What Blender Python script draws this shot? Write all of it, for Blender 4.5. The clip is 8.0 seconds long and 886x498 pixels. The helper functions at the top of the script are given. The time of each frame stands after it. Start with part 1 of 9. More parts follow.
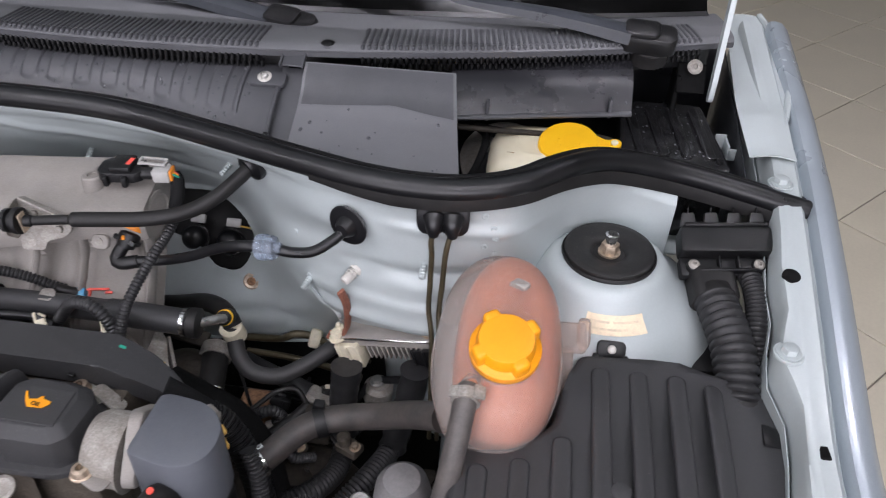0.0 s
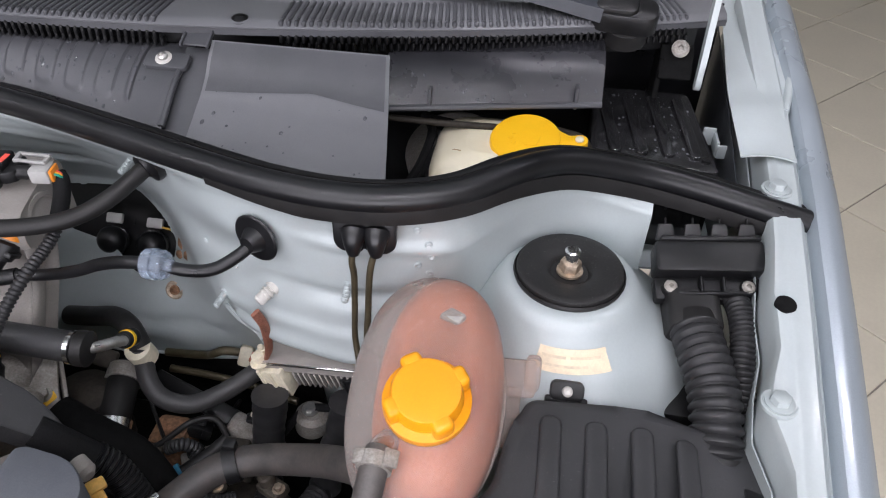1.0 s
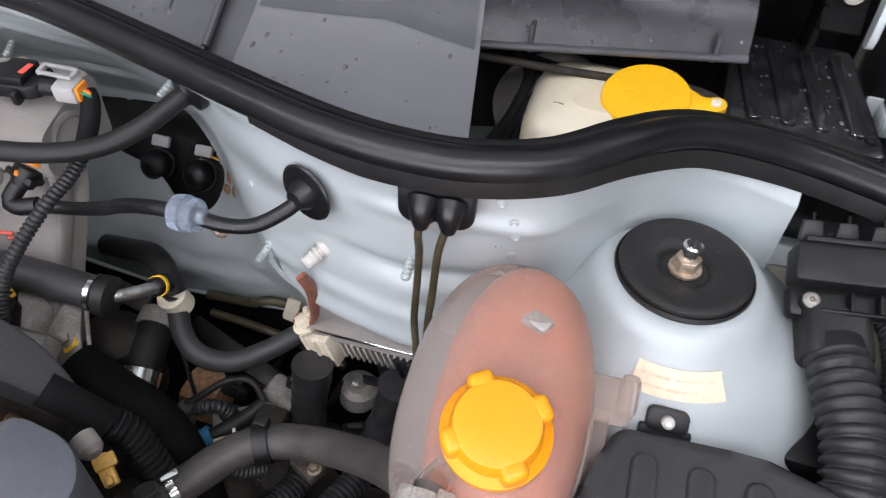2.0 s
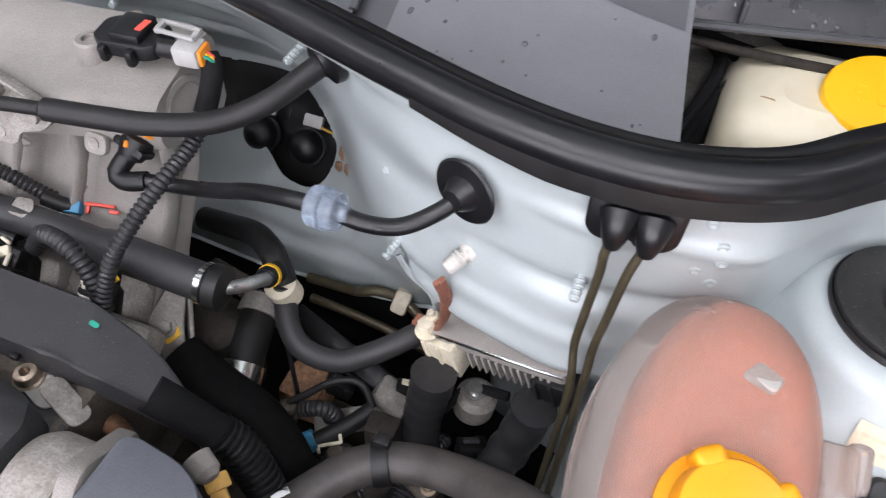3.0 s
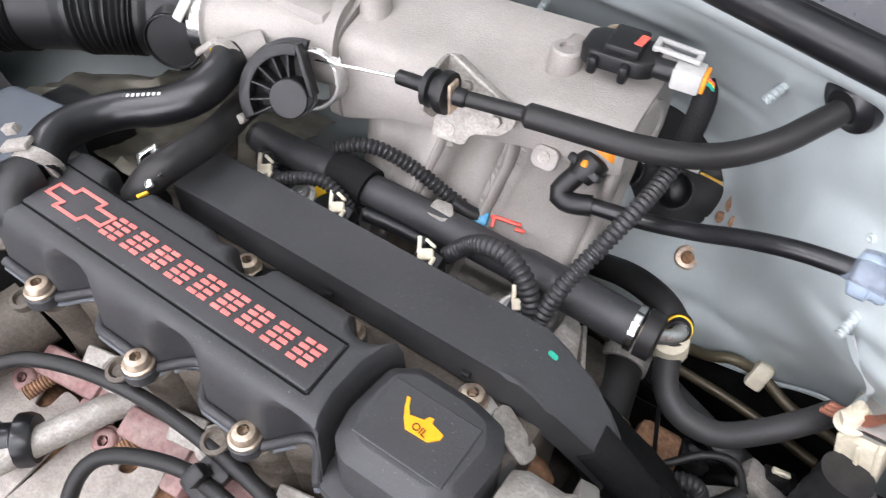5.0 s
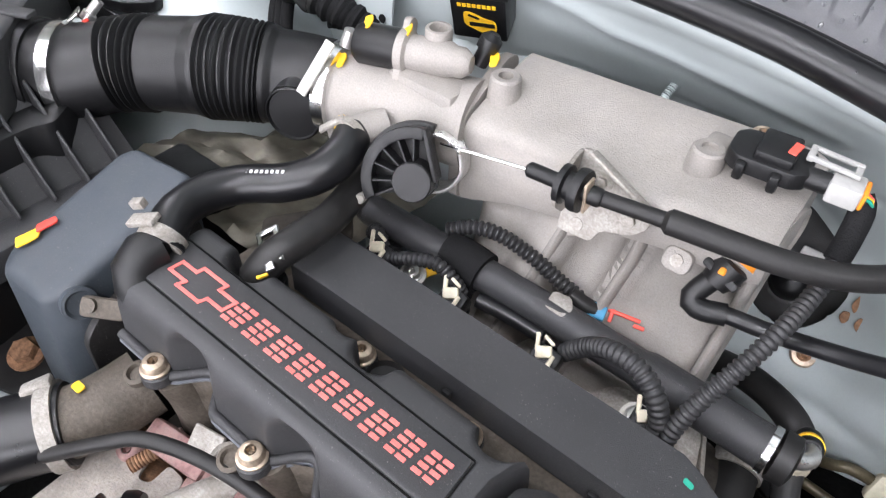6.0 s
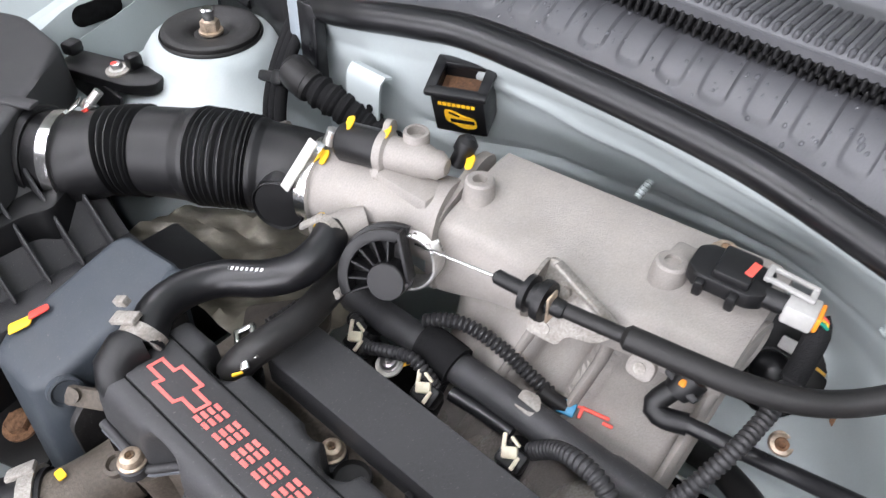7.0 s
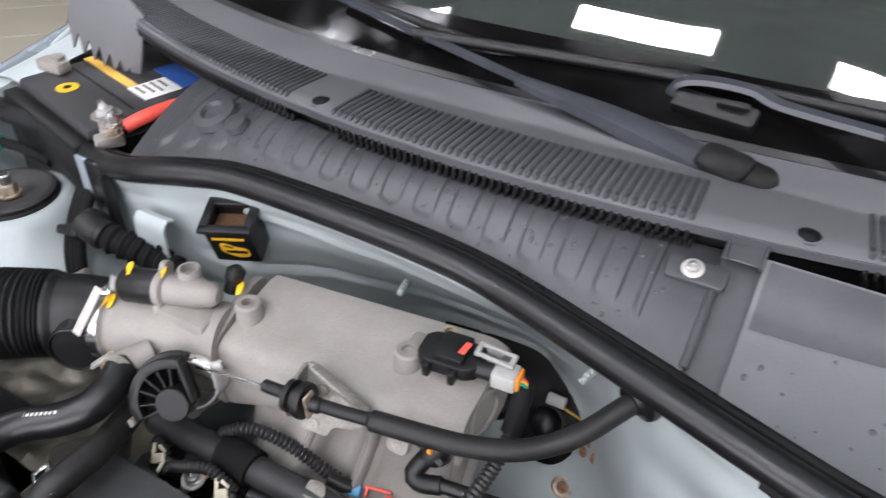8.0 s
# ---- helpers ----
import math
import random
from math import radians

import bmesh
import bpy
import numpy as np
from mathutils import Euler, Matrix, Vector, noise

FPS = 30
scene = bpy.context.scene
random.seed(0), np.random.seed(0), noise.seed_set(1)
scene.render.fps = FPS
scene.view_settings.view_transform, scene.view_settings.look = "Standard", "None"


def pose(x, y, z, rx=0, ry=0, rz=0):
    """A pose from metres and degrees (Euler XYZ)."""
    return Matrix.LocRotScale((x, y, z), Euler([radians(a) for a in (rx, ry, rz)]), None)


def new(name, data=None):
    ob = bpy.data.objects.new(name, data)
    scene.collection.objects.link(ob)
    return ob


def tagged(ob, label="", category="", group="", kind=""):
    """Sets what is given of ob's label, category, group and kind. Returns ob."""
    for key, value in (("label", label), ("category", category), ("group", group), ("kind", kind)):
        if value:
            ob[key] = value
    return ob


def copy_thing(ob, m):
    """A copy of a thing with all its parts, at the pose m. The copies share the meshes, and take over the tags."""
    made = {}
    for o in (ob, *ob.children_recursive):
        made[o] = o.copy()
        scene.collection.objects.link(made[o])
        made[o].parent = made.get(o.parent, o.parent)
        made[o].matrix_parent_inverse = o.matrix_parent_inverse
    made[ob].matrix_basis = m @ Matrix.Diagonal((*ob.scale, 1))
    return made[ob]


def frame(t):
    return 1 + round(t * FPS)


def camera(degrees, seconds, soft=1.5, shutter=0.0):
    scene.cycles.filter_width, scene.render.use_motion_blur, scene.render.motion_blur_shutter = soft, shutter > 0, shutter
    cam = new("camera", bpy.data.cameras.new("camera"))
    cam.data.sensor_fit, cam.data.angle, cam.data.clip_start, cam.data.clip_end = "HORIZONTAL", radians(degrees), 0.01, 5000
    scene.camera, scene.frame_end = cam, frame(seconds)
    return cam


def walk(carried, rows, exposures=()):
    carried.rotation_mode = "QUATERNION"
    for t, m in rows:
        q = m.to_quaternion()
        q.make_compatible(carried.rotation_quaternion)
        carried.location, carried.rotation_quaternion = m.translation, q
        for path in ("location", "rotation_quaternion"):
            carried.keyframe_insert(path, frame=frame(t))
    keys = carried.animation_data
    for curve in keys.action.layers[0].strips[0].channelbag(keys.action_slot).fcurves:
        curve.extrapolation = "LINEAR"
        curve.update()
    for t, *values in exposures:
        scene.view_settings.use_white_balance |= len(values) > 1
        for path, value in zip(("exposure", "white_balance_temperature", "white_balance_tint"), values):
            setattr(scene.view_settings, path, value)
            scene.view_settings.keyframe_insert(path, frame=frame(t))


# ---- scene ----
cam = camera(61.6, 8.0, soft=1.1, shutter=0.25)
METRES, EYE, TILT, LEAN, TURN = 0.9, 1.45, -38.0, -1.2, 7.9
ROWS = [
    (0.0, 0.0, 0.0, 0.0, -0.0, 0.0, -0.0),
    (0.5, 0.0605, 0.0836, 0.0181, 0.16, -0.65, -0.32),
    (1.0, 0.0718, 0.1349, 0.0383, 0.35, -1.76, -0.44),
    (2.5, 0.0135, 0.3182, 0.0802, 8.76, -10.5, -7.8),
    (3.0, -0.0456, 0.3444, 0.0815, 9.82, -11.35, -8.54),
    (3.5, -0.1078, 0.3589, 0.0684, 11.55, -11.29, -10.83),
    (4.0, -0.1733, 0.3613, 0.0575, 14.66, -11.35, -12.87),
    (4.5, -0.2398, 0.3437, 0.0349, 17.47, -11.16, -14.96),
    (5.0, -0.2916, 0.3384, 0.0222, 20.28, -10.88, -16.83),
    (6.5, -0.3689, 0.3428, 0.0778, 26.22, -10.29, -20.17),
    (7.0, -0.3455, 0.3418, 0.1205, 26.89, -9.74, -20.29),
    (7.5, -0.2767, 0.3162, 0.1758, 25.82, -7.07, -18.46),
    (8.0, -0.2167, 0.2894, 0.178, 17.73, -0.39, -12.89),
]
walk(cam, [(t, pose(0, 0, EYE, TILT, LEAN, TURN) @ pose(METRES * x, METRES * y, METRES * z, 90 + pitch, roll, yaw)) for t, x, y, z, yaw, pitch, roll in ROWS],
     exposures=((0.0, -0.66, 6270, 18), (1.0, -0.58, 6270, 17), (2.5, -0.30, 6270, 17), (3.5, -0.06, 6270, 16), (4.5, 0.22, 6270, 15), (5.0, 0.3, 6270, 15), (6.5, 0.25, 6270, 14), (7.2, 0.08, 6270, 14), (8.0, -0.28, 6270, 14)))

# ---- light: an indoor showroom, an added fill from the front, lamp panels on the ceiling
world = bpy.data.worlds.new("sky")
scene.world = world
world.use_nodes = True
wn = world.node_tree.nodes
sky = wn.new("ShaderNodeTexSky")
sky.sky_type, sky.sun_disc = "NISHITA", False
sky.sun_elevation, sky.sun_rotation = radians(50), radians(200)
world.node_tree.links.new(sky.outputs[0], wn["Background"].inputs[0])
wn["Background"].inputs[1].default_value = 0.10

LAMP_WATTS = 19.5


def area(name, x, y, z, sx, sy, watts, turn):
    data = bpy.data.lights.new(name, "AREA")
    data.shape, data.size, data.size_y, data.energy, data.color = "RECTANGLE", sx, sy, watts, (0.97, 0.965, 1.0)
    ob = new(name, data)
    ob.matrix_world = pose(x, y, z, *turn)
    return ob


# Row y 1.13 fits the windscreen's reflection; the other rows are added, unseen.
LAMPS = [(x - 0.3 * (x == -2.05 and y > 1), y) for x in (-3.25, -2.05, -0.85, 0.36, 1.56) for y in (-3.0, -1.9, -0.8, 1.13)]
for lx, ly in LAMPS:
    area("panel_lamp", lx, ly, 3.36, 0.60, 0.10, LAMP_WATTS, (0, 0, 0))
# unseen fill lamp added before the south wall to brighten what faces front
area("front_fill", -0.4, -5.85, 1.7, 9.0, 2.8, 570.0, (90, 0, 0))


# ---- materials
def mat(name, col, rough, metal=0.0, grain=300.0, var=0.12, stain=12.0, stain_amt=0.2, bump=0.0, dust=0.0, dust_col=(0.32, 0.3, 0.27), coat=0.0, spec=0.5, lint=0.0, **extra):
    m = bpy.data.materials.new(name)
    m.use_nodes = True
    nt = m.node_tree
    n, l = nt.nodes, nt.links
    b = n["Principled BSDF"]
    tc = n.new("ShaderNodeTexCoord")

    def noise_node(scale, detail, r=0.6):
        t = n.new("ShaderNodeTexNoise")
        t.inputs["Scale"].default_value, t.inputs["Detail"].default_value, t.inputs["Roughness"].default_value = scale, detail, r
        l.new(tc.outputs["Object"], t.inputs["Vector"])
        return t

    fine, wide = noise_node(grain, 3.0), noise_node(stain, 5.0, 0.65)
    base = n.new("ShaderNodeRGB")
    base.outputs[0].default_value = (*col, 1)

    def scaled(factor_out, lo, hi, src):
        mr = n.new("ShaderNodeMapRange")
        mr.inputs[1].default_value, mr.inputs[2].default_value = 0.3, 0.7
        mr.inputs[3].default_value, mr.inputs[4].default_value = lo, hi
        l.new(factor_out, mr.inputs[0])
        if src is None:
            return mr.outputs[0]
        hv = n.new("ShaderNodeHueSaturation")
        l.new(mr.outputs[0], hv.inputs["Value"])
        l.new(src, hv.inputs["Color"])
        return hv.outputs[0]

    c = scaled(fine.outputs[0], 1 - var, 1 + var, base.outputs[0])
    c = scaled(wide.outputs[0], 1 - stain_amt, 1 + stain_amt, c)
    if dust:
        speck = noise_node(stain * 3.1, 6.0, 0.7)
        mix = n.new("ShaderNodeMix")
        mix.data_type = "RGBA"
        f = scaled(speck.outputs[0], 0.0, dust, None)
        l.new(f, mix.inputs[0])
        l.new(c, mix.inputs[6])
        mix.inputs[7].default_value = (*dust_col, 1)
        c = mix.outputs[2]
    if lint:
        bits = noise_node(800.0, 1.0)
        edge = n.new("ShaderNodeMapRange")
        edge.inputs[1].default_value, edge.inputs[2].default_value = 0.70, 0.76
        edge.inputs[3].default_value, edge.inputs[4].default_value = 0.0, lint
        l.new(bits.outputs[0], edge.inputs[0])
        fleck = n.new("ShaderNodeMix")
        fleck.data_type = "RGBA"
        l.new(edge.outputs[0], fleck.inputs[0])
        l.new(c, fleck.inputs[6])
        fleck.inputs[7].default_value = (0.42, 0.40, 0.37, 1)
        c = fleck.outputs[2]
    l.new(c, b.inputs["Base Color"])
    l.new(scaled(wide.outputs[0], max(0.02, rough - 0.08), min(1, rough + 0.1), None), b.inputs["Roughness"])
    b.inputs["Metallic"].default_value = metal
    b.inputs["Coat Weight"].default_value = coat
    b.inputs["Coat Roughness"].default_value = 0.12
    b.inputs["Specular IOR Level"].default_value = spec
    for key, value in extra.items():
        b.inputs[key.replace("_", " ")].default_value = value
    if bump:
        bp = n.new("ShaderNodeBump")
        bp.inputs["Strength"].default_value, bp.inputs["Distance"].default_value = bump, 0.001
        l.new(fine.outputs[0], bp.inputs["Height"])
        l.new(bp.outputs[0], b.inputs["Normal"])
    return m


PAINT = mat("satin_blue_grey_paint", (0.445, 0.495, 0.497), 0.41, 0.12, 500, 0.025, 7, 0.07, 0.03, 0.22, (0.42, 0.43, 0.42), coat=0.10)
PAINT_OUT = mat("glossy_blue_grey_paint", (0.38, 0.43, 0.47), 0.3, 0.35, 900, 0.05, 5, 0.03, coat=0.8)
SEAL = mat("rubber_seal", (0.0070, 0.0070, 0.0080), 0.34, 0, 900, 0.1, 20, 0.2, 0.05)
FRIT = mat("black_glass_band", (0.004, 0.004, 0.004), 0.10, 0, 900, 0.1, 20, 0.2, spec=0.05)
RUBBER = mat("matt_rubber", (0.014, 0.0135, 0.0135), 0.45, 0, 700, 0.15, 25, 0.25, 0.1, 0.10, (0.05, 0.045, 0.04), spec=0.32)
ARM = mat("slate_wiper_paint", (0.042, 0.046, 0.054), 0.34, 0, 900, 0.1, 20, 0.2)
WETBLACK = mat("wet_black_plastic", (0.012, 0.012, 0.013), 0.16, 0, 60, 0.2, 30, 0.5, 0.3, 0.12, (0.08, 0.08, 0.08), coat=0.4)
SHADED_PAINT = mat("shaded_plenum_paint", (0.030, 0.033, 0.037), 0.5, 0, 200, 0.2, 15, 0.3, 0.2)
BLACK = mat("black_plastic", (0.0062, 0.0062, 0.0068), 0.36, 0, 1500, 0.2, 18, 0.2, 0.25, 0.06, (0.05, 0.048, 0.046), spec=0.4)
MATTBLACK = mat("scuffed_black_coating", (0.0105, 0.0100, 0.0100), 0.50, 0, 500, 0.3, 40, 0.35, 0.25, 0.12, (0.06, 0.055, 0.05), lint=0.25)
COVER = mat("grained_black_plastic", (0.036, 0.036, 0.038), 0.46, 0, 1600, 0.3, 20, 0.15, 0.4, 0.12, (0.05, 0.049, 0.048), lint=0.22)
COWL = mat("grey_cowl_plastic", (0.135, 0.137, 0.145), 0.5, 0, 1400, 0.12, 9, 0.12, 0.15, 0.2, (0.13, 0.13, 0.135))
WETPANEL = mat("wet_dark_panel", (0.022, 0.022, 0.025), 0.27, 0, 1400, 0.12, 14, 0.2, 0.15)
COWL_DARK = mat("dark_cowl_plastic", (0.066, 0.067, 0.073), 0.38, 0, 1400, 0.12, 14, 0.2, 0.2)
ALU = mat("cast_aluminium", (0.30, 0.28, 0.262), 0.62, 0.2, 900, 0.13, 18, 0.18, 0.45, 0.3, (0.36, 0.32, 0.27))
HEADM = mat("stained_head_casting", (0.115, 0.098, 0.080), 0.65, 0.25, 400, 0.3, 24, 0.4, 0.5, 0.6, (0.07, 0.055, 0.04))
ALU_DIRTY = mat("dirty_aluminium", (0.40, 0.38, 0.35), 0.6, 0.35, 500, 0.25, 22, 0.35, 0.4, 0.6, (0.16, 0.13, 0.1))
STEEL = mat("zinc_steel", (0.60, 0.59, 0.57), 0.32, 0.9, 600, 0.1, 40, 0.25, 0.05)
CHROME = mat("bright_steel", (0.78, 0.78, 0.77), 0.18, 1.0, 600, 0.05, 40, 0.1)
RUST = mat("rusted_steel", (0.27, 0.15, 0.085), 0.8, 0.25, 260, 0.4, 40, 0.4, 0.5)
TAN_STEEL = mat("tarnished_bolt", (0.52, 0.42, 0.32), 0.42, 0.75, 300, 0.2, 60, 0.4, 0.1)
CASTIRON = mat("sooty_metal", (0.0245, 0.0217, 0.0189), 0.65, 0.2, 200, 0.4, 30, 0.45, 0.6, 0.35, (0.11, 0.09, 0.07), spec=0.3)
# Near-black for holes, gaps and depths: their shade is put into the colour.
DEEP = mat("deep_shade_black", (0.006, 0.006, 0.006), 0.75, 0, 150, 0.4, 20, 0.4, 0.5, spec=0.1)
CORR = mat("corrugated_sleeve", (0.021, 0.021, 0.0225), 0.38, 0, 500, 0.15, 30, 0.25, 0.05, 0.15, (0.1, 0.095, 0.09), spec=0.35)
YELLOW = mat("yellow_cap_plastic", (0.95, 0.36, 0.002), 0.36, 0, 800, 0.03, 20, 0.04, 0.03)
YELLOW2 = mat("lemon_cap_plastic", (1.0, 0.55, 0.01), 0.38, 0, 800, 0.03, 20, 0.05, 0.03)
MARK = mat("yellow_paint_mark", (0.95, 0.55, 0.02), 0.5, 0, 300, 0.1, 60, 0.1)
REDMARK = mat("red_paint_mark", (0.75, 0.06, 0.04), 0.5)
MILK = mat("milky_plastic", (0.78, 0.72, 0.56), 0.4, 0, 60, 0.03, 8, 0.10, 0.0, 0.25, (0.62, 0.5, 0.25))
CREAM = mat("cream_plastic", (0.66, 0.60, 0.46), 0.45, 0, 300, 0.08, 30, 0.2)
WHITEP = mat("white_plastic", (0.56, 0.54, 0.50), 0.45, 0, 300, 0.06, 40, 0.2, 0.0, 0.2)
GREYP = mat("grey_plastic", (0.38, 0.375, 0.36), 0.45, 0, 300, 0.06, 40, 0.15)
ORANGE = mat("orange_plastic", (0.85, 0.28, 0.02), 0.45)
REDP = mat("red_plastic", (0.85, 0.10, 0.07), 0.4)
BLUEP = mat("blue_plastic", (0.06, 0.30, 0.52), 0.4)
GREENP = mat("green_plastic", (0.02, 0.32, 0.22), 0.4)
SALMON = mat("salmon_print", (0.80, 0.17, 0.15), 0.55, 0, 900, 0.15, 60, 0.15)
TEALCOVER = mat("blue_grey_plastic", (0.042, 0.052, 0.064), 0.5, 0, 1500, 0.2, 15, 0.12, 0.3, 0.15, (0.12, 0.12, 0.12), lint=0.22)
DISTCAP = mat("slate_grey_plastic", (0.10, 0.108, 0.125), 0.45, 0, 1200, 0.12, 15, 0.1, 0.2, 0.12, (0.2, 0.2, 0.2))
WRAP = mat("cloth_tape", (0.0096, 0.0096, 0.0102), 0.8, 0, 900, 0.4, 40, 0.3, 0.8, spec=0.2)
BRAID = mat("copper_braid", (0.36, 0.15, 0.10), 0.55, 0.5, 900, 0.35, 60, 0.3, 0.7)
PIPE = mat("olive_brake_pipe", (0.085, 0.070, 0.042), 0.38, 0.4, 500, 0.15, 40, 0.25, 0.05)
PAPER = mat("cream_sticker", (0.80, 0.66, 0.47), 0.5, 0, 700, 0.06, 60, 0.14)
TAN_PRINT = mat("faded_print", (0.75, 0.61, 0.43), 0.6)
WHITELAB = mat("white_sticker", (0.75, 0.74, 0.72), 0.45)
BLUELAB = mat("blue_sticker", (0.03, 0.09, 0.33), 0.45)
GOLD = mat("gold_sticker", (0.72, 0.43, 0.08), 0.4)
MAROON = mat("maroon_heat_shield", (0.20, 0.092, 0.088), 0.6, 0.2, 300, 0.3, 30, 0.35, 0.4, 0.5, (0.45, 0.36, 0.32))
FOIL = mat("stained_foil", (0.13, 0.12, 0.095), 0.38, 0.5, 60, 0.3, 18, 0.35, 0.6, 0.5, (0.12, 0.1, 0.07))
WALLP = mat("grey_wall_paint", (0.42, 0.42, 0.40), 0.7, 0, 60, 0.03, 2, 0.04)
CEIL = mat("ceiling_paint", (0.085, 0.105, 0.088), 0.8, 0, 60, 0.03, 2, 0.04)
TILE = mat("beige_floor_tile", (0.65, 0.595, 0.475), 0.38, 0, 90, 0.03, 3, 0.05, 0.02)
GROUT = mat("grey_grout", (0.30, 0.27, 0.23), 0.85, 0, 300, 0.15, 10, 0.2)
GLASSY = mat("water_drop", (0.09, 0.092, 0.10), 0.05, 0, 100, 0, 10, 0)
CLEARP = mat("pale_blue_clear_plastic", (0.62, 0.72, 0.86), 0.16, 0, 100, 0.03, 30, 0.08, Transmission_Weight=0.75, IOR=1.25)
TANKSHELL = mat("cloudy_tank_plastic", (0.90, 0.78, 0.72), 0.18, 0, 100, 0.02, 10, 0.06, Transmission_Weight=0.80, IOR=1.10)
COOLANT = mat("orange_coolant", (0.66, 0.20, 0.085), 0.35, 0, 50, 0.03, 8, 0.12)
WINDSCREEN = mat("windscreen_glass", (0.62, 0.70, 0.64), 0.0, 0, 100, 0, 3, 0, Transmission_Weight=1.0, IOR=1.5)
for socket in ("Roughness", "Base Color"):
    for link in list(WINDSCREEN.node_tree.nodes["Principled BSDF"].inputs[socket].links):
        WINDSCREEN.node_tree.links.remove(link)
WINDSCREEN.node_tree.nodes["Principled BSDF"].inputs["Roughness"].default_value = 0.0
WINDSCREEN.node_tree.nodes["Principled BSDF"].inputs["Base Color"].default_value = (0.62, 0.70, 0.64, 1)


# ---- mesh tools: a shape is a pair of vertex and face lists
def J(*shapes):
    V, F = [], []
    for v, f in shapes:
        o = len(V)
        V.extend(v)
        F.extend([tuple(i + o for i in q) for q in f])
    return V, F


def T(m, shape):
    return [tuple(m @ Vector(p)) for p in shape[0]], shape[1]


def basis(o, z, x=(1, 0, 0)):
    """Local axes: z along z, x as near to x as can be."""
    z = Vector(z).normalized()
    x = Vector(x)
    x = (x - z * x.dot(z))
    if x.length < 1e-4:
        x = Vector((0, 1, 0)) - z * z.y
    x.normalize()
    y = z.cross(x)
    return Matrix(((x.x, y.x, z.x, o[0]), (x.y, y.y, z.y, o[1]), (x.z, y.z, z.z, o[2]), (0, 0, 0, 1)))


def shape_of(bm):
    bm.verts.ensure_lookup_table()
    bm.verts.index_update()
    out = [tuple(v.co) for v in bm.verts], [tuple(v.index for v in f.verts) for f in bm.faces]
    bm.free()
    return out


def rbox(size, r=0.002, seg=2, m=None):
    """A box with rounded edges, centred."""
    bm = bmesh.new()
    bmesh.ops.create_cube(bm, size=1)
    bmesh.ops.scale(bm, vec=size, verts=bm.verts)
    if r:
        bmesh.ops.bevel(bm, geom=bm.edges[:], offset=min(r, min(size) * 0.45), segments=seg, affect="EDGES", profile=0.5)
    s = shape_of(bm)
    return T(m, s) if m else s


def box2(lo, hi, r=0.002, seg=2):
    return rbox([b - a for a, b in zip(lo, hi)], r, seg, Matrix.Translation([(a + b) / 2 for a, b in zip(lo, hi)]))


def prism(outline, h, r=0.002, m=None, seg=2, taper=0.0):
    """An outline in the plane, raised by h, its upper rim rounded and drawn in by taper."""
    bm = bmesh.new()
    vs = [bm.verts.new((x, y, 0)) for x, y in outline]
    f = bm.faces.new(vs)
    f.normal_update()
    if f.normal.z < 0:
        f.normal_flip()
    top = bmesh.ops.extrude_face_region(bm, geom=[f])["geom"]
    tv = [g for g in top if isinstance(g, bmesh.types.BMVert)]
    cx, cy = sum(x for x, y in outline) / len(outline), sum(y for x, y in outline) / len(outline)
    ex, ey = max(abs(x - cx) for x, y in outline), max(abs(y - cy) for x, y in outline)
    for v in tv:
        v.co.z = h
        v.co.x = cx + (v.co.x - cx) * (1 - taper / ex)
        v.co.y = cy + (v.co.y - cy) * (1 - taper / ey)
    if r:
        tvs = set(tv)
        edges = [e for e in bm.edges if e.verts[0] in tvs and e.verts[1] in tvs]
        bmesh.ops.bevel(bm, geom=edges, offset=r, segments=seg, affect="EDGES", profile=0.5, clamp_overlap=True)
    s = shape_of(bm)
    return T(m, s) if m else s


def spline(points, step):
    """Points at even steps along a smooth line through the given ones."""
    P = np.array(points, float)
    if len(P) == 2:
        n = max(2, int(np.linalg.norm(P[1] - P[0]) / step) + 1)
        return P[0] + (P[1] - P[0]) * np.linspace(0, 1, n)[:, None]
    Q = np.vstack([2 * P[0] - P[1], P, 2 * P[-1] - P[-2]])
    out = []
    for i in range(1, len(Q) - 2):
        a, b, c, d = Q[i - 1:i + 3]
        for t in np.linspace(0, 1, 24, endpoint=False):
            out.append(0.5 * (2 * b + (c - a) * t + (2 * a - 5 * b + 4 * c - d) * t * t + (3 * b - a - 3 * c + d) * t ** 3))
    out.append(P[-1])
    out = np.array(out)
    s = np.r_[0, np.cumsum(np.linalg.norm(np.diff(out, axis=0), axis=1))]
    u = np.linspace(0, s[-1], max(2, int(s[-1] / step) + 1))
    return np.stack([np.interp(u, s, out[:, k]) for k in range(3)], 1)


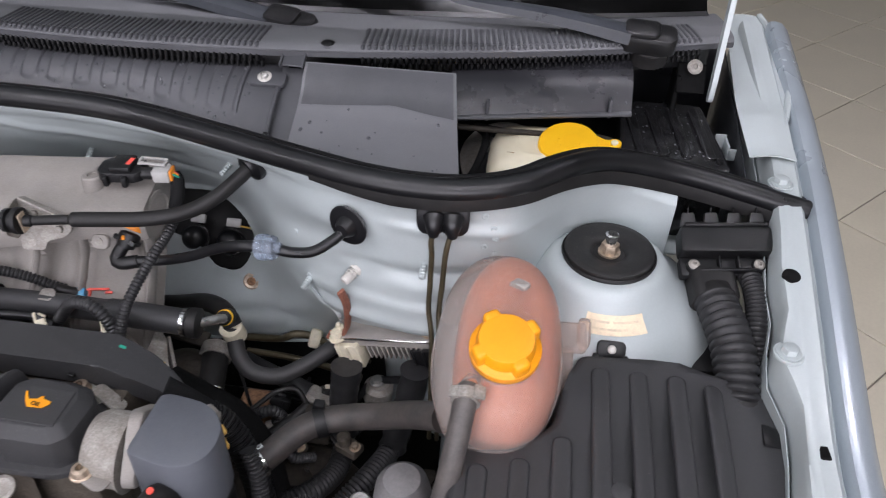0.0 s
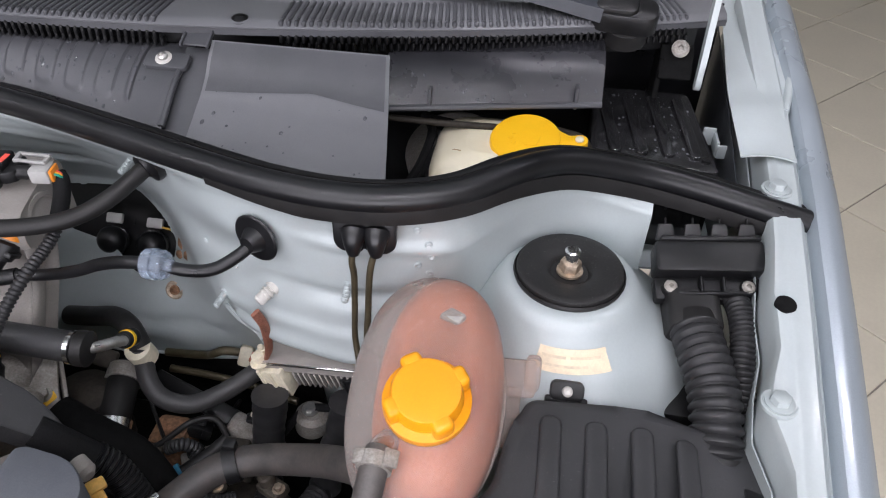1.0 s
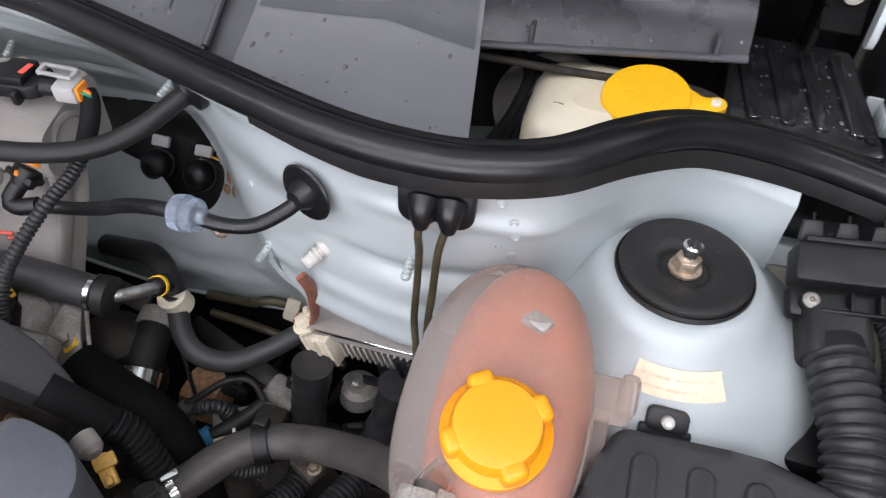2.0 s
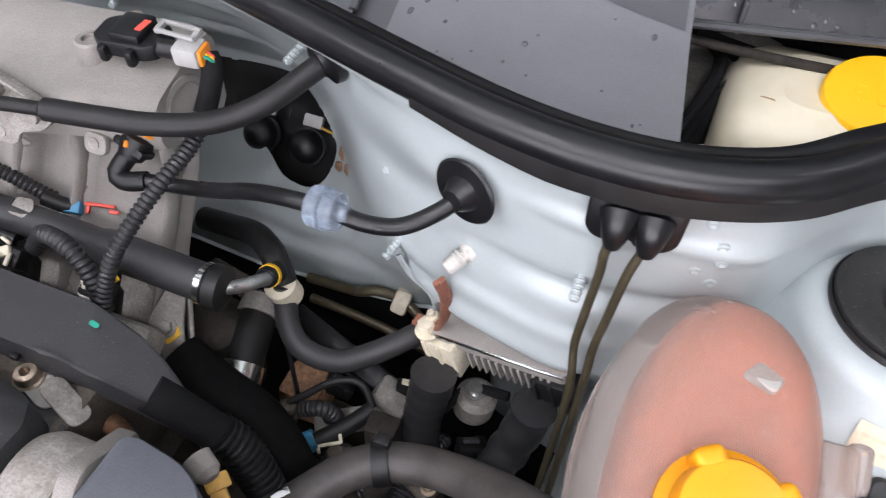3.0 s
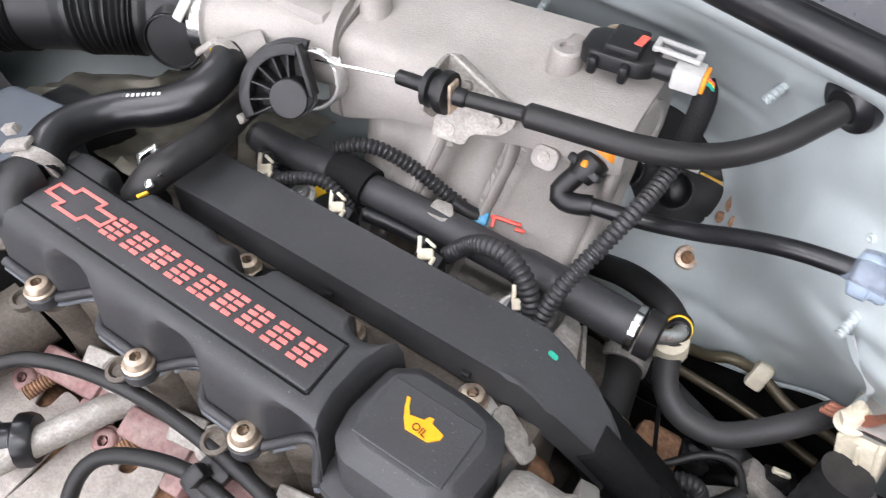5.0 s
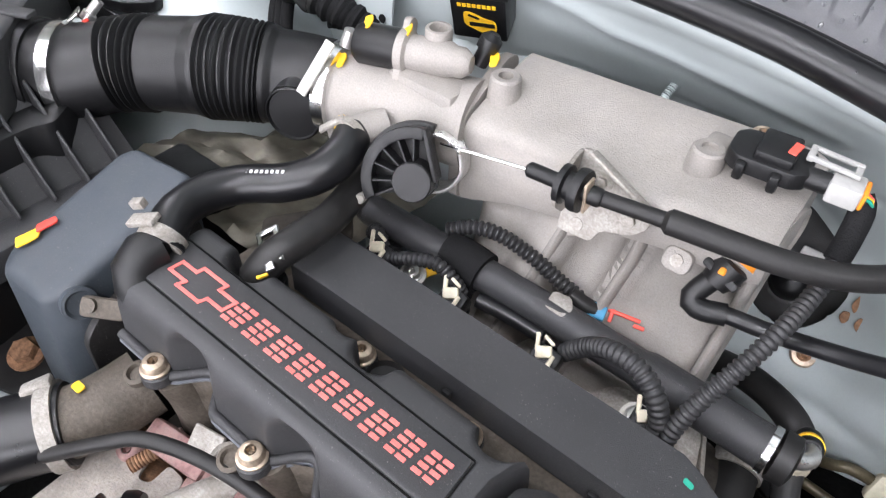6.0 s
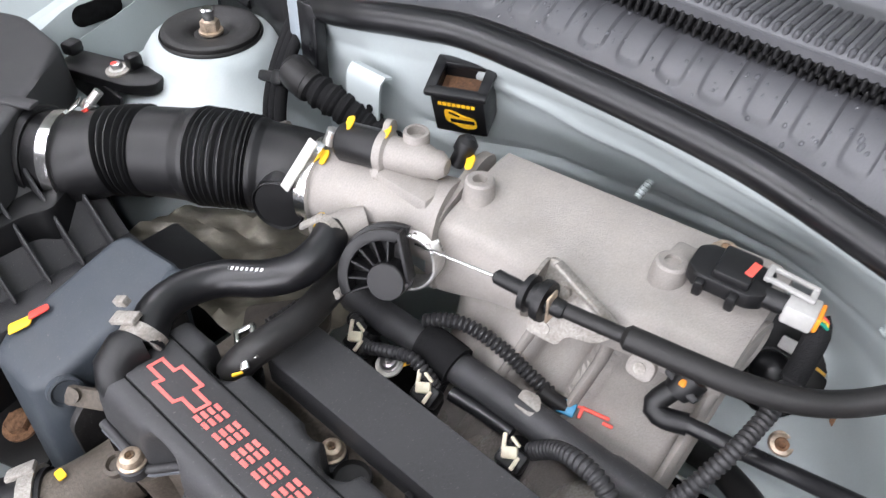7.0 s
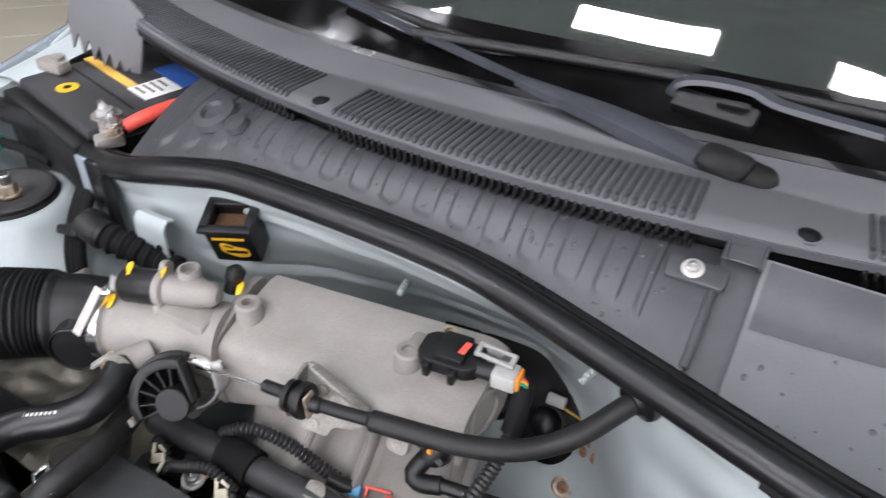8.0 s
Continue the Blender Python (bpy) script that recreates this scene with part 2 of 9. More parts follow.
def tube(points, r, seg=14, step=None, rings=None, caps=True):
    """A round hose along a smooth line. r: metres, or a function of the part of the way; rings: (pitch, depth) of corrugations."""
    if step is None:
        step = rings[0] / 6 if rings else (0.006 if callable(r) else max(0.004, r * 0.6))
    C = spline(points, step)
    n = len(C)
    tang = np.gradient(C, axis=0)
    tang /= np.linalg.norm(tang, axis=1)[:, None]
    up = np.array([0, 0, 1.0]) if abs(tang[0][2]) < 0.9 else np.array([1.0, 0, 0])
    s = np.r_[0, np.cumsum(np.linalg.norm(np.diff(C, axis=0), axis=1))]
    V, F = [], []
    a = np.linspace(0, 2 * np.pi, seg, endpoint=False)
    for i in range(n):
        side = np.cross(tang[i], up)
        side /= np.linalg.norm(side)
        up = np.cross(side, tang[i])
        rr = r(s[i] / s[-1]) if callable(r) else r
        if rings:
            ph = (s[i] / rings[0]) % 1.0
            rr = rr - rings[1] * (0.5 - 0.5 * math.cos(2 * math.pi * ph)) ** 2
        for k in a:
            V.append(tuple(C[i] + rr * (math.cos(k) * side + math.sin(k) * up)))
    for i in range(n - 1):
        for k in range(seg):
            k2 = (k + 1) % seg
            F.append((i * seg + k, i * seg + k2, (i + 1) * seg + k2, (i + 1) * seg + k))
    if caps:
        F.append(tuple(range(seg - 1, -1, -1)))
        F.append(tuple(range((n - 1) * seg, n * seg)))
    return V, F


def lathe(profile, o=(0, 0, 0), axis=(0, 0, 1), seg=28):
    """Turns a profile of (radius, height) round an axis."""
    m = basis(o, axis)
    V, F = [], []
    for r, h in profile:
        for k in range(seg):
            a = 2 * math.pi * k / seg
            V.append(tuple(m @ Vector((max(r, 1e-5) * math.cos(a), max(r, 1e-5) * math.sin(a), h))))
    for i in range(len(profile) - 1):
        for k in range(seg):
            k2 = (k + 1) % seg
            F.append((i * seg + k, i * seg + k2, (i + 1) * seg + k2, (i + 1) * seg + k))
    F.append(tuple(range(seg - 1, -1, -1)))
    F.append(tuple(range((len(profile) - 1) * seg, len(profile) * seg)))
    return V, F


def sweep(points, section, step=0.008, closed=True):
    """Draws a section (side, up) along a line that keeps its up upright."""
    C = spline(points, step)
    tang = np.gradient(C, axis=0)
    tang /= np.linalg.norm(tang, axis=1)[:, None]
    V, F, k = [], [], len(section)
    for c, t in zip(C, tang):
        side = np.cross(t, (0, 0, 1.0))
        side /= np.linalg.norm(side)
        up = np.cross(side, t)
        V.extend(tuple(c + a * side + b * up) for a, b in section)
    for i in range(len(C) - 1):
        for j in range(k if closed else k - 1):
            j2 = (j + 1) % k
            F.append((i * k + j, i * k + j2, (i + 1) * k + j2, (i + 1) * k + j))
    if closed:
        F.append(tuple(range(k - 1, -1, -1)))
        F.append(tuple(range((len(C) - 1) * k, len(C) * k)))
    return V, F


def sheet(nu, nv, fn, thick=0.0, keep=None):
    """A surface fn(u, v), u and v from 0 to 1, with a back side if thick is given. keep(u, v) leaves faces out."""
    V = [tuple(fn(i / nu, j / nv)) for j in range(nv + 1) for i in range(nu + 1)]
    F = []
    for j in range(nv):
        for i in range(nu):
            if keep is None or keep((i + 0.5) / nu, (j + 0.5) / nv):
                a = j * (nu + 1) + i
                F.append((a, a + 1, a + nu + 2, a + nu + 1))
    if not thick:
        return V, F
    N = np.zeros((len(V), 3))
    A = np.array(V)
    for f in F:
        nrm = np.cross(A[f[2]] - A[f[0]], A[f[3]] - A[f[1]])
        for k in f:
            N[k] += nrm
    N /= np.maximum(np.linalg.norm(N, axis=1)[:, None], 1e-12)
    o = len(V)
    V2 = V + [tuple(p) for p in A - N * thick]
    count = {}
    for f in F:
        for a, b in zip(f, f[1:] + f[:1]):
            count[(a, b)] = 1
    rim = [(a, b) for a, b in count if (b, a) not in count]
    F2 = F + [tuple(k + o for k in reversed(f)) for f in F] + [(b, a, a + o, b + o) for a, b in rim]
    return V2, F2


def rounded(w, h, r, n=5):
    """A rounded rectangle's outline, centred."""
    out = []
    for cx, cy, a0 in ((w / 2 - r, h / 2 - r, 0), (-w / 2 + r, h / 2 - r, 90), (-w / 2 + r, -h / 2 + r, 180), (w / 2 - r, -h / 2 + r, 270)):
        for k in range(n + 1):
            a = radians(a0 + 90 * k / n)
            out.append((cx + r * math.cos(a), cy + r * math.sin(a)))
    return out


def soften(outline, r, n=4):
    """Rounds the corners of an outline."""
    out, k = [], len(outline)
    for i in range(k):
        p, a, b = Vector(outline[i]), Vector(outline[i - 1]), Vector(outline[(i + 1) % k])
        d = min(r, (a - p).length * 0.45, (b - p).length * 0.45)
        s, e = p + (a - p).normalized() * d, p + (b - p).normalized() * d
        for j in range(n + 1):
            t = j / n
            out.append(tuple((1 - t) ** 2 * s + 2 * t * (1 - t) * p + t * t * e))
    return out


def hexbolt(r, h, washer=1.45, stud=0.0):
    prof = [(r * washer, 0), (r * washer, r * 0.25), (r * 1.05, r * 0.3)]
    s = lathe(prof, seg=20)
    hx = prism([(r * math.cos(radians(60 * k)), r * math.sin(radians(60 * k))) for k in range(6)], h, r * 0.12, Matrix.Translation((0, 0, r * 0.25)))
    out = J(s, hx)
    if stud:
        out = J(out, lathe([(r * 0.55, 0), (r * 0.55, h + stud - r * 0.15), (r * 0.4, h + stud)], seg=14))
    return out


def torxbolt(r, h):
    """A round flanged head with a star-shaped socket."""
    s = lathe([(r * 1.5, 0), (r * 1.5, r * 0.2), (r * 1.28, r * 0.34), (r * 1.22, h * 0.5), (r * 1.05, h * 0.74), (r * 0.8, h * 0.82), (r * 0.55, h * 0.84)], seg=24)
    star = [(r * (0.52 if k % 2 else 0.36) * math.cos(radians(30 * k)), r * (0.52 if k % 2 else 0.36) * math.sin(radians(30 * k))) for k in range(12)]
    V = [(x, y, h * 0.845) for x, y in star] + [(x * 0.9, y * 0.9, h * 0.35) for x, y in star]
    F = [(k, (k + 1) % 12, 12 + (k + 1) % 12, 12 + k) for k in range(12)] + [tuple(range(12, 24))]
    return J((s[0], s[1][:-1]), (V, F))


def mesh_of(name, shape, material, flat=False):
    me = bpy.data.meshes.new(name)
    me.from_pydata([tuple(v) for v in shape[0]], [], shape[1])
    me.validate()
    if not flat:
        me.shade_smooth()
        me.set_sharp_from_angle(angle=radians(38))
    me.materials.append(material)
    return me


def solo(name, shape, material, label, category, group="", kind="", flat=False):
    """A thing that is one mesh."""
    return tagged(new(name, mesh_of(name, shape, material, flat)), label, category, group, kind)


def thing(name, at, label, category, group="", kind=""):
    """A thing of several parts: an Empty at its base."""
    ob = new(name)
    ob.location = at
    ob.empty_display_size = 0.02
    return tagged(ob, label, category, group, kind)


def own_place(ob):
    m = Matrix.Translation(ob.location)
    return own_place(ob.parent) @ m if ob.parent and ob.type == "EMPTY" else m


def part(name, shape, material, parent, label="", flat=False):
    """One mesh under a thing, or under a part of it. Shapes are given in the world's metres."""
    ob = new(name, mesh_of(name, shape, material, flat))
    ob.parent = parent
    if parent.type == "EMPTY":
        ob.matrix_parent_inverse = Matrix.Translation(parent.location).inverted()
    return tagged(ob, label)


def put(name, mesh, m, parent, label=""):
    """A part that shares its mesh with others, at a pose."""
    ob = new(name, mesh)
    ob.parent = parent
    if parent.type == "EMPTY":
        ob.matrix_parent_inverse = Matrix.Translation(parent.location).inverted()
    ob.matrix_basis = m
    return tagged(ob, label)


def ip(x, xs, ys):
    return float(np.interp(x, xs, ys))


MID = -0.416   # the car's middle


# ---- the showroom: tiled floor, walls, ceiling with lamp panels
def build_room():
    solo("ground", box2((-60, -60, -0.12), (60, 60, -0.012), 0), GROUT, "grey grout bed under the showroom's floor tiles", "floor", kind="structure")
    floor = solo("floor", box2((-7.2, -6.2, -0.011), (7.2, 6.9, -0.006), 0), GROUT, "grout joints of the beige tiled showroom floor", "floor", kind="structure")
    size, c, s = 0.455, math.cos(radians(45)), math.sin(radians(45))
    tile = mesh_of("tile", box2((-size / 2 + 0.0025, -size / 2 + 0.0025, -0.006), (size / 2 - 0.0025, size / 2 - 0.0025, 0), 0.0012, 1), TILE)
    rest = []
    for i in range(-24, 25):
        for j in range(-24, 25):
            a, b = (i + 0.5) * size, (j + 0.5) * size
            x, y = 1.08 + c * a - s * b, 2.22 + s * a + c * b
            if abs(x) > 6.8 or not -5.8 < y < 6.5:
                continue
            m = pose(x, y, 0, 0, 0, 45)
            if (0.2 < x < 2.9 and 0.2 < y < 5.2) or (-4.4 < x < -1.0 and 0.6 < y < 5.2):
                put("tile", tile, m, floor)
            else:
                rest.append(T(m, box2((-size / 2 + 0.0025, -size / 2 + 0.0025, -0.006), (size / 2 - 0.0025, size / 2 - 0.0025, 0), 0)))
    tagged(part("tile_field", J(*rest), TILE, floor, flat=True), kind="stuff")
    for name, lo, hi in (("wall_north", (-7.2, 6.9, 0), (7.2, 7.1, 3.4)), ("wall_east", (7.2, -6.2, 0), (7.4, 7.1, 3.4)), ("wall_west", (-7.4, -6.2, 0), (-7.2, 7.1, 3.4)),
                         ("wall_south", (-7.4, -6.4, 0), (7.4, -6.2, 3.4))):
        solo(name, box2(lo, hi, 0), WALLP, "plain grey painted showroom wall", "wall", kind="structure")
    solo("ceiling", box2((-7.4, -6.4, 3.4), (7.4, 7.1, 3.6), 0), CEIL, "plain dark grey-green showroom ceiling", "ceiling", kind="structure")
    glow = bpy.data.materials.new("lamp_diffuser")
    glow.use_nodes = True
    g = glow.node_tree.nodes["Principled BSDF"]
    g.inputs["Emission Color"].default_value, g.inputs["Emission Strength"].default_value = (1, 0.98, 0.95, 1), 9.0
    first = None
    for lx, ly in LAMPS:
        if first is None:
            first = thing("ceiling_light", (lx, ly, 3.4), "long white ceiling light batten, lit", "ceiling light", "ceiling lights")
            fr = J(*[box2((lx + a, ly + b, 3.375), (lx + c2, ly + d, 3.4), 0.003) for a, b, c2, d in
                     ((-0.33, -0.07, 0.33, -0.05), (-0.33, 0.05, 0.33, 0.07), (-0.33, -0.05, -0.31, 0.05), (0.31, -0.05, 0.33, 0.05))])
            part("frame", fr, WHITEP, first)
            part("diffuser", box2((lx - 0.31, ly - 0.05, 3.385), (lx + 0.31, ly + 0.05, 3.399), 0.001), glow, first)
        else:
            copy_thing(first, pose(lx, ly, 3.4))


build_room()

# ---- the seal line across the bay
SEAL_LINE = [(0.318, 0.69, 1.003), (0.25, 0.692, 1.019), (0.20, 0.694, 1.03), (0.15, 0.69, 1.042), (0.10, 0.672, 1.058), (0.07, 0.654, 1.066),
             (0.04, 0.625, 1.072), (0.0, 0.592, 1.071), (-0.05, 0.574, 1.07), (-0.10, 0.571, 1.07), (-0.15, 0.578, 1.07), (-0.20, 0.592, 1.07),
             (-0.30, 0.624, 1.07), (-0.40, 0.652, 1.072), (-0.46, 0.657, 1.077), (-0.55, 0.658, 1.08), (-0.65, 0.657, 1.08), (-0.70, 0.65, 1.075),
             (-0.76, 0.643, 1.064), (-0.81, 0.653, 1.049), (-0.86, 0.670, 1.036), (-0.92, 0.690, 1.03), (-1.03, 0.697, 1.028), (-1.10, 0.696, 1.02), (-1.15, 0.69, 1.01)]
SX = [p[0] for p in SEAL_LINE][::-1]
SY = [p[1] for p in SEAL_LINE][::-1]
SZ = [p[2] for p in SEAL_LINE][::-1]


def seal_y(x):
    return ip(x, SX, SY)


def seal_z(x):
    return ip(x, SX, SZ)


def edge_y(x):
    return 0.703 + 0.44 * (x + 0.43) ** 2


def edge_z(x):
    return 1.131 - 0.065 * (x + 0.43) ** 2


# ---- the car's body
car = thing("car_body", (MID, 0.6, 0.0), "pale blue-grey painted car body with its bonnet open", "car")

STATIONS = []


def station(x, *zy):
    zy = sorted(zy)
    STATIONS.append((x, [z for z, y in zy], [y for z, y in zy]))


station(-0.93, (1.03, 0.685), (0.95, 0.68), (0.6, 0.69))
station(-0.86, (1.03, 0.668), (0.95, 0.667), (0.6, 0.68))
station(-0.75, (1.06, 0.645), (1.0, 0.648), (0.9, 0.655), (0.6, 0.68))
station(-0.66, (1.075, 0.655), (1.02, 0.664), (0.96, 0.672), (0.85, 0.69), (0.6, 0.70))
station(-0.60, (1.08, 0.657), (1.03, 0.676), (0.99, 0.697), (0.95, 0.715), (0.90, 0.735), (0.84, 0.735), (0.80, 0.72), (0.6, 0.70))
station(-0.52, (1.075, 0.656), (0.989, 0.714), (0.935, 0.755), (0.90, 0.785), (0.888, 0.785), (0.84, 0.742), (0.80, 0.72), (0.75, 0.688), (0.6, 0.70))
station(-0.40, (1.065, 0.652), (1.0, 0.70), (0.935, 0.752), (0.90, 0.785), (0.886, 0.783), (0.84, 0.742), (0.80, 0.72), (0.75, 0.688), (0.6, 0.70))
station(-0.33, (1.06, 0.635), (1.01, 0.678), (0.93, 0.722), (0.86, 0.735), (0.80, 0.717), (0.75, 0.688), (0.6, 0.70))
station(-0.28, (1.06, 0.619), (1.03, 0.645), (0.95, 0.662), (0.88, 0.672), (0.80, 0.690), (0.74, 0.686), (0.6, 0.70))
station(-0.22, (1.06, 0.600), (1.0, 0.607), (0.909, 0.608), (0.87, 0.612), (0.80, 0.655), (0.735, 0.684), (0.6, 0.70))
station(-0.17, (1.06, 0.585), (1.012, 0.582), (0.934, 0.588), (0.90, 0.586), (0.885, 0.580), (0.865, 0.60), (0.78, 0.65), (0.6, 0.69))
station(-0.09, (1.06, 0.573), (1.0, 0.572), (0.93, 0.572), (0.905, 0.566), (0.888, 0.560), (0.868, 0.58), (0.80, 0.62), (0.6, 0.66))
station(0.0, (1.06, 0.588), (0.98, 0.582), (0.92, 0.584), (0.86, 0.59), (0.80, 0.61), (0.6, 0.64))
station(0.05, (1.06, 0.634), (1.0, 0.648), (0.95, 0.652), (0.6, 0.65))
station(0.10, (1.05, 0.664), (1.01, 0.674), (0.9, 0.676), (0.6, 0.68))
station(0.165, (1.03, 0.676), (0.9, 0.684), (0.6, 0.69))

FW_U, FW_V = 260, 120
FW_XS = np.linspace(-0.93, 0.165, FW_U + 1)


def firewall_grid():
    top = np.array([seal_z(x) - 0.009 for x in FW_XS])
    zz = top[None, :] + (0.6 - top[None, :]) * (np.linspace(0, 1, FW_V + 1)[:, None] ** 1.15)
    sx = [s[0] for s in STATIONS]
    yy = np.zeros_like(zz)
    for j in range(FW_V + 1):
        for i, x in enumerate(FW_XS):
            col = [np.interp(zz[j, i], s[1], s[2]) for s in STATIONS]
            yy[j, i] = np.interp(x, sx, col)
    for _ in range(7):
        p = np.pad(yy, ((1, 1), (2, 2)), mode="edge")
        yy = 0.4 * p[1:-1, 2:-2] + 0.15 * (p[1:-1, 1:-3] + p[1:-1, 3:-1]) + 0.10 * (p[1:-1, :-4] + p[1:-1, 4:]) + 0.05 * (p[:-2, 2:-2] + p[2:, 2:-2])
    # pressed swages of the bulkhead
    for cx, cz, lx, lz, d, ang in ((-0.05, 1.018, 0.075, 0.006, -0.004, -0.02), (-0.10, 0.955, 0.10, 0.012, 0.006, 0.12), (-0.20, 0.975, 0.07, 0.02, 0.005, 0.1), (-0.10, 0.918, 0.13, 0.009, -0.002, 0.06),
                                   (-0.30, 0.745, 0.05, 0.018, -0.006, 0.25), (-0.27, 0.80, 0.03, 0.02, -0.007, 0.5), (-0.70, 0.93, 0.09, 0.012, 0.008, -0.1), (-0.45, 0.965, 0.12, 0.006, 0.004, 0.0)):
        a = (FW_XS[None, :] - cx)
        b = zz - cz - ang * a
        yy += d * np.exp(-(a / lx) ** 4 - (b / lz) ** 2)
    # sharp pressed creases: line, groove depth, width
    for cx, cz, d, wd in (((-0.235, -0.21, -0.17, -0.138, -0.109, -0.082, -0.045), (0.915, 0.9187, 0.9247, 0.923, 0.9216, 0.924, 0.926), 0.0012, 0.0050),
                          ((-0.25, -0.218, -0.20, -0.18), (0.886, 0.897, 0.898, 0.895), 0.0025, 0.0045),
                          ((-0.19, -0.15, -0.10, -0.05, -0.01), (0.957, 0.962, 0.958, 0.962, 0.972), 0.0028, 0.007),
                          ((-0.72, -0.696, -0.657, -0.618, -0.59, -0.57, -0.544, -0.50, -0.454, -0.40), (0.984, 0.982, 0.9765, 0.9755, 0.971, 0.9636, 0.955, 0.954, 0.9637, 0.972), 0.0040, 0.005),
                          ((-0.66, -0.619, -0.589, -0.56, -0.50, -0.44, -0.38), (1.048, 1.043, 1.037, 1.026, 1.018, 1.014, 1.01), -0.0035, 0.006),
                          ((-0.46, -0.42, -0.37, -0.32, -0.27), (0.77, 0.765, 0.76, 0.768, 0.775), 0.0030, 0.006)):
        q = zz - np.interp(FW_XS, cx, cz)[None, :]
        ends = np.clip((FW_XS - cx[0]) / 0.02, 0, 1) * np.clip((cx[-1] - FW_XS) / 0.02, 0, 1)
        yy += ends[None, :] * d * (np.exp(-(q / wd) ** 2) - 0.6 * np.exp(-((q + 2.2 * wd) / (1.6 * wd)) ** 2))
    w = np.clip((zz - (top[None, :] - 0.022)) / 0.018, 0, 1)
    yy = yy * (1 - w) + w * np.array([seal_y(x) - 0.001 for x in FW_XS])[None, :]
    return zz, yy


FW_Z, FW_Y = firewall_grid()


def wall_y(x, z):
    i = int(np.clip(round((x + 0.93) / 1.095 * FW_U), 0, FW_U))
    return float(np.interp(z, FW_Z[::-1, i], FW_Y[::-1, i]))


HOLE = [(-0.512, 0.886), (-0.42, 0.893), (-0.362, 0.886), (-0.341, 0.868), (-0.343, 0.838), (-0.362, 0.812), (-0.395, 0.812), (-0.43, 0.838), (-0.52, 0.858)]


def inside(x, y, poly):
    hit = False
    for (x1, y1), (x2, y2) in zip(poly, poly[1:] + poly[:1]):
        if (y1 > y) != (y2 > y) and x < (x2 - x1) * (y - y1) / (y2 - y1) + x1:
            hit = not hit
    return hit


HOLE_LINE = spline([(x, 0.0, z) for x, z in HOLE + HOLE[:1]], 0.0015)


HOLE_RING = [(float(p[0]), float(p[2])) for p in HOLE_LINE[::3]]


def fw_point(u, v):
    i, j = round(u * FW_U), round(v * FW_V)
    x, y, z = FW_XS[i], FW_Y[j, i], FW_Z[j, i]
    if -0.55 < x < -0.31 and 0.79 < z < 0.92:
        d = np.hypot(HOLE_LINE[:, 0] - x, HOLE_LINE[:, 2] - z)
        k = int(np.argmin(d))
        if d[k] < 0.0042:
            x, z = float(HOLE_LINE[k, 0]), float(HOLE_LINE[k, 2])
            y = wall_y(x, z)
    return x, y, z


def fw_keep(u, v):
    i, j = int(u * FW_U), int(v * FW_V)
    if not -0.55 < FW_XS[i] < -0.31:
        return True
    i2, j2 = min(i + 1, FW_U), min(j + 1, FW_V)
    return not inside((FW_XS[i] + FW_XS[i2]) / 2, (FW_Z[j, i] + FW_Z[j2, i2]) / 2, HOLE_RING)


part("firewall", sheet(FW_U, FW_V, lambda u, v: fw_point(1 - u, v), 0.0015, lambda u, v: fw_keep(1 - u, v)), PAINT, car, "pressed bulkhead in satin paint, with welded studs")


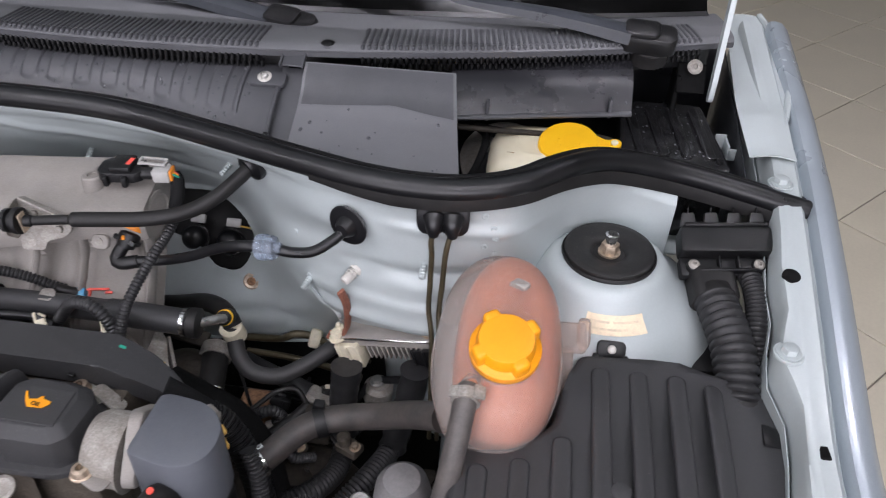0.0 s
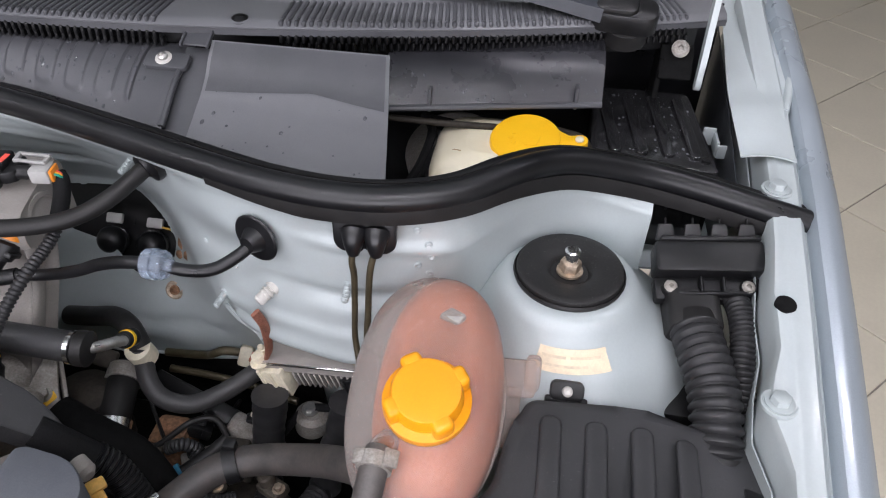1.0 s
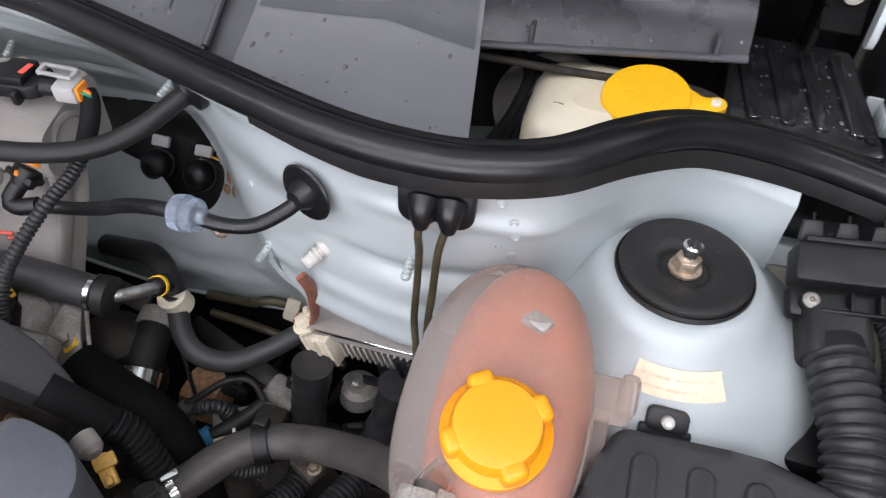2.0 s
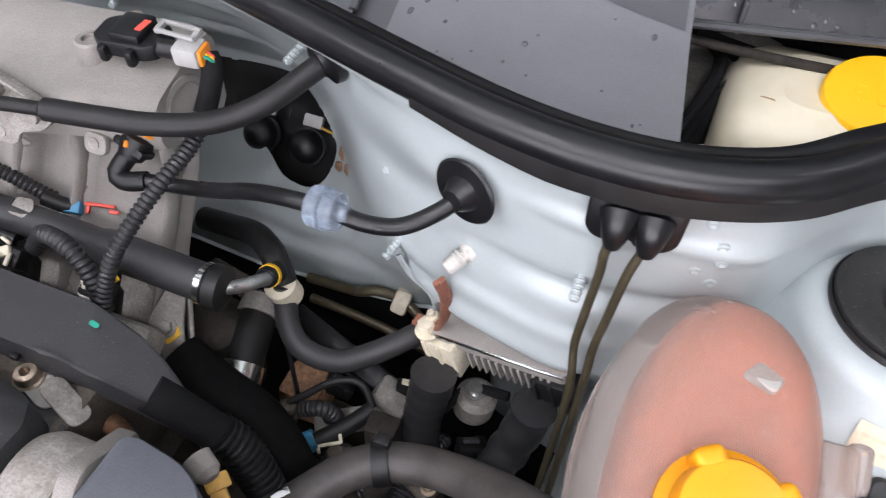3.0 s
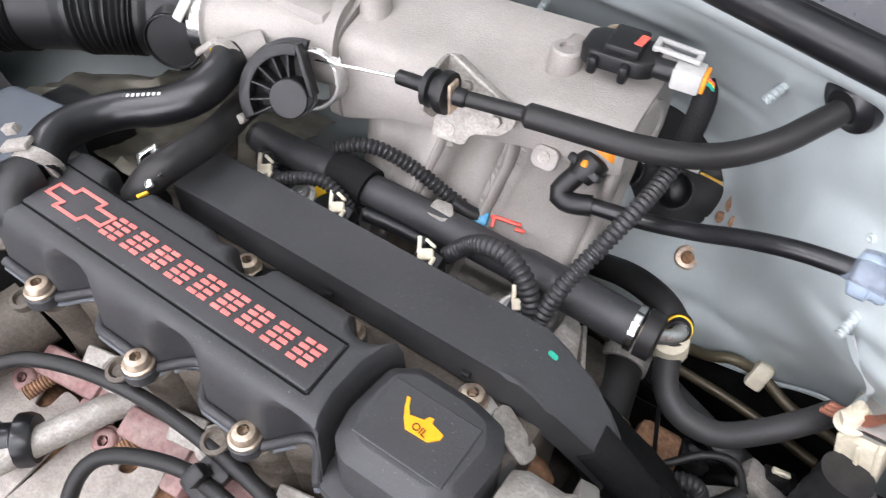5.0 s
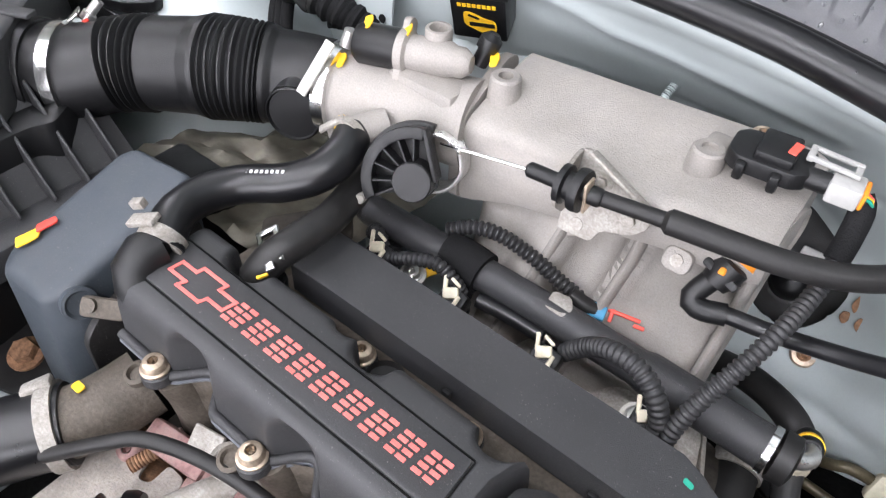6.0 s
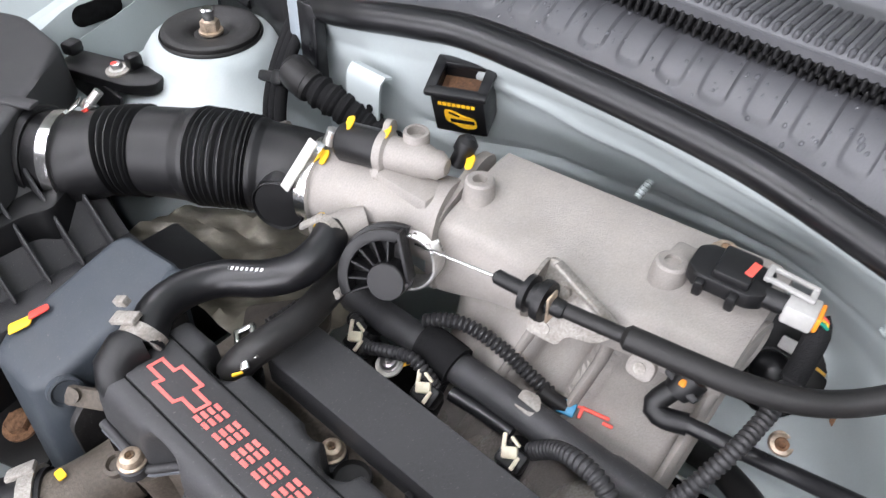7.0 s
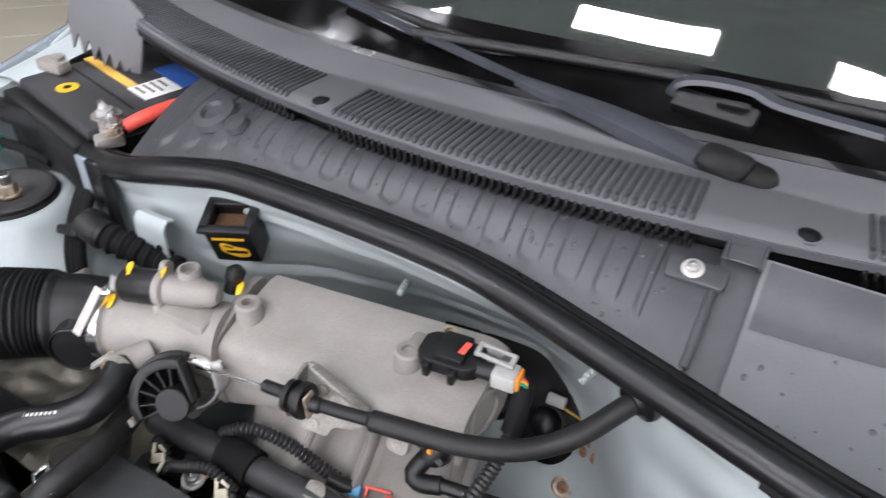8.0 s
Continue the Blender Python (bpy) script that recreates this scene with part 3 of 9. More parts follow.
def fender(side):
    """Inner wing rail with its bolts, gutter, outer wing skin and apron below; side 1 or -1."""
    def at(x, y, z):
        return (x if side > 0 else 2 * MID - x, y, z)
    ys = np.linspace(-0.35, 1.05, 57)

    def base(y):
        return ip(y, [-0.35, 0.2, 0.417, 0.5, 0.59, 0.71, 0.82, 1.05], [0.90, 0.935, 0.955, 0.975, 0.996, 1.022, 1.04, 1.075])

    def dx(y):
        return ip(y, [-0.35, 0.2, 0.45, 0.59, 0.72, 0.85, 1.05], [-0.06, -0.028, -0.012, -0.002, 0.006, 0.012, 0.016])
    inner_wave = lambda y: 0.012 * math.exp(-((y - 0.503) / 0.03) ** 2) - 0.006 * math.exp(-((y - 0.44) / 0.04) ** 2) + 0.004 * math.exp(-((y - 0.60) / 0.03) ** 2)
    rail = [(0.272, -0.05), (0.272, -0.004), (0.2745, 0.0), (0.278, 0.0), (0.280, 0.001), (0.284, 0.001), (0.287, 0.0), (0.2965, 0.0), (0.3, -0.004), (0.302, -0.012), (0.3065, -0.013)]
    skin = [(0.307, -0.014), (0.3085, -0.002), (0.311, 0.0015), (0.316, 0.002), (0.325, 0.0), (0.335, -0.009), (0.343, -0.03), (0.352, -0.075), (0.365, -0.17), (0.374, -0.32), (0.378, -0.5)]

    def strip_of(prof, wave):
        def fn(u, v):
            k = round(v * (len(prof) - 1))
            y = ys[round(u * 56)]
            x, z = prof[k]
            w = inner_wave(y) if wave and k < 3 else 0.0
            return at(x + dx(y) - w - 0.010, y, base(y) + z)
        sh = sheet(56, len(prof) - 1, fn, 0.0012)
        return sh if side > 0 else (sh[0], [tuple(reversed(f)) for f in sh[1]])
    part("wing_rail", strip_of(rail, True), PAINT, car)
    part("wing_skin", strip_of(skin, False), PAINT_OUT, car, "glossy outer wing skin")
    apron = sheet(40, 12, lambda u, v: at(0.252 + dx(-0.35 + 1.4 * u) - inner_wave(-0.35 + 1.4 * u) + 0.004 - 0.012 * v, -0.35 + 1.4 * u, base(-0.35 + 1.4 * u) - 0.03 - 0.5 * v), 0.0012)
    part("apron", apron if side > 0 else (apron[0], [tuple(reversed(f)) for f in apron[1]]), PAINT, car)
    bolt = mesh_of("wing_bolt", hexbolt(0.0075, 0.006, 1.45), PAINT)
    for y in (0.503, 0.714, 0.30):
        o = at(0.269 + dx(y) - (0.010 if y > 0.4 and y < 0.6 else 0.0), y, base(y) + 0.0008)
        put("wing_bolt", bolt, Matrix.Translation(o), car)
        part("washer_dimple", lathe([(0.0135, -0.002), (0.0135, 0.0006), (0.0125, 0.0011), (0.0115, 0.0006), (0, 0.0006)], o), PAINT, car)
    o = at(0.268 + dx(0.589), 0.589, base(0.589))
    part("rail_hole", T(basis((o[0], o[1], o[2]), (0, -0.215, 1)), lathe([(0.0085, -0.001), (0.0085, 0.0022), (0.0, 0.0022)], seg=20)), DEEP, car, "dark round hole in the rail")
    o = at(0.279 + dx(0.417), 0.42, base(0.42))
    part("rail_slot", box2((o[0] - 0.0045, o[1] - 0.014, o[2] - 0.001), (o[0] + 0.0045, o[1] + 0.014, o[2] + 0.0015), 0.0008, 1), DEEP, car, "dark square slot in the rail")
    # Dark sheet over the inner wing: the plenum's shade is put into its colour.
    shade_sheet = sheet(20, 6, lambda u, v: at(0.249 + 0.010 * u, 0.722 + 0.33 * u, 0.89 + (base(0.722 + 0.33 * u) - 0.912) * v), 0.0015)
    part("plenum_side", shade_sheet if side > 0 else (shade_sheet[0], [tuple(reversed(f)) for f in shade_sheet[1]]), SHADED_PAINT, car, "inner side of the plenum, darkened for its shade")
    # rear corner plate with its bright folded edge
    def plate_at(u, v):
        y = 0.748 + 0.352 * u
        a, b = ip(y, [0.748, 0.86, 0.97, 1.1], [0.246, 0.247, 0.256, 0.268]), ip(y, [0.748, 0.80, 0.84, 0.885, 1.02, 1.1], [0.296, 0.298, 0.303, 0.313, 0.321, 0.318])
        return at(a + (b - a) * v, y, 1.032 + 0.030 * u + 0.004 * math.sin(math.pi * v))
    pl = sheet(24, 10, plate_at, 0.0015)
    part("corner_plate", pl if side > 0 else (pl[0], [tuple(reversed(f)) for f in pl[1]]), PAINT, car)
    part("folded_edge", tube([at(0.301, 0.835, 1.038), at(0.308, 0.862, 1.044), at(0.316, 0.90, 1.049), at(0.321, 0.98, 1.058), at(0.319, 1.06, 1.064), at(0.314, 1.10, 1.066)], 0.0045, 10), PAINT, car)


fender(1)
fender(-1)
part("wing_slot", T(basis((-1.0893, 0.583, 0.9755), (1, 0, 0), (0, 1, 0)), prism(rounded(0.056, 0.023, 0.0112, 6), 0.002, 0.0005)), DEEP, car, "dark oblong slot in the inner wing")


def strut_tower(side):
    cx = 0.096 if side > 0 else -0.935
    cy = 0.617
    prof = [(0.17, 0.58), (0.163, 0.75), (0.148, 0.86), (0.128, 0.905), (0.105, 0.931), (0.085, 0.945), (0.072, 0.955), (0.064, 0.968), (0.058, 0.976), (0.050, 0.979), (0.0, 0.979)]
    if side < 0:
        prof = [(0.135, 0.58), (0.133, 0.86), (0.122, 0.91)] + [(r, h + 0.014) for r, h in prof[4:]]
    part("strut_tower", T(Matrix.Translation((cx, cy, 0)), lathe(prof, seg=56)), PAINT, car, "domed suspension strut tower in satin paint")
    mount = thing("strut_mount", (cx, cy, 0.979), "round black dished strut mount plate with a steel nut", "strut mount", "strut mounts")
    z = 0.981 if side > 0 else 0.994
    part("plate", T(Matrix.Translation((cx, cy, z)), lathe([(0.0455, 0), (0.0465, 0.003), (0.0458, 0.006), (0.043, 0.0075), (0.038, 0.0068), (0.030, 0.0058), (0.021, 0.0045), (0.017, 0.001), (0.016, -0.0005), (0, -0.0005)], seg=48)), MATTBLACK, mount)
    part("rim_bead", T(Matrix.Translation((cx, cy, z)), lathe([(0.0475, -0.002), (0.0485, 0.001), (0.0475, 0.0032), (0.0455, 0.001), (0.045, -0.002)], seg=48)), RUBBER, mount)
    part("nut", T(Matrix.Translation((cx, cy, z + 0.001)), hexbolt(0.0092, 0.010, 1.25)), TAN_STEEL, mount, "worn steel hexagon nut")
    part("stud", T(Matrix.Translation((cx, cy, z + 0.005)), lathe([(0.0055, 0), (0.0055, 0.014), (0.0068, 0.0145), (0.0068, 0.019), (0.005, 0.0205), (0, 0.0205)], seg=16)), CHROME, mount)


strut_tower(1)
strut_tower(-1)

# sticker and holes on the tower
def on_tower(u, v):
    a, r = radians(-106 + 44 * u), 0.0850 - 0.0150 * v
    z = ip(r, [0.064, 0.072, 0.085, 0.105], [0.968, 0.955, 0.945, 0.931])
    return 0.096 + (r + 0.0006) * math.cos(a), 0.617 + (r + 0.0006) * math.sin(a), z + 0.0012


sticker = thing("sticker", on_tower(0.5, 0.5), "cream paper part-number sticker on the strut tower", "sticker")
part("paper", sheet(12, 6, on_tower, 0.0004), PAPER, sticker)
for u0, u1, v0 in ((0.06, 0.40, 0.62), (0.46, 0.90, 0.62), (0.06, 0.70, 0.24)):
    part("print_bar", sheet(8, 2, lambda u, v: tuple(Vector(on_tower(u0 + (u1 - u0) * u, v0 + 0.12 * v)) + Vector((0, -0.0004, 0.0006)))), TAN_PRINT, sticker)
for dx_, dy_, w_ in ((-0.004, 0.0045, 0.044), (0.002, -0.001, 0.048), (0.0, -0.0055, 0.046)):
    part("print_bar", T(basis((0.110, 0.549, 0.9505), (0.05, -0.62, 0.80), (1, 0.03, -0.08)) @ Matrix.Translation((dx_, dy_, 0.0004)), rbox((w_, 0.0007, 0.0003), 0)), GOLD, sticker)
for hx, hy, hz in ((0.066, 0.551, 0.9475), (0.052, 0.563, 0.946)):
    part("tower_hole", lathe([(0.0024, 0), (0.0024, 0.0016), (0, 0.0016)], (hx, hy, hz), (-0.3, -0.6, 0.75), 12), DEEP, car)

# ---- the rubber seal
SEAL_SECTION = [(0.0115 * math.cos(radians(a)), 0.0115 * math.sin(radians(a))) for a in range(235, 20, -18)] + \
    [(0.0125, 0.0035), (0.0165, 0.005), (0.0205, 0.0045), (0.021, -0.004), (0.019, -0.012), (0.004, -0.0125), (-0.003, -0.0120)]
seal = thing("bonnet_seal", (MID, 0.65, 1.05), "long black rubber bonnet seal along the bulkhead's top edge", "rubber seal")
part("bulb", sweep(SEAL_LINE, SEAL_SECTION, 0.007), SEAL, seal)
lip = sweep([p for p in SEAL_LINE if p[0] > -0.21], [(-0.0100, -0.007), (-0.0112, -0.015), (-0.0104, -0.0215), (-0.0086, -0.0225), (-0.0070, -0.016), (-0.004, -0.011)], 0.007)
lip = [(x, y, z + ip(x, [-0.21, -0.12, 0.03, 0.07], [0.012, 0.004, 0.004, 0.0])) for x, y, z in lip[0]], lip[1]
part("lower_lip", lip, RUBBER, seal)
part("seam_rib", sweep([(x, y + 0.0135, z + 0.0052) for x, y, z in SEAL_LINE], [(-0.0012, -0.001), (-0.0008, 0.0014), (0.0008, 0.0014), (0.0012, -0.001)], 0.01), RUBBER, seal)

# ---- scuttle: plenum trough, plastic cowl panels, grille
def plenum_front(x):
    return max(seal_y(x) + 0.02, wall_y(x, 0.915) + 0.014, wall_y(x, 0.89) + 0.014)


part("plenum_floor", sheet(60, 4, lambda u, v: (0.25 - 1.33 * u, plenum_front(0.25 - 1.33 * u) + (1.03 - plenum_front(0.25 - 1.33 * u)) * v, 0.915 - 0.02 * v), 0.002), PAINT, car)
# Back wall coloured black in place of the unlit void behind the flap.
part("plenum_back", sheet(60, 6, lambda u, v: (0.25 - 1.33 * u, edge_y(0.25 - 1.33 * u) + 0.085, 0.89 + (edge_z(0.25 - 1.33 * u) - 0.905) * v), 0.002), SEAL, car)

cowl = thing("cowl_cover", (MID, 0.76, 1.10), "grey plastic windscreen cowl cover with grille slots, wet with drops", "cowl cover")


def cowl_depth(x):
    return 0.158 - 0.030 * abs(x - MID) / 0.6


def cowl_at(x, d):
    """The cowl's top at a distance behind its front edge."""
    v = d / cowl_depth(x)
    return x, edge_y(x) + d, edge_z(x) + ip(v, [0, 0.03, 0.10, 0.35, 0.7, 1], [0, 0.0032, 0.0040, 0.0022, -0.0050, -0.0125])


def cowl_top(u, v):
    x = 0.235 - 1.302 * u
    return cowl_at(x, cowl_depth(x) * v)


part("top_panel", sheet(90, 24, lambda u, v: cowl_top(u, v), 0.0025), COWL, cowl)
part("front_lip", sweep([(x, edge_y(x) + 0.001, edge_z(x) - 0.001) for x in np.linspace(0.235, -1.067, 30)], [(-0.0022, -0.004), (-0.0022, 0.0015), (0.0, 0.003), (0.003, 0.0015), (0.003, -0.004)], 0.012), COWL_DARK, cowl)
slat = mesh_of("slat", J(rbox((0.0040, 0.046, 0.0034), 0.0014, 2, Matrix.Translation((0, 0.030, 0.0010))), rbox((0.0040, 0.009, 0.0060), 0.0014, 1, Matrix.Translation((0, 0.0035, -0.0005)))), COWL_DARK)
tooth = rbox((0.0034, 0.008, 0.0080), 0.0012, 1)
teeth = []
for x0, x1, n in ((-0.287, -0.590, 47), (0.195, -0.184, 58), (-0.640, -1.000, 57)):
    # Black sheet laid on the cowl; it paints the shade between the bars.
    part("slat_gap_shade", sheet(30, 3, lambda u, v: tuple(Vector(cowl_at(x0 + (x1 - x0) * u, 0.004 + 0.048 * v)) + Vector((0, 0, 0.0007)))), BLACK, cowl, "black sheet for the shade between the grille bars")
    for k in range(n):
        x = x0 + (x1 - x0) * (k + 0.5) / n
        slope = math.atan(0.88 * (x + 0.43))
        a, b = cowl_at(x, 0.006), cowl_at(x, 0.050)
        put("slat", slat, pose(x, edge_y(x) + 0.0015, edge_z(x) + 0.0056, math.degrees(math.atan2(b[2] - a[2], 0.044)), 0, math.degrees(slope) * 0.35), cowl)
        for row in (0, 1):
            teeth.append(T(Matrix.Translation((x + row * 0.0030, edge_y(x) + 0.001 + 0.005 * row, edge_z(x) - 0.0075 - 0.0085 * row)), tooth))
tagged(part("grille_teeth", J(*teeth), BLACK, cowl, "rows of small dark grille teeth"), kind="stuff")
part("under_lip", sheet(80, 2, lambda u, v: (0.21 - 1.25 * u, edge_y(0.21 - 1.25 * u) + 0.0165, edge_z(0.21 - 1.25 * u) - 0.003 - 0.03 * v), 0.001), BLACK, cowl)
for x, dz in ((-0.219, 0), (-0.608, 0)):
    part("clip_screw", lathe([(0.008, 0), (0.008, 0.002), (0.006, 0.003), (0.004, 0.0042), (0, 0.0045)], (x, edge_y(x) + 0.012, edge_z(x) + 0.004)), BLACK, cowl)
    part("clip_boss", lathe([(0.012, -0.006), (0.0115, -0.002), (0.010, 0.0004), (0, 0.0004)], (x, edge_y(x) + 0.012, edge_z(x) + 0.004)), COWL_DARK, cowl)


def panel_a(u, v):
    x = -0.795 + 0.532 * u
    y0, z0 = seal_y(x) + 0.017, seal_z(x) - 0.004
    y1, z1 = edge_y(x) + 0.013, edge_z(x) - 0.0215
    left = max(0.0, (-0.70 - x) / 0.1)
    # raised pads, round at their lower ends, with a step on one side
    q = ((u - 0.045) * 17.2) % 1.0
    w = np.clip(q / 0.10, 0, 1) * np.clip((0.66 - q) / 0.05, 0, 1)
    low = 0.20 + 0.10 * (1 - math.sqrt(max(0.0, 1 - min(1.0, ((q - 0.34) / 0.34) ** 2))))
    h = 0.0021 * w * float(np.clip((v - low) / 0.05, 0, 1) * np.clip((0.97 - v) / 0.03, 0, 1)) * (1.0 if 0.03 < u < 0.93 else 0.0)
    return x, y0 + (y1 - y0) * v + 0.03 * left * (v - 0.5) - 0.4 * h, z0 + (z1 - z0) * v + 0.009 * math.sin(math.pi * v) + 0.9 * h


pan = thing("scuttle_panel", (-0.53, 0.68, 1.09), "dark grey ribbed plastic scuttle panel wet with drops", "scuttle panel")
part("panel", sheet(520, 44, panel_a, 0.002), COWL_DARK, pan)


def on(fn, u, v):
    """Place and tilt of a surface."""
    p = Vector(fn(u, v))
    a, b = Vector(fn(min(u + 0.01, 1), v)) - Vector(fn(max(u - 0.01, 0), v)), Vector(fn(u, min(v + 0.05, 1))) - Vector(fn(u, max(v - 0.05, 0)))
    return p, a.cross(b).normalized(), a


def panel_b(u, v):
    x = -0.238 + (0.180 - 0.020 * v) * u
    y0, z0 = seal_y(x) + 0.014, seal_z(x) - 0.006
    y1, z1 = 0.712, 1.121
    w = ip(v, [0, 0.55, 0.72, 0.85, 1.0], [0, 0.42, 0.60, 0.82, 1.0])
    return x, y0 + (y1 - y0) * v, z0 + (z1 - z0) * w


plate_b = thing("filter_cover", (-0.15, 0.65, 1.09), "smooth grey plastic cabin filter cover beside the seal", "filter cover")
part("plate", sheet(30, 24, panel_b, 0.002), COWL, plate_b)
# Upper part of the cover in the darker cowl colour.
part("dark_band", sheet(24, 6, lambda u, v: tuple(Vector(panel_b(0.02 + 0.96 * u, ip(u, [0, 0.25, 0.6, 1], [0.60, 0.64, 0.70, 0.62]) * (1 - v) + 0.985 * v)) + Vector((0, -0.0003, 0.0006)))), COWL_DARK, plate_b, "darker upper band")
part("bridge", sheet(6, 10, lambda u, v: (-0.2645 + 0.028 * u, seal_y(-0.25) + 0.02 + (0.715 - seal_y(-0.25) - 0.02) * v, seal_z(-0.25) - 0.012 + 0.053 * v), 0.002), COWL_DARK, plate_b)
part("edge_bead", tube([panel_a(1, 0.1), panel_a(1, 0.5), panel_a(1, 0.85)], 0.003, 8), COWL_DARK, pan)
part("latch", T(basis((-0.251, 0.713, 1.1225), (0, -0.35, 0.9)), J(rbox((0.026, 0.0025, 0.004), 0.001, 2, pose(0, 0.012, 0.001)), rbox((0.0025, 0.026, 0.004), 0.001, 2, pose(0.012, 0, 0.001)), rbox((0.0025, 0.026, 0.004), 0.001, 2, pose(-0.012, 0, 0.001)), rbox((0.022, 0.022, 0.002), 0.0008, 1))), COWL_DARK, plate_b)
part("tab", T(basis((-0.276, 0.697, 1.1035), (0, -0.4, 0.9)), prism(rounded(0.040, 0.018, 0.004), 0.004, 0.001)), COWL_DARK, pan)
scr = thing("fixing_screw", (-0.279, 0.697, 1.107), "white washered screw in the scuttle panel's tab", "screw")
part("washer", lathe([(0.0075, 0), (0.0075, 0.0015), (0.006, 0.0022), (0, 0.0022)], (-0.279, 0.697, 1.1065), (0, -0.4, 0.9)), WHITEP, scr)
part("head", lathe([(0.0045, 0.001), (0.0042, 0.005), (0.0025, 0.0058), (0.0022, 0.0035), (0, 0.0035)], (-0.279, 0.697, 1.1065), (0, -0.4, 0.9)), STEEL, scr)
part("red_tab", T(basis((-0.266, 0.697, 1.1065), (0, -0.4, 0.9)), rbox((0.006, 0.008, 0.002), 0.0005)), REDP, scr)

# flap over the plenum, with its cable


def flap(u, v):
    x = -0.088 + 0.200 * u
    c = 0.006 * math.sin(math.pi * v)
    return x, 0.754 + 0.056 * u - 0.044 * v, 1.1020 - 0.006 * u - 0.030 * v + c


fl = thing("plenum_flap", (0.01, 0.76, 1.05), "dark grey plastic plenum flap covered in water drops", "plastic flap")
part("face", sheet(24, 12, flap, 0.002), WETPANEL, fl)
part("top", sheet(24, 3, lambda u, v: (flap(u, 0)[0], flap(u, 0)[1] + 0.03 * v, flap(u, 0)[2] + 0.004 * v), 0.002), WETPANEL, fl)
part("lower_lip", tube([Vector(flap(u, 1)) + Vector((0, -0.004, 0)) for u in (0, 0.3, 0.6, 1)], 0.003, 8), COWL_DARK, fl)
for u in (0.22, 0.88):
    p = flap(u, 0.93)
    part("stiffener", box2((p[0] - 0.0015, p[1] - 0.008, p[2] - 0.008), (p[0] + 0.0015, p[1] + 0.002, p[2] + 0.014), 0.0008, 1), COWL_DARK, fl)

# ---- windscreen, its dark lower band, wipers
def glass_y(x):
    return edge_y(x) + cowl_depth(x) - 0.004


def screen(u, v):
    x = 0.22 - 1.272 * u
    return x, glass_y(x) + 0.62 * v, edge_z(x) - 0.010 + 0.40 * v - 0.03 * (v * v)


ws = thing("windscreen", (MID, 0.82, 1.17), "curved windscreen glass with a black lower band", "windscreen")
pane = part("pane", sheet(30, 10, screen, 0.004), WINDSCREEN, ws)
pane.visible_shadow = False
part("lower_band", sheet(60, 4, lambda u, v: tuple(Vector(screen(u, 0.085 * v)) + Vector((0, -0.0028, 0.0056))), 0.001), FRIT, ws)
part("bottom_seal", sweep([(x, glass_y(x) - 0.004, edge_z(x) - 0.011) for x in np.linspace(0.22, -1.05, 30)], [(-0.006, -0.006), (-0.006, 0.004), (0.0, 0.008), (0.006, 0.004), (0.006, -0.006)], 0.012), SEAL, ws)
dash = solo("dashboard", sheet(30, 8, lambda u, v: (0.20 - 1.23 * u, glass_y(0.2 - 1.23 * u) + 0.05 + 0.55 * v, 1.098 + 0.03 * math.sin(3 * v) - 0.03 * v), 0.02), COVER, "dark grey dashboard top seen through the windscreen", "dashboard")

# ---- the open bonnet above the bay: out of view, placed to shade it
bn = thing("bonnet", (MID, 0.9, 1.12), "raised blue-grey car bonnet with a painted underside", "bonnet")
BM = basis((MID, 0.78, 1.30), (0, 0.83, 0.56), (1, 0, 0))


def bonnet_skin(u, v):
    x = -0.70 + 1.40 * u
    w = 1 - 0.10 * v * v
    return BM @ Vector((x * w, -0.97 * v, 0.03 * (1 - (2 * u - 1) ** 2) + 0.012))


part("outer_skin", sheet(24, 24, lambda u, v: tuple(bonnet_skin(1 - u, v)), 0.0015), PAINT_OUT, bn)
# Lining in pale paint, to bounce light down into the bay.
part("inner_lining", sheet(24, 24, lambda u, v: tuple(bonnet_skin(0.04 + 0.92 * u, 0.03 + 0.93 * v) - (BM.to_3x3() @ Vector((0, 0, 0.02)))), 0.004), PAINT, bn)


# ---- helpers for the engine bay's things
def warp(shape, fn):
    return [tuple(fn(*p)) for p in shape[0]], shape[1]


def band(o, axis, r, w, t=0.0015):
    """A flat hoop round a hose."""
    return lathe([(r, -w / 2), (r + t, -w / 2), (r + t, w / 2), (r, w / 2)], o, axis, 26)


def hose(name, points, r, material, label, category="hose", rings=None, seg=14, group=""):
    return solo(name, tube(points, r, seg, rings=rings), material, label, category, group)


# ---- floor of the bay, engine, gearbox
# Unseen tray, stands and front panel, added in black to darken the bay's depths.
solo("undertray", box2((-1.13, -0.25, 0.34), (0.28, 0.98, 0.36), 0.004), DEEP, "black tray added to close the bay below the engine", "undertray")
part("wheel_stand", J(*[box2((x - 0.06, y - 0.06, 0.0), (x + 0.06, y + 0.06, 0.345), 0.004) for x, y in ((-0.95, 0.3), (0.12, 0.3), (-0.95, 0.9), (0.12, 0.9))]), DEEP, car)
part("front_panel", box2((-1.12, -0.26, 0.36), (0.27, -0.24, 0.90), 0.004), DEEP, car)

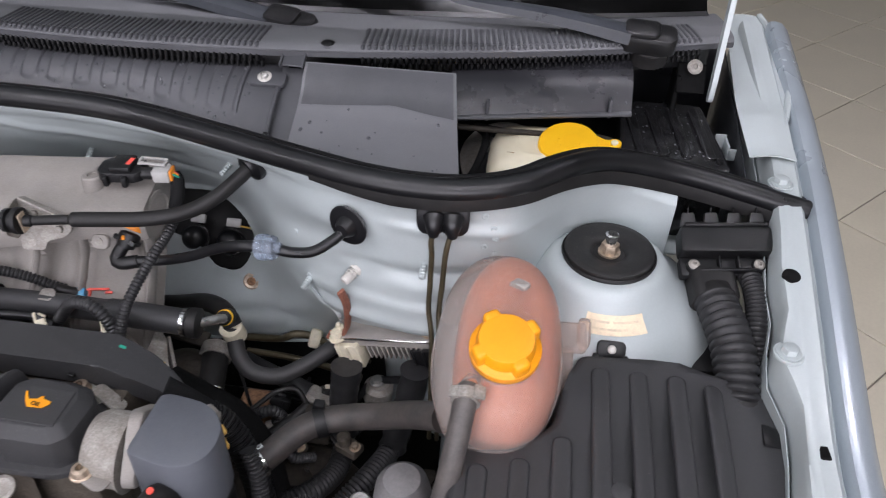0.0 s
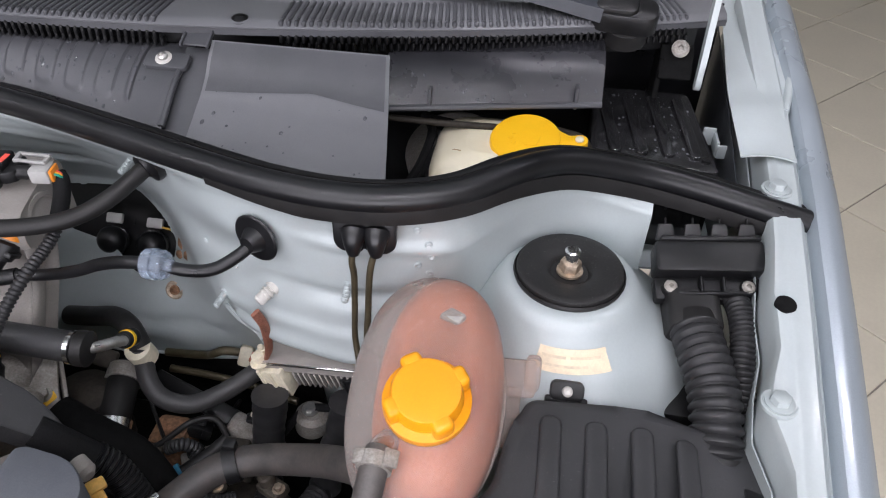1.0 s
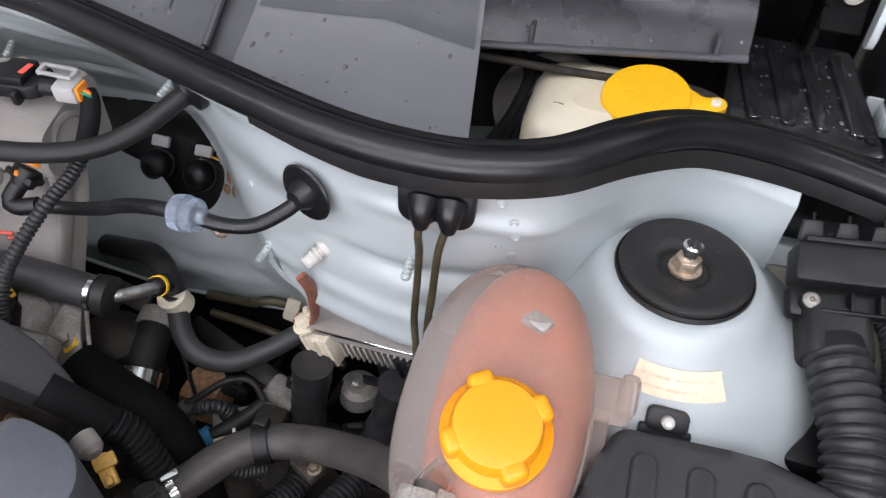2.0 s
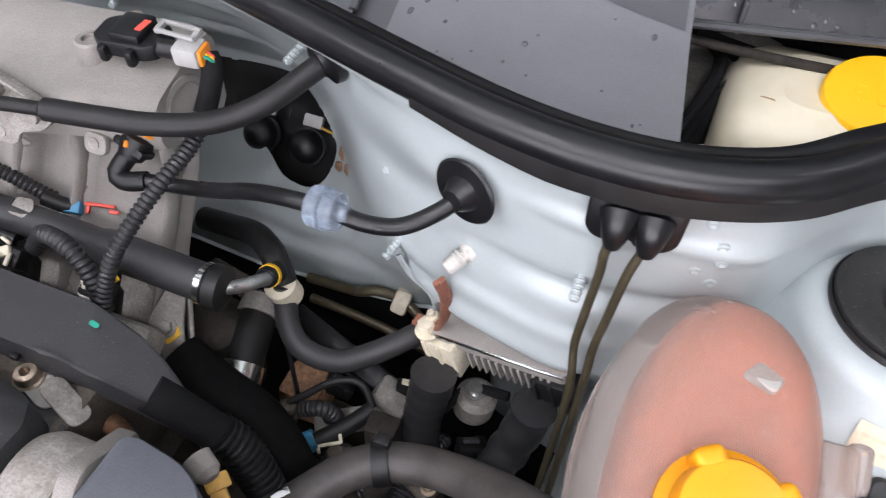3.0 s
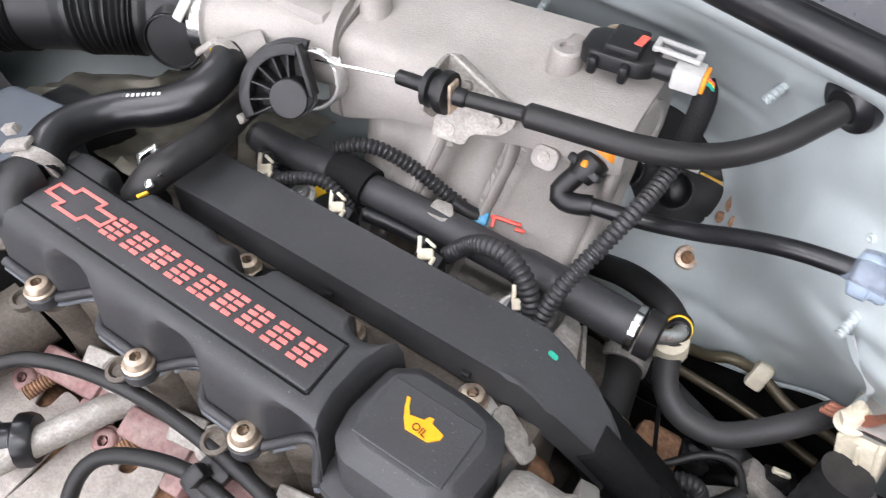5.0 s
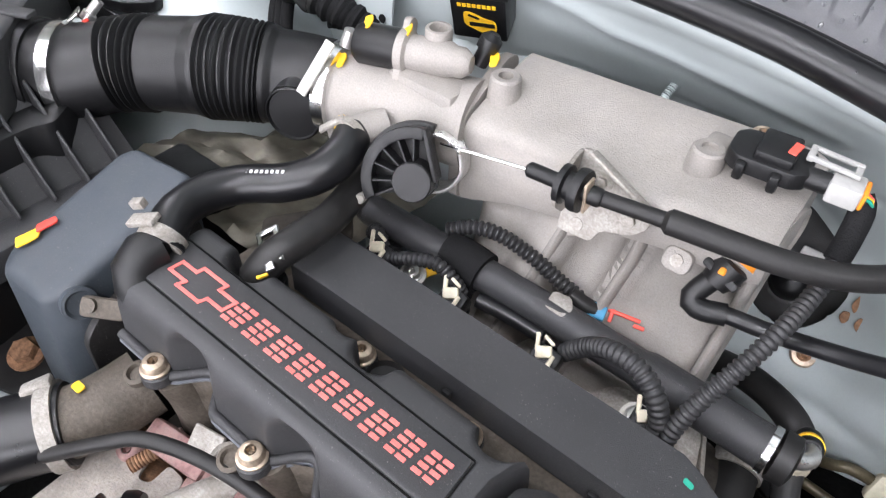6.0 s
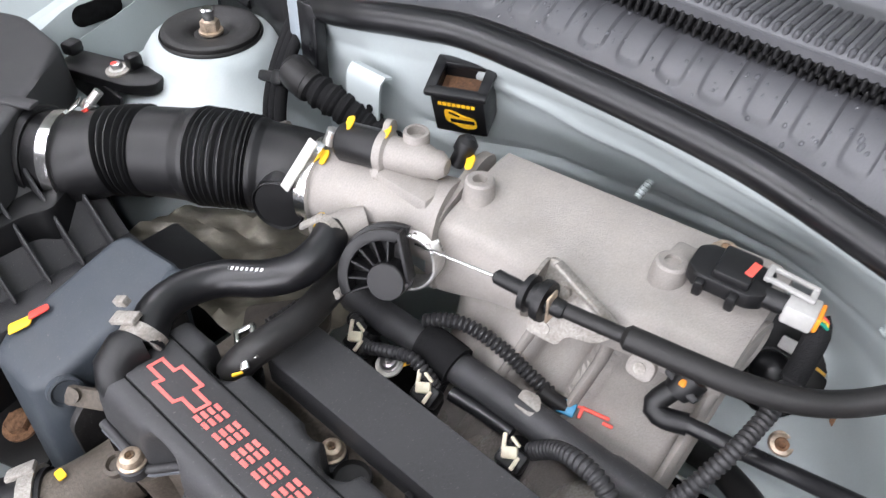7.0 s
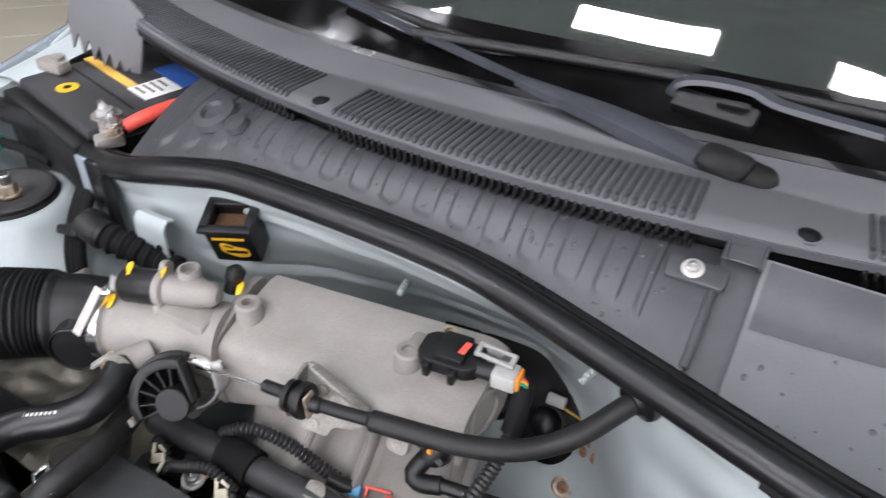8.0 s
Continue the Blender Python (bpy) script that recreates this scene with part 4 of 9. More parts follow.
eng = thing("engine", (-0.52, 0.4, 0.36), "dirty four-cylinder petrol engine block and cylinder head", "engine")
part("block", box2((-0.70, 0.30, 0.37), (-0.33, 0.53, 0.80), 0.02), CASTIRON, eng)
part("cylinder_head", box2((-0.698, 0.350, 0.79), (-0.35, 0.475, 0.902), 0.006), HEADM, eng, "stained cast aluminium cylinder head")
for k, x in enumerate((-0.655, -0.57, -0.485, -0.40)):
    part("port_stub", T(basis((x + 0.02, 0.475, 0.865), (0, 1, 0.5)), rbox((0.05, 0.03, 0.05), 0.008)), ALU_DIRTY, eng)
for x in (-0.649, -0.560, -0.479):
    part("bolt_pillar", tube([(x, 0.338, 0.901), (x + 0.002, 0.346, 0.875), (x + 0.004, 0.352, 0.84), (x + 0.004, 0.354, 0.80)], lambda s: 0.014 + 0.012 * s, 20), HEADM, eng)
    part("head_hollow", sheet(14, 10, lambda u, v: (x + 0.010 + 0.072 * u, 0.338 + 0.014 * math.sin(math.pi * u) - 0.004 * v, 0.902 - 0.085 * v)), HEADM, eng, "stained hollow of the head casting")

gear = thing("gearbox", (-0.2, 0.45, 0.36), "grimy gearbox housing below hoses", "gearbox")
part("bell_housing", lathe([(0.0, 0.0), (0.15, 0.0), (0.16, 0.02), (0.155, 0.10), (0.11, 0.17), (0.07, 0.20), (0.0, 0.2)], (-0.33, 0.47, 0.56), (1, 0, 0.0), 40), CASTIRON, gear)
part("casing", box2((-0.26, 0.36, 0.38), (0.0, 0.58, 0.62), 0.03, 3), CASTIRON, gear)
part("lever", J(T(basis((-0.205, 0.575, 0.74), (0.4, 0.3, 0.85)), rbox((0.06, 0.03, 0.018), 0.006)), T(basis((-0.235, 0.56, 0.725), (0, 0.0, 1), (1, 0.6, 0.3)), rbox((0.09, 0.022, 0.010), 0.003))), ALU_DIRTY, gear)
part("breather_cap", lathe([(0.018, 0), (0.018, 0.02), (0.013, 0.026), (0, 0.026)], (-0.15, 0.60, 0.735), (0.1, 0, 1)), ALU_DIRTY, gear)
part("breather_bolt", T(basis((-0.15, 0.60, 0.762), (0.1, 0, 1)), hexbolt(0.006, 0.006)), STEEL, gear)
part("mount_arm", box2((-0.29, 0.50, 0.62), (-0.18, 0.545, 0.70), 0.008), CASTIRON, gear)
for k in range(7):
    random.seed(40 + k)
    x, y, z = -0.30 + 0.035 * k, 0.49 + random.uniform(-0.03, 0.05), 0.66 + random.uniform(-0.02, 0.05)
    part("bracket", T(pose(x, y, z, random.uniform(-30, 30), random.uniform(-30, 30), random.uniform(0, 90)), rbox((0.035, 0.012, 0.045), 0.003)), CASTIRON, gear)

# ---- valve cover
SLOPE = lambda x, y, z: (x, y, z - 0.030 * (x + 0.56))


def wavy(x0, x1, y0, y1, front, back, step=0.0035):
    """Outline with round bites in its front and back edges: (middle, half width, depth)."""
    def edge(xs, bites, base, sgn):
        out = []
        for x in xs:
            y = base
            for c, w, d in bites:
                q = (x - c) / w
                if abs(q) < 1:
                    y += sgn * d * math.sqrt(1 - q * q)
            out.append((float(x), y))
        return out
    n = int((x1 - x0) / step)
    return edge(np.linspace(x0, x1, n), front, y0, 1) + edge(np.linspace(x1, x0, n), back, y1, -1)


vc = thing("valve_cover", (-0.56, 0.37, 0.90), "grained black plastic valve cover with salmon lettering panel", "valve cover")


def notch(x):
    """Depth of the three hollows in the cover's front wall, for the bolts."""
    return sum(0.0185 * (0.5 + 0.5 * math.cos(math.pi * (x - c) / 0.0215)) ** 0.75 for c in (-0.6205, -0.5345, -0.4505) if abs(x - c) < 0.0215)


def back_notch(x):
    out = 0.0
    for c, w, d in ((-0.640, 0.018, 0.016), (-0.536, 0.016, 0.014), (-0.450, 0.014, 0.010), (-0.562, 0.010, 0.004)):
        q = (x - c) / w
        if abs(q) < 1:
            out = max(out, d * math.sqrt(1 - q * q))
    return out


VC_PROFILE = [(0.3350, 0.906, 1), (0.3355, 0.914, 1), (0.3358, 0.923, 1), (0.3362, 0.931, 0.96), (0.3368, 0.936, 0.80), (0.3376, 0.940, 0.52), (0.3390, 0.944, 0.25), (0.3410, 0.9475, 0.06), (0.3440, 0.9500, 0), (0.3475, 0.9510, 0), (0.36, 0.9512, 0), (0.385, 0.9512, 0),
              (0.4000, 0.9510, -1), (0.4040, 0.9498, -1), (0.4070, 0.9470, -1), (0.4085, 0.9430, -1), (0.4092, 0.930, -1), (0.4100, 0.906, -1)]
VC_COLS = [(-0.6900, 0.0), (-0.6898, 0.70), (-0.6885, 0.90), (-0.6860, 0.98)] + [(float(x), 1.0) for x in np.linspace(-0.6825, -0.4380, 150)] + [(-0.4355, 0.985), (-0.4335, 0.92), (-0.4325, 0.75), (-0.4322, 0.0)]


def cover_skin(u, v):
    x, k = VC_COLS[round(u * (len(VC_COLS) - 1))]
    y, z, w = VC_PROFILE[round(v * (len(VC_PROFILE) - 1))]
    y += notch(x) * w if w > 0 else back_notch(x) * w
    x += (0.002 - 0.009 * (1 - ((y - 0.372) / 0.036) ** 2)) * float(np.clip((x + 0.462) / 0.028, 0, 1))
    return SLOPE(x, y, 0.906 + (z - 0.906) * k)


part("body", sheet(len(VC_COLS) - 1, len(VC_PROFILE) - 1, cover_skin), COVER, vc)
rim_line = [SLOPE(x, 0.3325 + 1.02 * notch(x), 0.9055) for x in np.linspace(-0.690, -0.431, 90)]
part("rim", tube(rim_line, 0.0034, 10, 0.002), COVER, vc)
part("gasket", tube([(x, y - 0.0012, z - 0.0052) for x, y, z in rim_line], 0.0021, 8, 0.003), DISTCAP, vc, "grey gasket edge below the rim")
part("back_rim", warp(box2((-0.692, 0.4085, 0.9010), (-0.434, 0.4150, 0.9080), 0.002), SLOPE), COVER, vc)
ins = prism(soften([(-0.680, 0.3525), (-0.4505, 0.3525), (-0.4525, 0.3870), (-0.681, 0.3890)], 0.003, 3), 0.0022, 0.0012, Matrix.Translation((0, 0, 0.9505)), 2)
part("lettering_panel", warp(ins, SLOPE), COVER, vc)
for xa, ya, xb, yb in ((-0.681, 0.3517, -0.450, 0.3517), (-0.682, 0.3900, -0.452, 0.3880), (-0.4497, 0.3522, -0.4517, 0.3875), (-0.6818, 0.3520, -0.6824, 0.3895)):
    cx, cy, L = (xa + xb) / 2, (ya + yb) / 2, math.hypot(xb - xa, yb - ya)
    part("panel_groove", T(basis(SLOPE(cx, cy, 0.9512), (0.03, 0, 1), (xb - xa, yb - ya, -0.03 * (xb - xa))), rbox((L, 0.0010, 0.0012), 0)), DEEP, vc)
for bx, by in ((-0.649, 0.329), (-0.56, 0.328), (-0.479, 0.330), (-0.562, 0.4185), (-0.477, 0.4175)):
    zt = SLOPE(bx, by, 0.909)[2]
    part("bolt_ear", T(Matrix.Translation((bx, by, zt - 0.008)), lathe([(0.0100, 0), (0.0100, 0.007), (0.0085, 0.0085), (0, 0.0085)], seg=22)), COVER, vc)
    part("cover_bolt", T(Matrix.Translation((bx, by, zt + 0.001)), torxbolt(0.0062, 0.009)), TAN_STEEL, vc, "tarnished round-headed bolt")
for bx in (-0.664, -0.575, -0.497):
    part("side_ear", lathe([(0.0085, 0), (0.0085, 0.005), (0.006, 0.006), (0.005, 0.003), (0, 0.003)], (bx, 0.3235, SLOPE(bx, 0, 0.893)[2]), (0, -0.2, 1), 20), HEADM, vc)
part("filler_well", lathe([(0.016, 0.0), (0.016, 0.026), (0.0150, 0.028), (0.0135, 0.024), (0.013, 0.008), (0, 0.008)], (-0.640, 0.407, 0.905), (0, 0.1, 1)), BLACK, vc)
part("rear_plug", lathe([(0.013, 0.0), (0.013, 0.012), (0.0120, 0.014), (0.011, 0.010), (0.0, 0.008)], (-0.536, 0.411, 0.905), (0, 0.1, 1)), RUBBER, vc)
# lettering drawn as plain striped blocks, the badge as an outlined bar
zt = lambda x: SLOPE(x, 0, 0.9533)[2]
for k in range(9):
    x = -0.6105 + 0.0181 * k
    for r_ in range(4):
        by = -0.0066 + 0.0044 * r_
        for bx, bw in ((-0.0040, 0.0060), (0.0036, 0.0060)):
            m = basis((x + bx + 0.18 * by, 0.3705 + by, zt(x)), (0.03, 0, 1), (1, 0.0, -0.03))
            part("print_bar", T(m, rbox((bw, 0.0027, 0.0006), 0.0002, 1)), SALMON, vc, "salmon-red printed bar")
bad = []
cross = [(-0.024, -0.0045), (-0.009, -0.0045), (-0.011, -0.0095), (0.009, -0.0095), (0.011, -0.0045), (0.024, -0.0045), (0.026, 0.0045), (0.011, 0.0045), (0.012, 0.0095), (-0.009, 0.0095), (-0.010, 0.0045), (-0.023, 0.0045)]
for (xa, ya), (xb, yb) in zip(cross, cross[1:] + cross[:1]):
    cx, cy, L = -0.645 + (xa + xb) / 2, 0.3705 + (ya + yb) / 2, math.hypot(xb - xa, yb - ya)
    bad.append(T(basis((cx, cy, zt(cx)), (0.03, 0, 1), (xb - xa, yb - ya, 0)), rbox((L + 0.0024, 0.0024, 0.0006), 0.0002, 1)))
part("print_frame", J(*bad), SALMON, vc, "salmon-red printed outline")

oil = thing("filler_cover", (-0.395, 0.37, 0.90), "black plastic oil filler cover with a yellow oil can symbol", "filler cover")
oil_out = soften([(-0.4285, 0.346), (-0.418, 0.3385), (-0.368, 0.3385), (-0.356, 0.349), (-0.353, 0.386), (-0.361, 0.401), (-0.380, 0.4055), (-0.416, 0.4055), (-0.430, 0.396), (-0.4325, 0.364)], 0.004, 3)
part("body", warp(J(prism(oil_out, 0.0335, 0.0008, Matrix.Translation((0, 0, 0.907)), 2), prism(oil_out, 0.0095, 0.0008, Matrix.Translation((0, 0, 0.9404)), 2, 0.0092)), SLOPE), COVER, oil)
part("rim", warp(prism(soften([(-0.4345, 0.331), (-0.368, 0.331), (-0.345, 0.348), (-0.343, 0.392), (-0.36, 0.414), (-0.4345, 0.414)], 0.012, 4), 0.007, 0.002, Matrix.Translation((0, 0, 0.901))), SLOPE), COVER, oil)
part("symbol_panel", warp(prism([(-0.4200, 0.3505), (-0.3672, 0.3505), (-0.3672, 0.3880), (-0.4200, 0.3880)], 0.0013, 0.0004, Matrix.Translation((0, 0, 0.9496)), 1), SLOPE), COVER, oil)
can = [(-0.0145, 0.008), (-0.0125, 0.0082), (-0.0105, 0.004), (-0.0075, 0.0), (0.0, 0.0015), (0.0015, 0.0045), (0.004, 0.005), (0.0042, 0.0022), (0.0125, 0.0), (0.0125, -0.003), (0.008, -0.0075), (-0.005, -0.0078), (-0.009, -0.003), (-0.0118, 0.002)]
mc = basis((-0.394, 0.3735, SLOPE(-0.394, 0, 0.9511)[2]), (0.03, 0, 1), (1, 0.02, -0.03))
part("oil_symbol", T(mc, prism(can, 0.0007, 0)), YELLOW, oil, "yellow oil can symbol", flat=True)
txt = bpy.data.curves.new("oil_word", "FONT")
txt.body, txt.size, txt.extrude, txt.align_x = "OIL", 0.0058, 0.0002, "CENTER"
txt.materials.append(BLACK)
wo = new("oil_word", txt)
wo.parent = oil
wo.matrix_parent_inverse = Matrix.Translation(oil.location).inverted()
wo.matrix_basis = mc @ pose(0.001, -0.0062, 0.001, 0, 0, -8)
tagged(wo, "dark word OIL")
for bx, by in ((-0.392, 0.4215), (-0.345, 0.336)):
    part("cover_bolt", T(Matrix.Translation((bx, by, SLOPE(bx, by, 0.911)[2])), torxbolt(0.0065, 0.010)), TAN_STEEL, oil)
    part("strap", T(basis((bx + 0.008, by - 0.001, SLOPE(bx, by, 0.909)[2]), (0.2, 0.1, 1), (1, -0.4, -0.2)), prism(rounded(0.036, 0.018, 0.008), 0.002, 0.0006)), WHITEP if by > 0.4 else ALU, oil)
part("rust_strap", T(basis((-0.362, 0.417, 0.904), (0.5, 0.1, 0.85), (1, -0.3, -0.4)), prism(rounded(0.034, 0.016, 0.006), 0.002, 0.0006)), ALU_DIRTY, oil)

# ---- cable cover beside the valve cover
cc = thing("cable_cover", (-0.48, 0.45, 0.91), "long flat black plastic cable cover with a green paint dot", "cable cover")


def droop(x, y, z):
    d = max(0.0, x + 0.372)
    return x, y, z - 0.52 * d - 4.0 * d * d - 0.012 * (x + 0.5)


out_cc = [(-0.634, 0.4285), (-0.50, 0.4285), (-0.40, 0.4282), (-0.375, 0.4282), (-0.352, 0.4310), (-0.330, 0.4355), (-0.309, 0.4405), (-0.3105, 0.460), (-0.329, 0.4675), (-0.345, 0.4705), (-0.40, 0.4705), (-0.50, 0.4705), (-0.634, 0.4705)]
dense_cc = []
for (xa, ya), (xb, yb) in zip(out_cc, out_cc[1:] + out_cc[:1]):
    for k in range(4):
        dense_cc.append((xa + (xb - xa) * k / 4, ya + (yb - ya) * k / 4))
part("shell", warp(prism(dense_cc, 0.026, 0.0022, Matrix.Translation((0, 0, 0.910)), 2), droop), COVER, cc)
part("green_dot", T(basis((-0.3635, 0.4590, 0.9300), (0.4, 0, 1)), prism(rounded(0.0065, 0.0035, 0.0015), 0.0005, 0)), GREENP, cc, "green paint dot")
for x in (-0.50, -0.40):
    part("catch", box2((x - 0.003, 0.424, 0.918), (x + 0.003, 0.4275, 0.922), 0.0006, 1), BLACK, cc)
hose("taped_loom", [(-0.325, 0.446, 0.893), (-0.302, 0.449, 0.872), (-0.272, 0.452, 0.838), (-0.250, 0.442, 0.80), (-0.238, 0.43, 0.74)], 0.0128, WRAP, "taped black cable trunk leaving the cable cover", "cable trunk")
hose("corrugated_loom", [(-0.288, 0.451, 0.857), (-0.272, 0.452, 0.838), (-0.252, 0.443, 0.803), (-0.24, 0.432, 0.755), (-0.236, 0.42, 0.70)], 0.0148, BLACK, "thick corrugated black cable conduit on the gearbox side", "cable conduit", rings=(0.0052, 0.0028))
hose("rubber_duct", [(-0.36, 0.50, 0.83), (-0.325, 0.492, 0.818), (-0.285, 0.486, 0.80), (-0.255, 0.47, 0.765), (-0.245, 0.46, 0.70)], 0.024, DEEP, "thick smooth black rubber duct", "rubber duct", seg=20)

# ---- intake manifold
man = thing("intake_manifold", (-0.49, 0.59, 0.82), "cast aluminium intake manifold with four runners", "intake manifold")


def fy(x):
    return 0.5560 + 0.125 * (x + 0.595)


def man_section(x):
    e = 1.0 - max(0.0, (x + 0.405) / 0.018) ** 2 * 0.10 if x > -0.405 else 1.0
    zl = ip(x, [-0.59, -0.55, -0.50, -0.45, -0.40], [0.938, 0.952, 0.959, 0.967, 0.966])
    pts = [(0.026, zl - 0.012), (0.010, zl - 0.010), (0.000, zl - 0.004), (-0.002, zl + 0.004), (-0.0010, 0.9925), (0.0022, 0.9985), (0.0080, 1.0025), (0.020, 1.0065), (0.045, 1.0135), (0.066, 1.0185), (0.076, 1.0185), (0.082, 1.011), (0.083, 1.0), (0.083, 0.955), (0.076, 0.947), (0.06, 0.944)]
    zc, yc = 0.975, 0.04
    dip = 0.007 * math.exp(-((x + 0.475) / 0.022) ** 4)
    return [(x, fy(x) + yc + (y - yc) * e, zc + (z - zc) * e - (dip if z > 0.985 and y < 0.035 else 0)) for y, z in pts]


xs_m = [-0.5935] + list(np.linspace(-0.585, -0.405, 34)) + [-0.398, -0.392, -0.388]
Vm, Fm, kk = [], [], 16
for x in xs_m:
    Vm += man_section(x)
for i in range(len(xs_m) - 1):
    for j in range(kk):
        j2 = (j + 1) % kk
        Fm.append((i * kk + j, (i + 1) * kk + j, (i + 1) * kk + j2, i * kk + j2))
Fm += [tuple(range(kk)), tuple(range(len(Vm) - 1, len(Vm) - kk - 1, -1))]
part("plenum", (Vm, Fm), ALU, man)
part("end_plug", lathe([(0.021, 0), (0.021, 0.003), (0.017, 0.004), (0.0155, 0.002), (0, 0.002)], (-0.389, 0.615, 0.982), (1, -0.12, 0), 26), ALU, man, "round sandy core plug")
part("end_flange", T(basis((-0.597, 0.584, 0.985), (-1, -0.12, 0), (0, -1, 0)), prism(soften([(-0.046, -0.048), (0.0335, -0.050), (0.0335, 0.007), (0.027, 0.0185), (-0.030, 0.0360), (-0.046, 0.030)], 0.007, 3), 0.008, 0.0012)), ALU, man)
for bx, by, h in ((-0.586, 0.589, 0.011), (-0.449, 0.609, 0.010)):
    part("boss", lathe([(0.0125, -0.012), (0.0105, h - 0.0015), (0.009, h), (0.0052, h), (0.0045, h - 0.006), (0, h - 0.006)], (bx, by, 1.0125), (0, 0, 1), 26), ALU, man)
part("boss_web", T(Matrix.Translation((-0.449, 0.619, 1.012)), rbox((0.016, 0.03, 0.016), 0.004)), ALU, man)
part("rear_lug", T(Matrix.Translation((-0.428, 0.636, 1.012)), rbox((0.022, 0.022, 0.02), 0.006)), ALU, man)


def rib_x(k, z):
    return ip(z, [0.80, 0.955], [(-0.545, -0.486, -0.398)[k], (-0.512, -0.4625, -0.3935)[k]])


def lean(z):
    """How far the runners come forward on their way down to the head."""
    return ip(z, [0.79, 0.86, 0.88, 0.90, 0.92, 0.94, 0.97], [-0.078, -0.044, -0.032, -0.020, -0.010, -0.003, 0.0])


def skirt(u, v):
    """The fused runners: hollow between three upright ribs."""
    z = 0.966 - 0.176 * v
    r0, r1, r2 = (rib_x(k, z) for k in range(3))
    left = ip(z, [0.80, 0.88, 0.93, 0.966], [-0.580, -0.574, -0.582, -0.594])
    x = left + (r2 - left) * u
    y = fy(x) + 0.017 + lean(z)
    if x < r0:
        y += 0.010 * math.sin(math.pi * (x - left) / (r0 - left)) ** 2 + 0.022 * max(0.0, 1 - (x - left) / 0.02) ** 2
    else:
        a, b, d = (r0, r1, 0.026) if x < r1 else (r1, r2, 0.018)
        y += d * max(0.0, math.sin(math.pi * (x - a) / (b - a))) ** 0.45
        if x > r1:
            y += 0.03 * max(0.0, (x - r2 + 0.016) / 0.016) ** 2
    return x, y, z


part("runner_casting", sheet(120, 30, skirt, 0.010), ALU, man, "fused cast runners, hollow between ribs")
for k in range(3):
    part("runner_rib", warp(tube([(rib_x(k, z), 0.012 * k, z) for z in (0.968, 0.94, 0.92, 0.90, 0.88, 0.85, 0.80)], 0.0044, 14), lambda x, y, z: (x, fy(x) + 0.013 + lean(z) + (y - 0.012 * k) * 2.2, z)), ALU, man)
for x in (-0.548, -0.497, -0.43):
    part("runner_foot", lathe([(0.030, 0), (0.029, 0.05), (0.026, 0.07), (0, 0.07)], (x, fy(x) - 0.075, 0.800), (0, 0.85, 0.35), 24), ALU_DIRTY, man)
for x, z in ((-0.435, 0.963),):
    part("lug", T(basis((x, fy(x) - 0.003, z), (0, -1, 0.5)), prism(rounded(0.019, 0.016, 0.006), 0.005, 0.002)), ALU, man)
    part("lug_hole", lathe([(0.0042, 0.0), (0.0042, 0.0006), (0.003, 0.0006), (0, 0.0006)], (x, fy(x) - 0.0078, z + 0.0026), (0, -1, 0.5), 14), ALU_DIRTY, man)

br = thing("cable_bracket", (-0.49, 0.565, 1.0), "cast aluminium throttle cable bracket bolted to the manifold", "bracket")
mb = basis((-0.489, 0.5625, 0.9895), (0.10, -0.93, 0.34), (1, 0.125, 0.0))
part("plate", T(mb, prism(soften([(-0.022, -0.030), (0.002, -0.030), (0.006, -0.020), (0.024, -0.016), (0.033, -0.008), (0.033, 0.004), (-0.013, 0.0265), (-0.0205, 0.0265), (-0.022, 0.020)], 0.004, 3), 0.0035, 0.001)), ALU_DIRTY, br)
part("folded_edge", T(mb, T(pose(0.0098, 0.0155, 0.0065, 0, 0, -26), rbox((0.052, 0.0032, 0.010), 0.0014, 2))), ALU_DIRTY, br)
part("cable_flange", T(mb, T(basis((-0.0195, 0, 0), (-1, 0, 0), (0, 1, 0)), prism(soften([(-0.010, 0.0), (-0.016, -0.010), (-0.006, -0.030), (0.010, -0.032), (0.024, -0.012), (0.0265, 0.0)], 0.005, 3), 0.003, 0.001))), ALU_DIRTY, br)
for u, w in ((-0.003, 0.010), (0.021, -0.006)):
    part("bolt", T(mb @ Matrix.Translation((u, w, 0.003)), J(lathe([(0.0072, 0), (0.0072, 0.001), (0, 0.001)], seg=22), hexbolt(0.0042, 0.004))), ALU_DIRTY, br)
part("tab_hole", T(mb @ Matrix.Translation((-0.010, -0.022, 0.0035)), lathe([(0.0046, 0.0), (0.0044, 0.0006), (0.003, 0.0006), (0, 0.0003)], seg=18)), ALU_DIRTY, br)

# ---- throttle cable with its end and grommet
CABLE = [(-0.490, 0.5440, 1.0035), (-0.466, 0.5462, 1.0058), (-0.437, 0.5509, 1.0068), (-0.403, 0.5582, 1.0056), (-0.377, 0.5655, 1.0040), (-0.350, 0.577, 1.0036), (-0.329, 0.5915, 1.0058), (-0.310, 0.608, 1.0135), (-0.296, 0.626, 1.0225), (-0.286, 0.638, 1.030)]
tc_ = thing("throttle_cable", (-0.40, 0.58, 0.98), "thick black sheathed throttle cable curving to the bulkhead", "throttle cable")
part("sheath", tube(CABLE, lambda s: ip(s, [0, 0.19, 0.20, 1], [0.0050, 0.0050, 0.0078, 0.0078]), 18, 0.003), RUBBER, tc_)
ax_c = (-0.97, -0.05, -0.05)
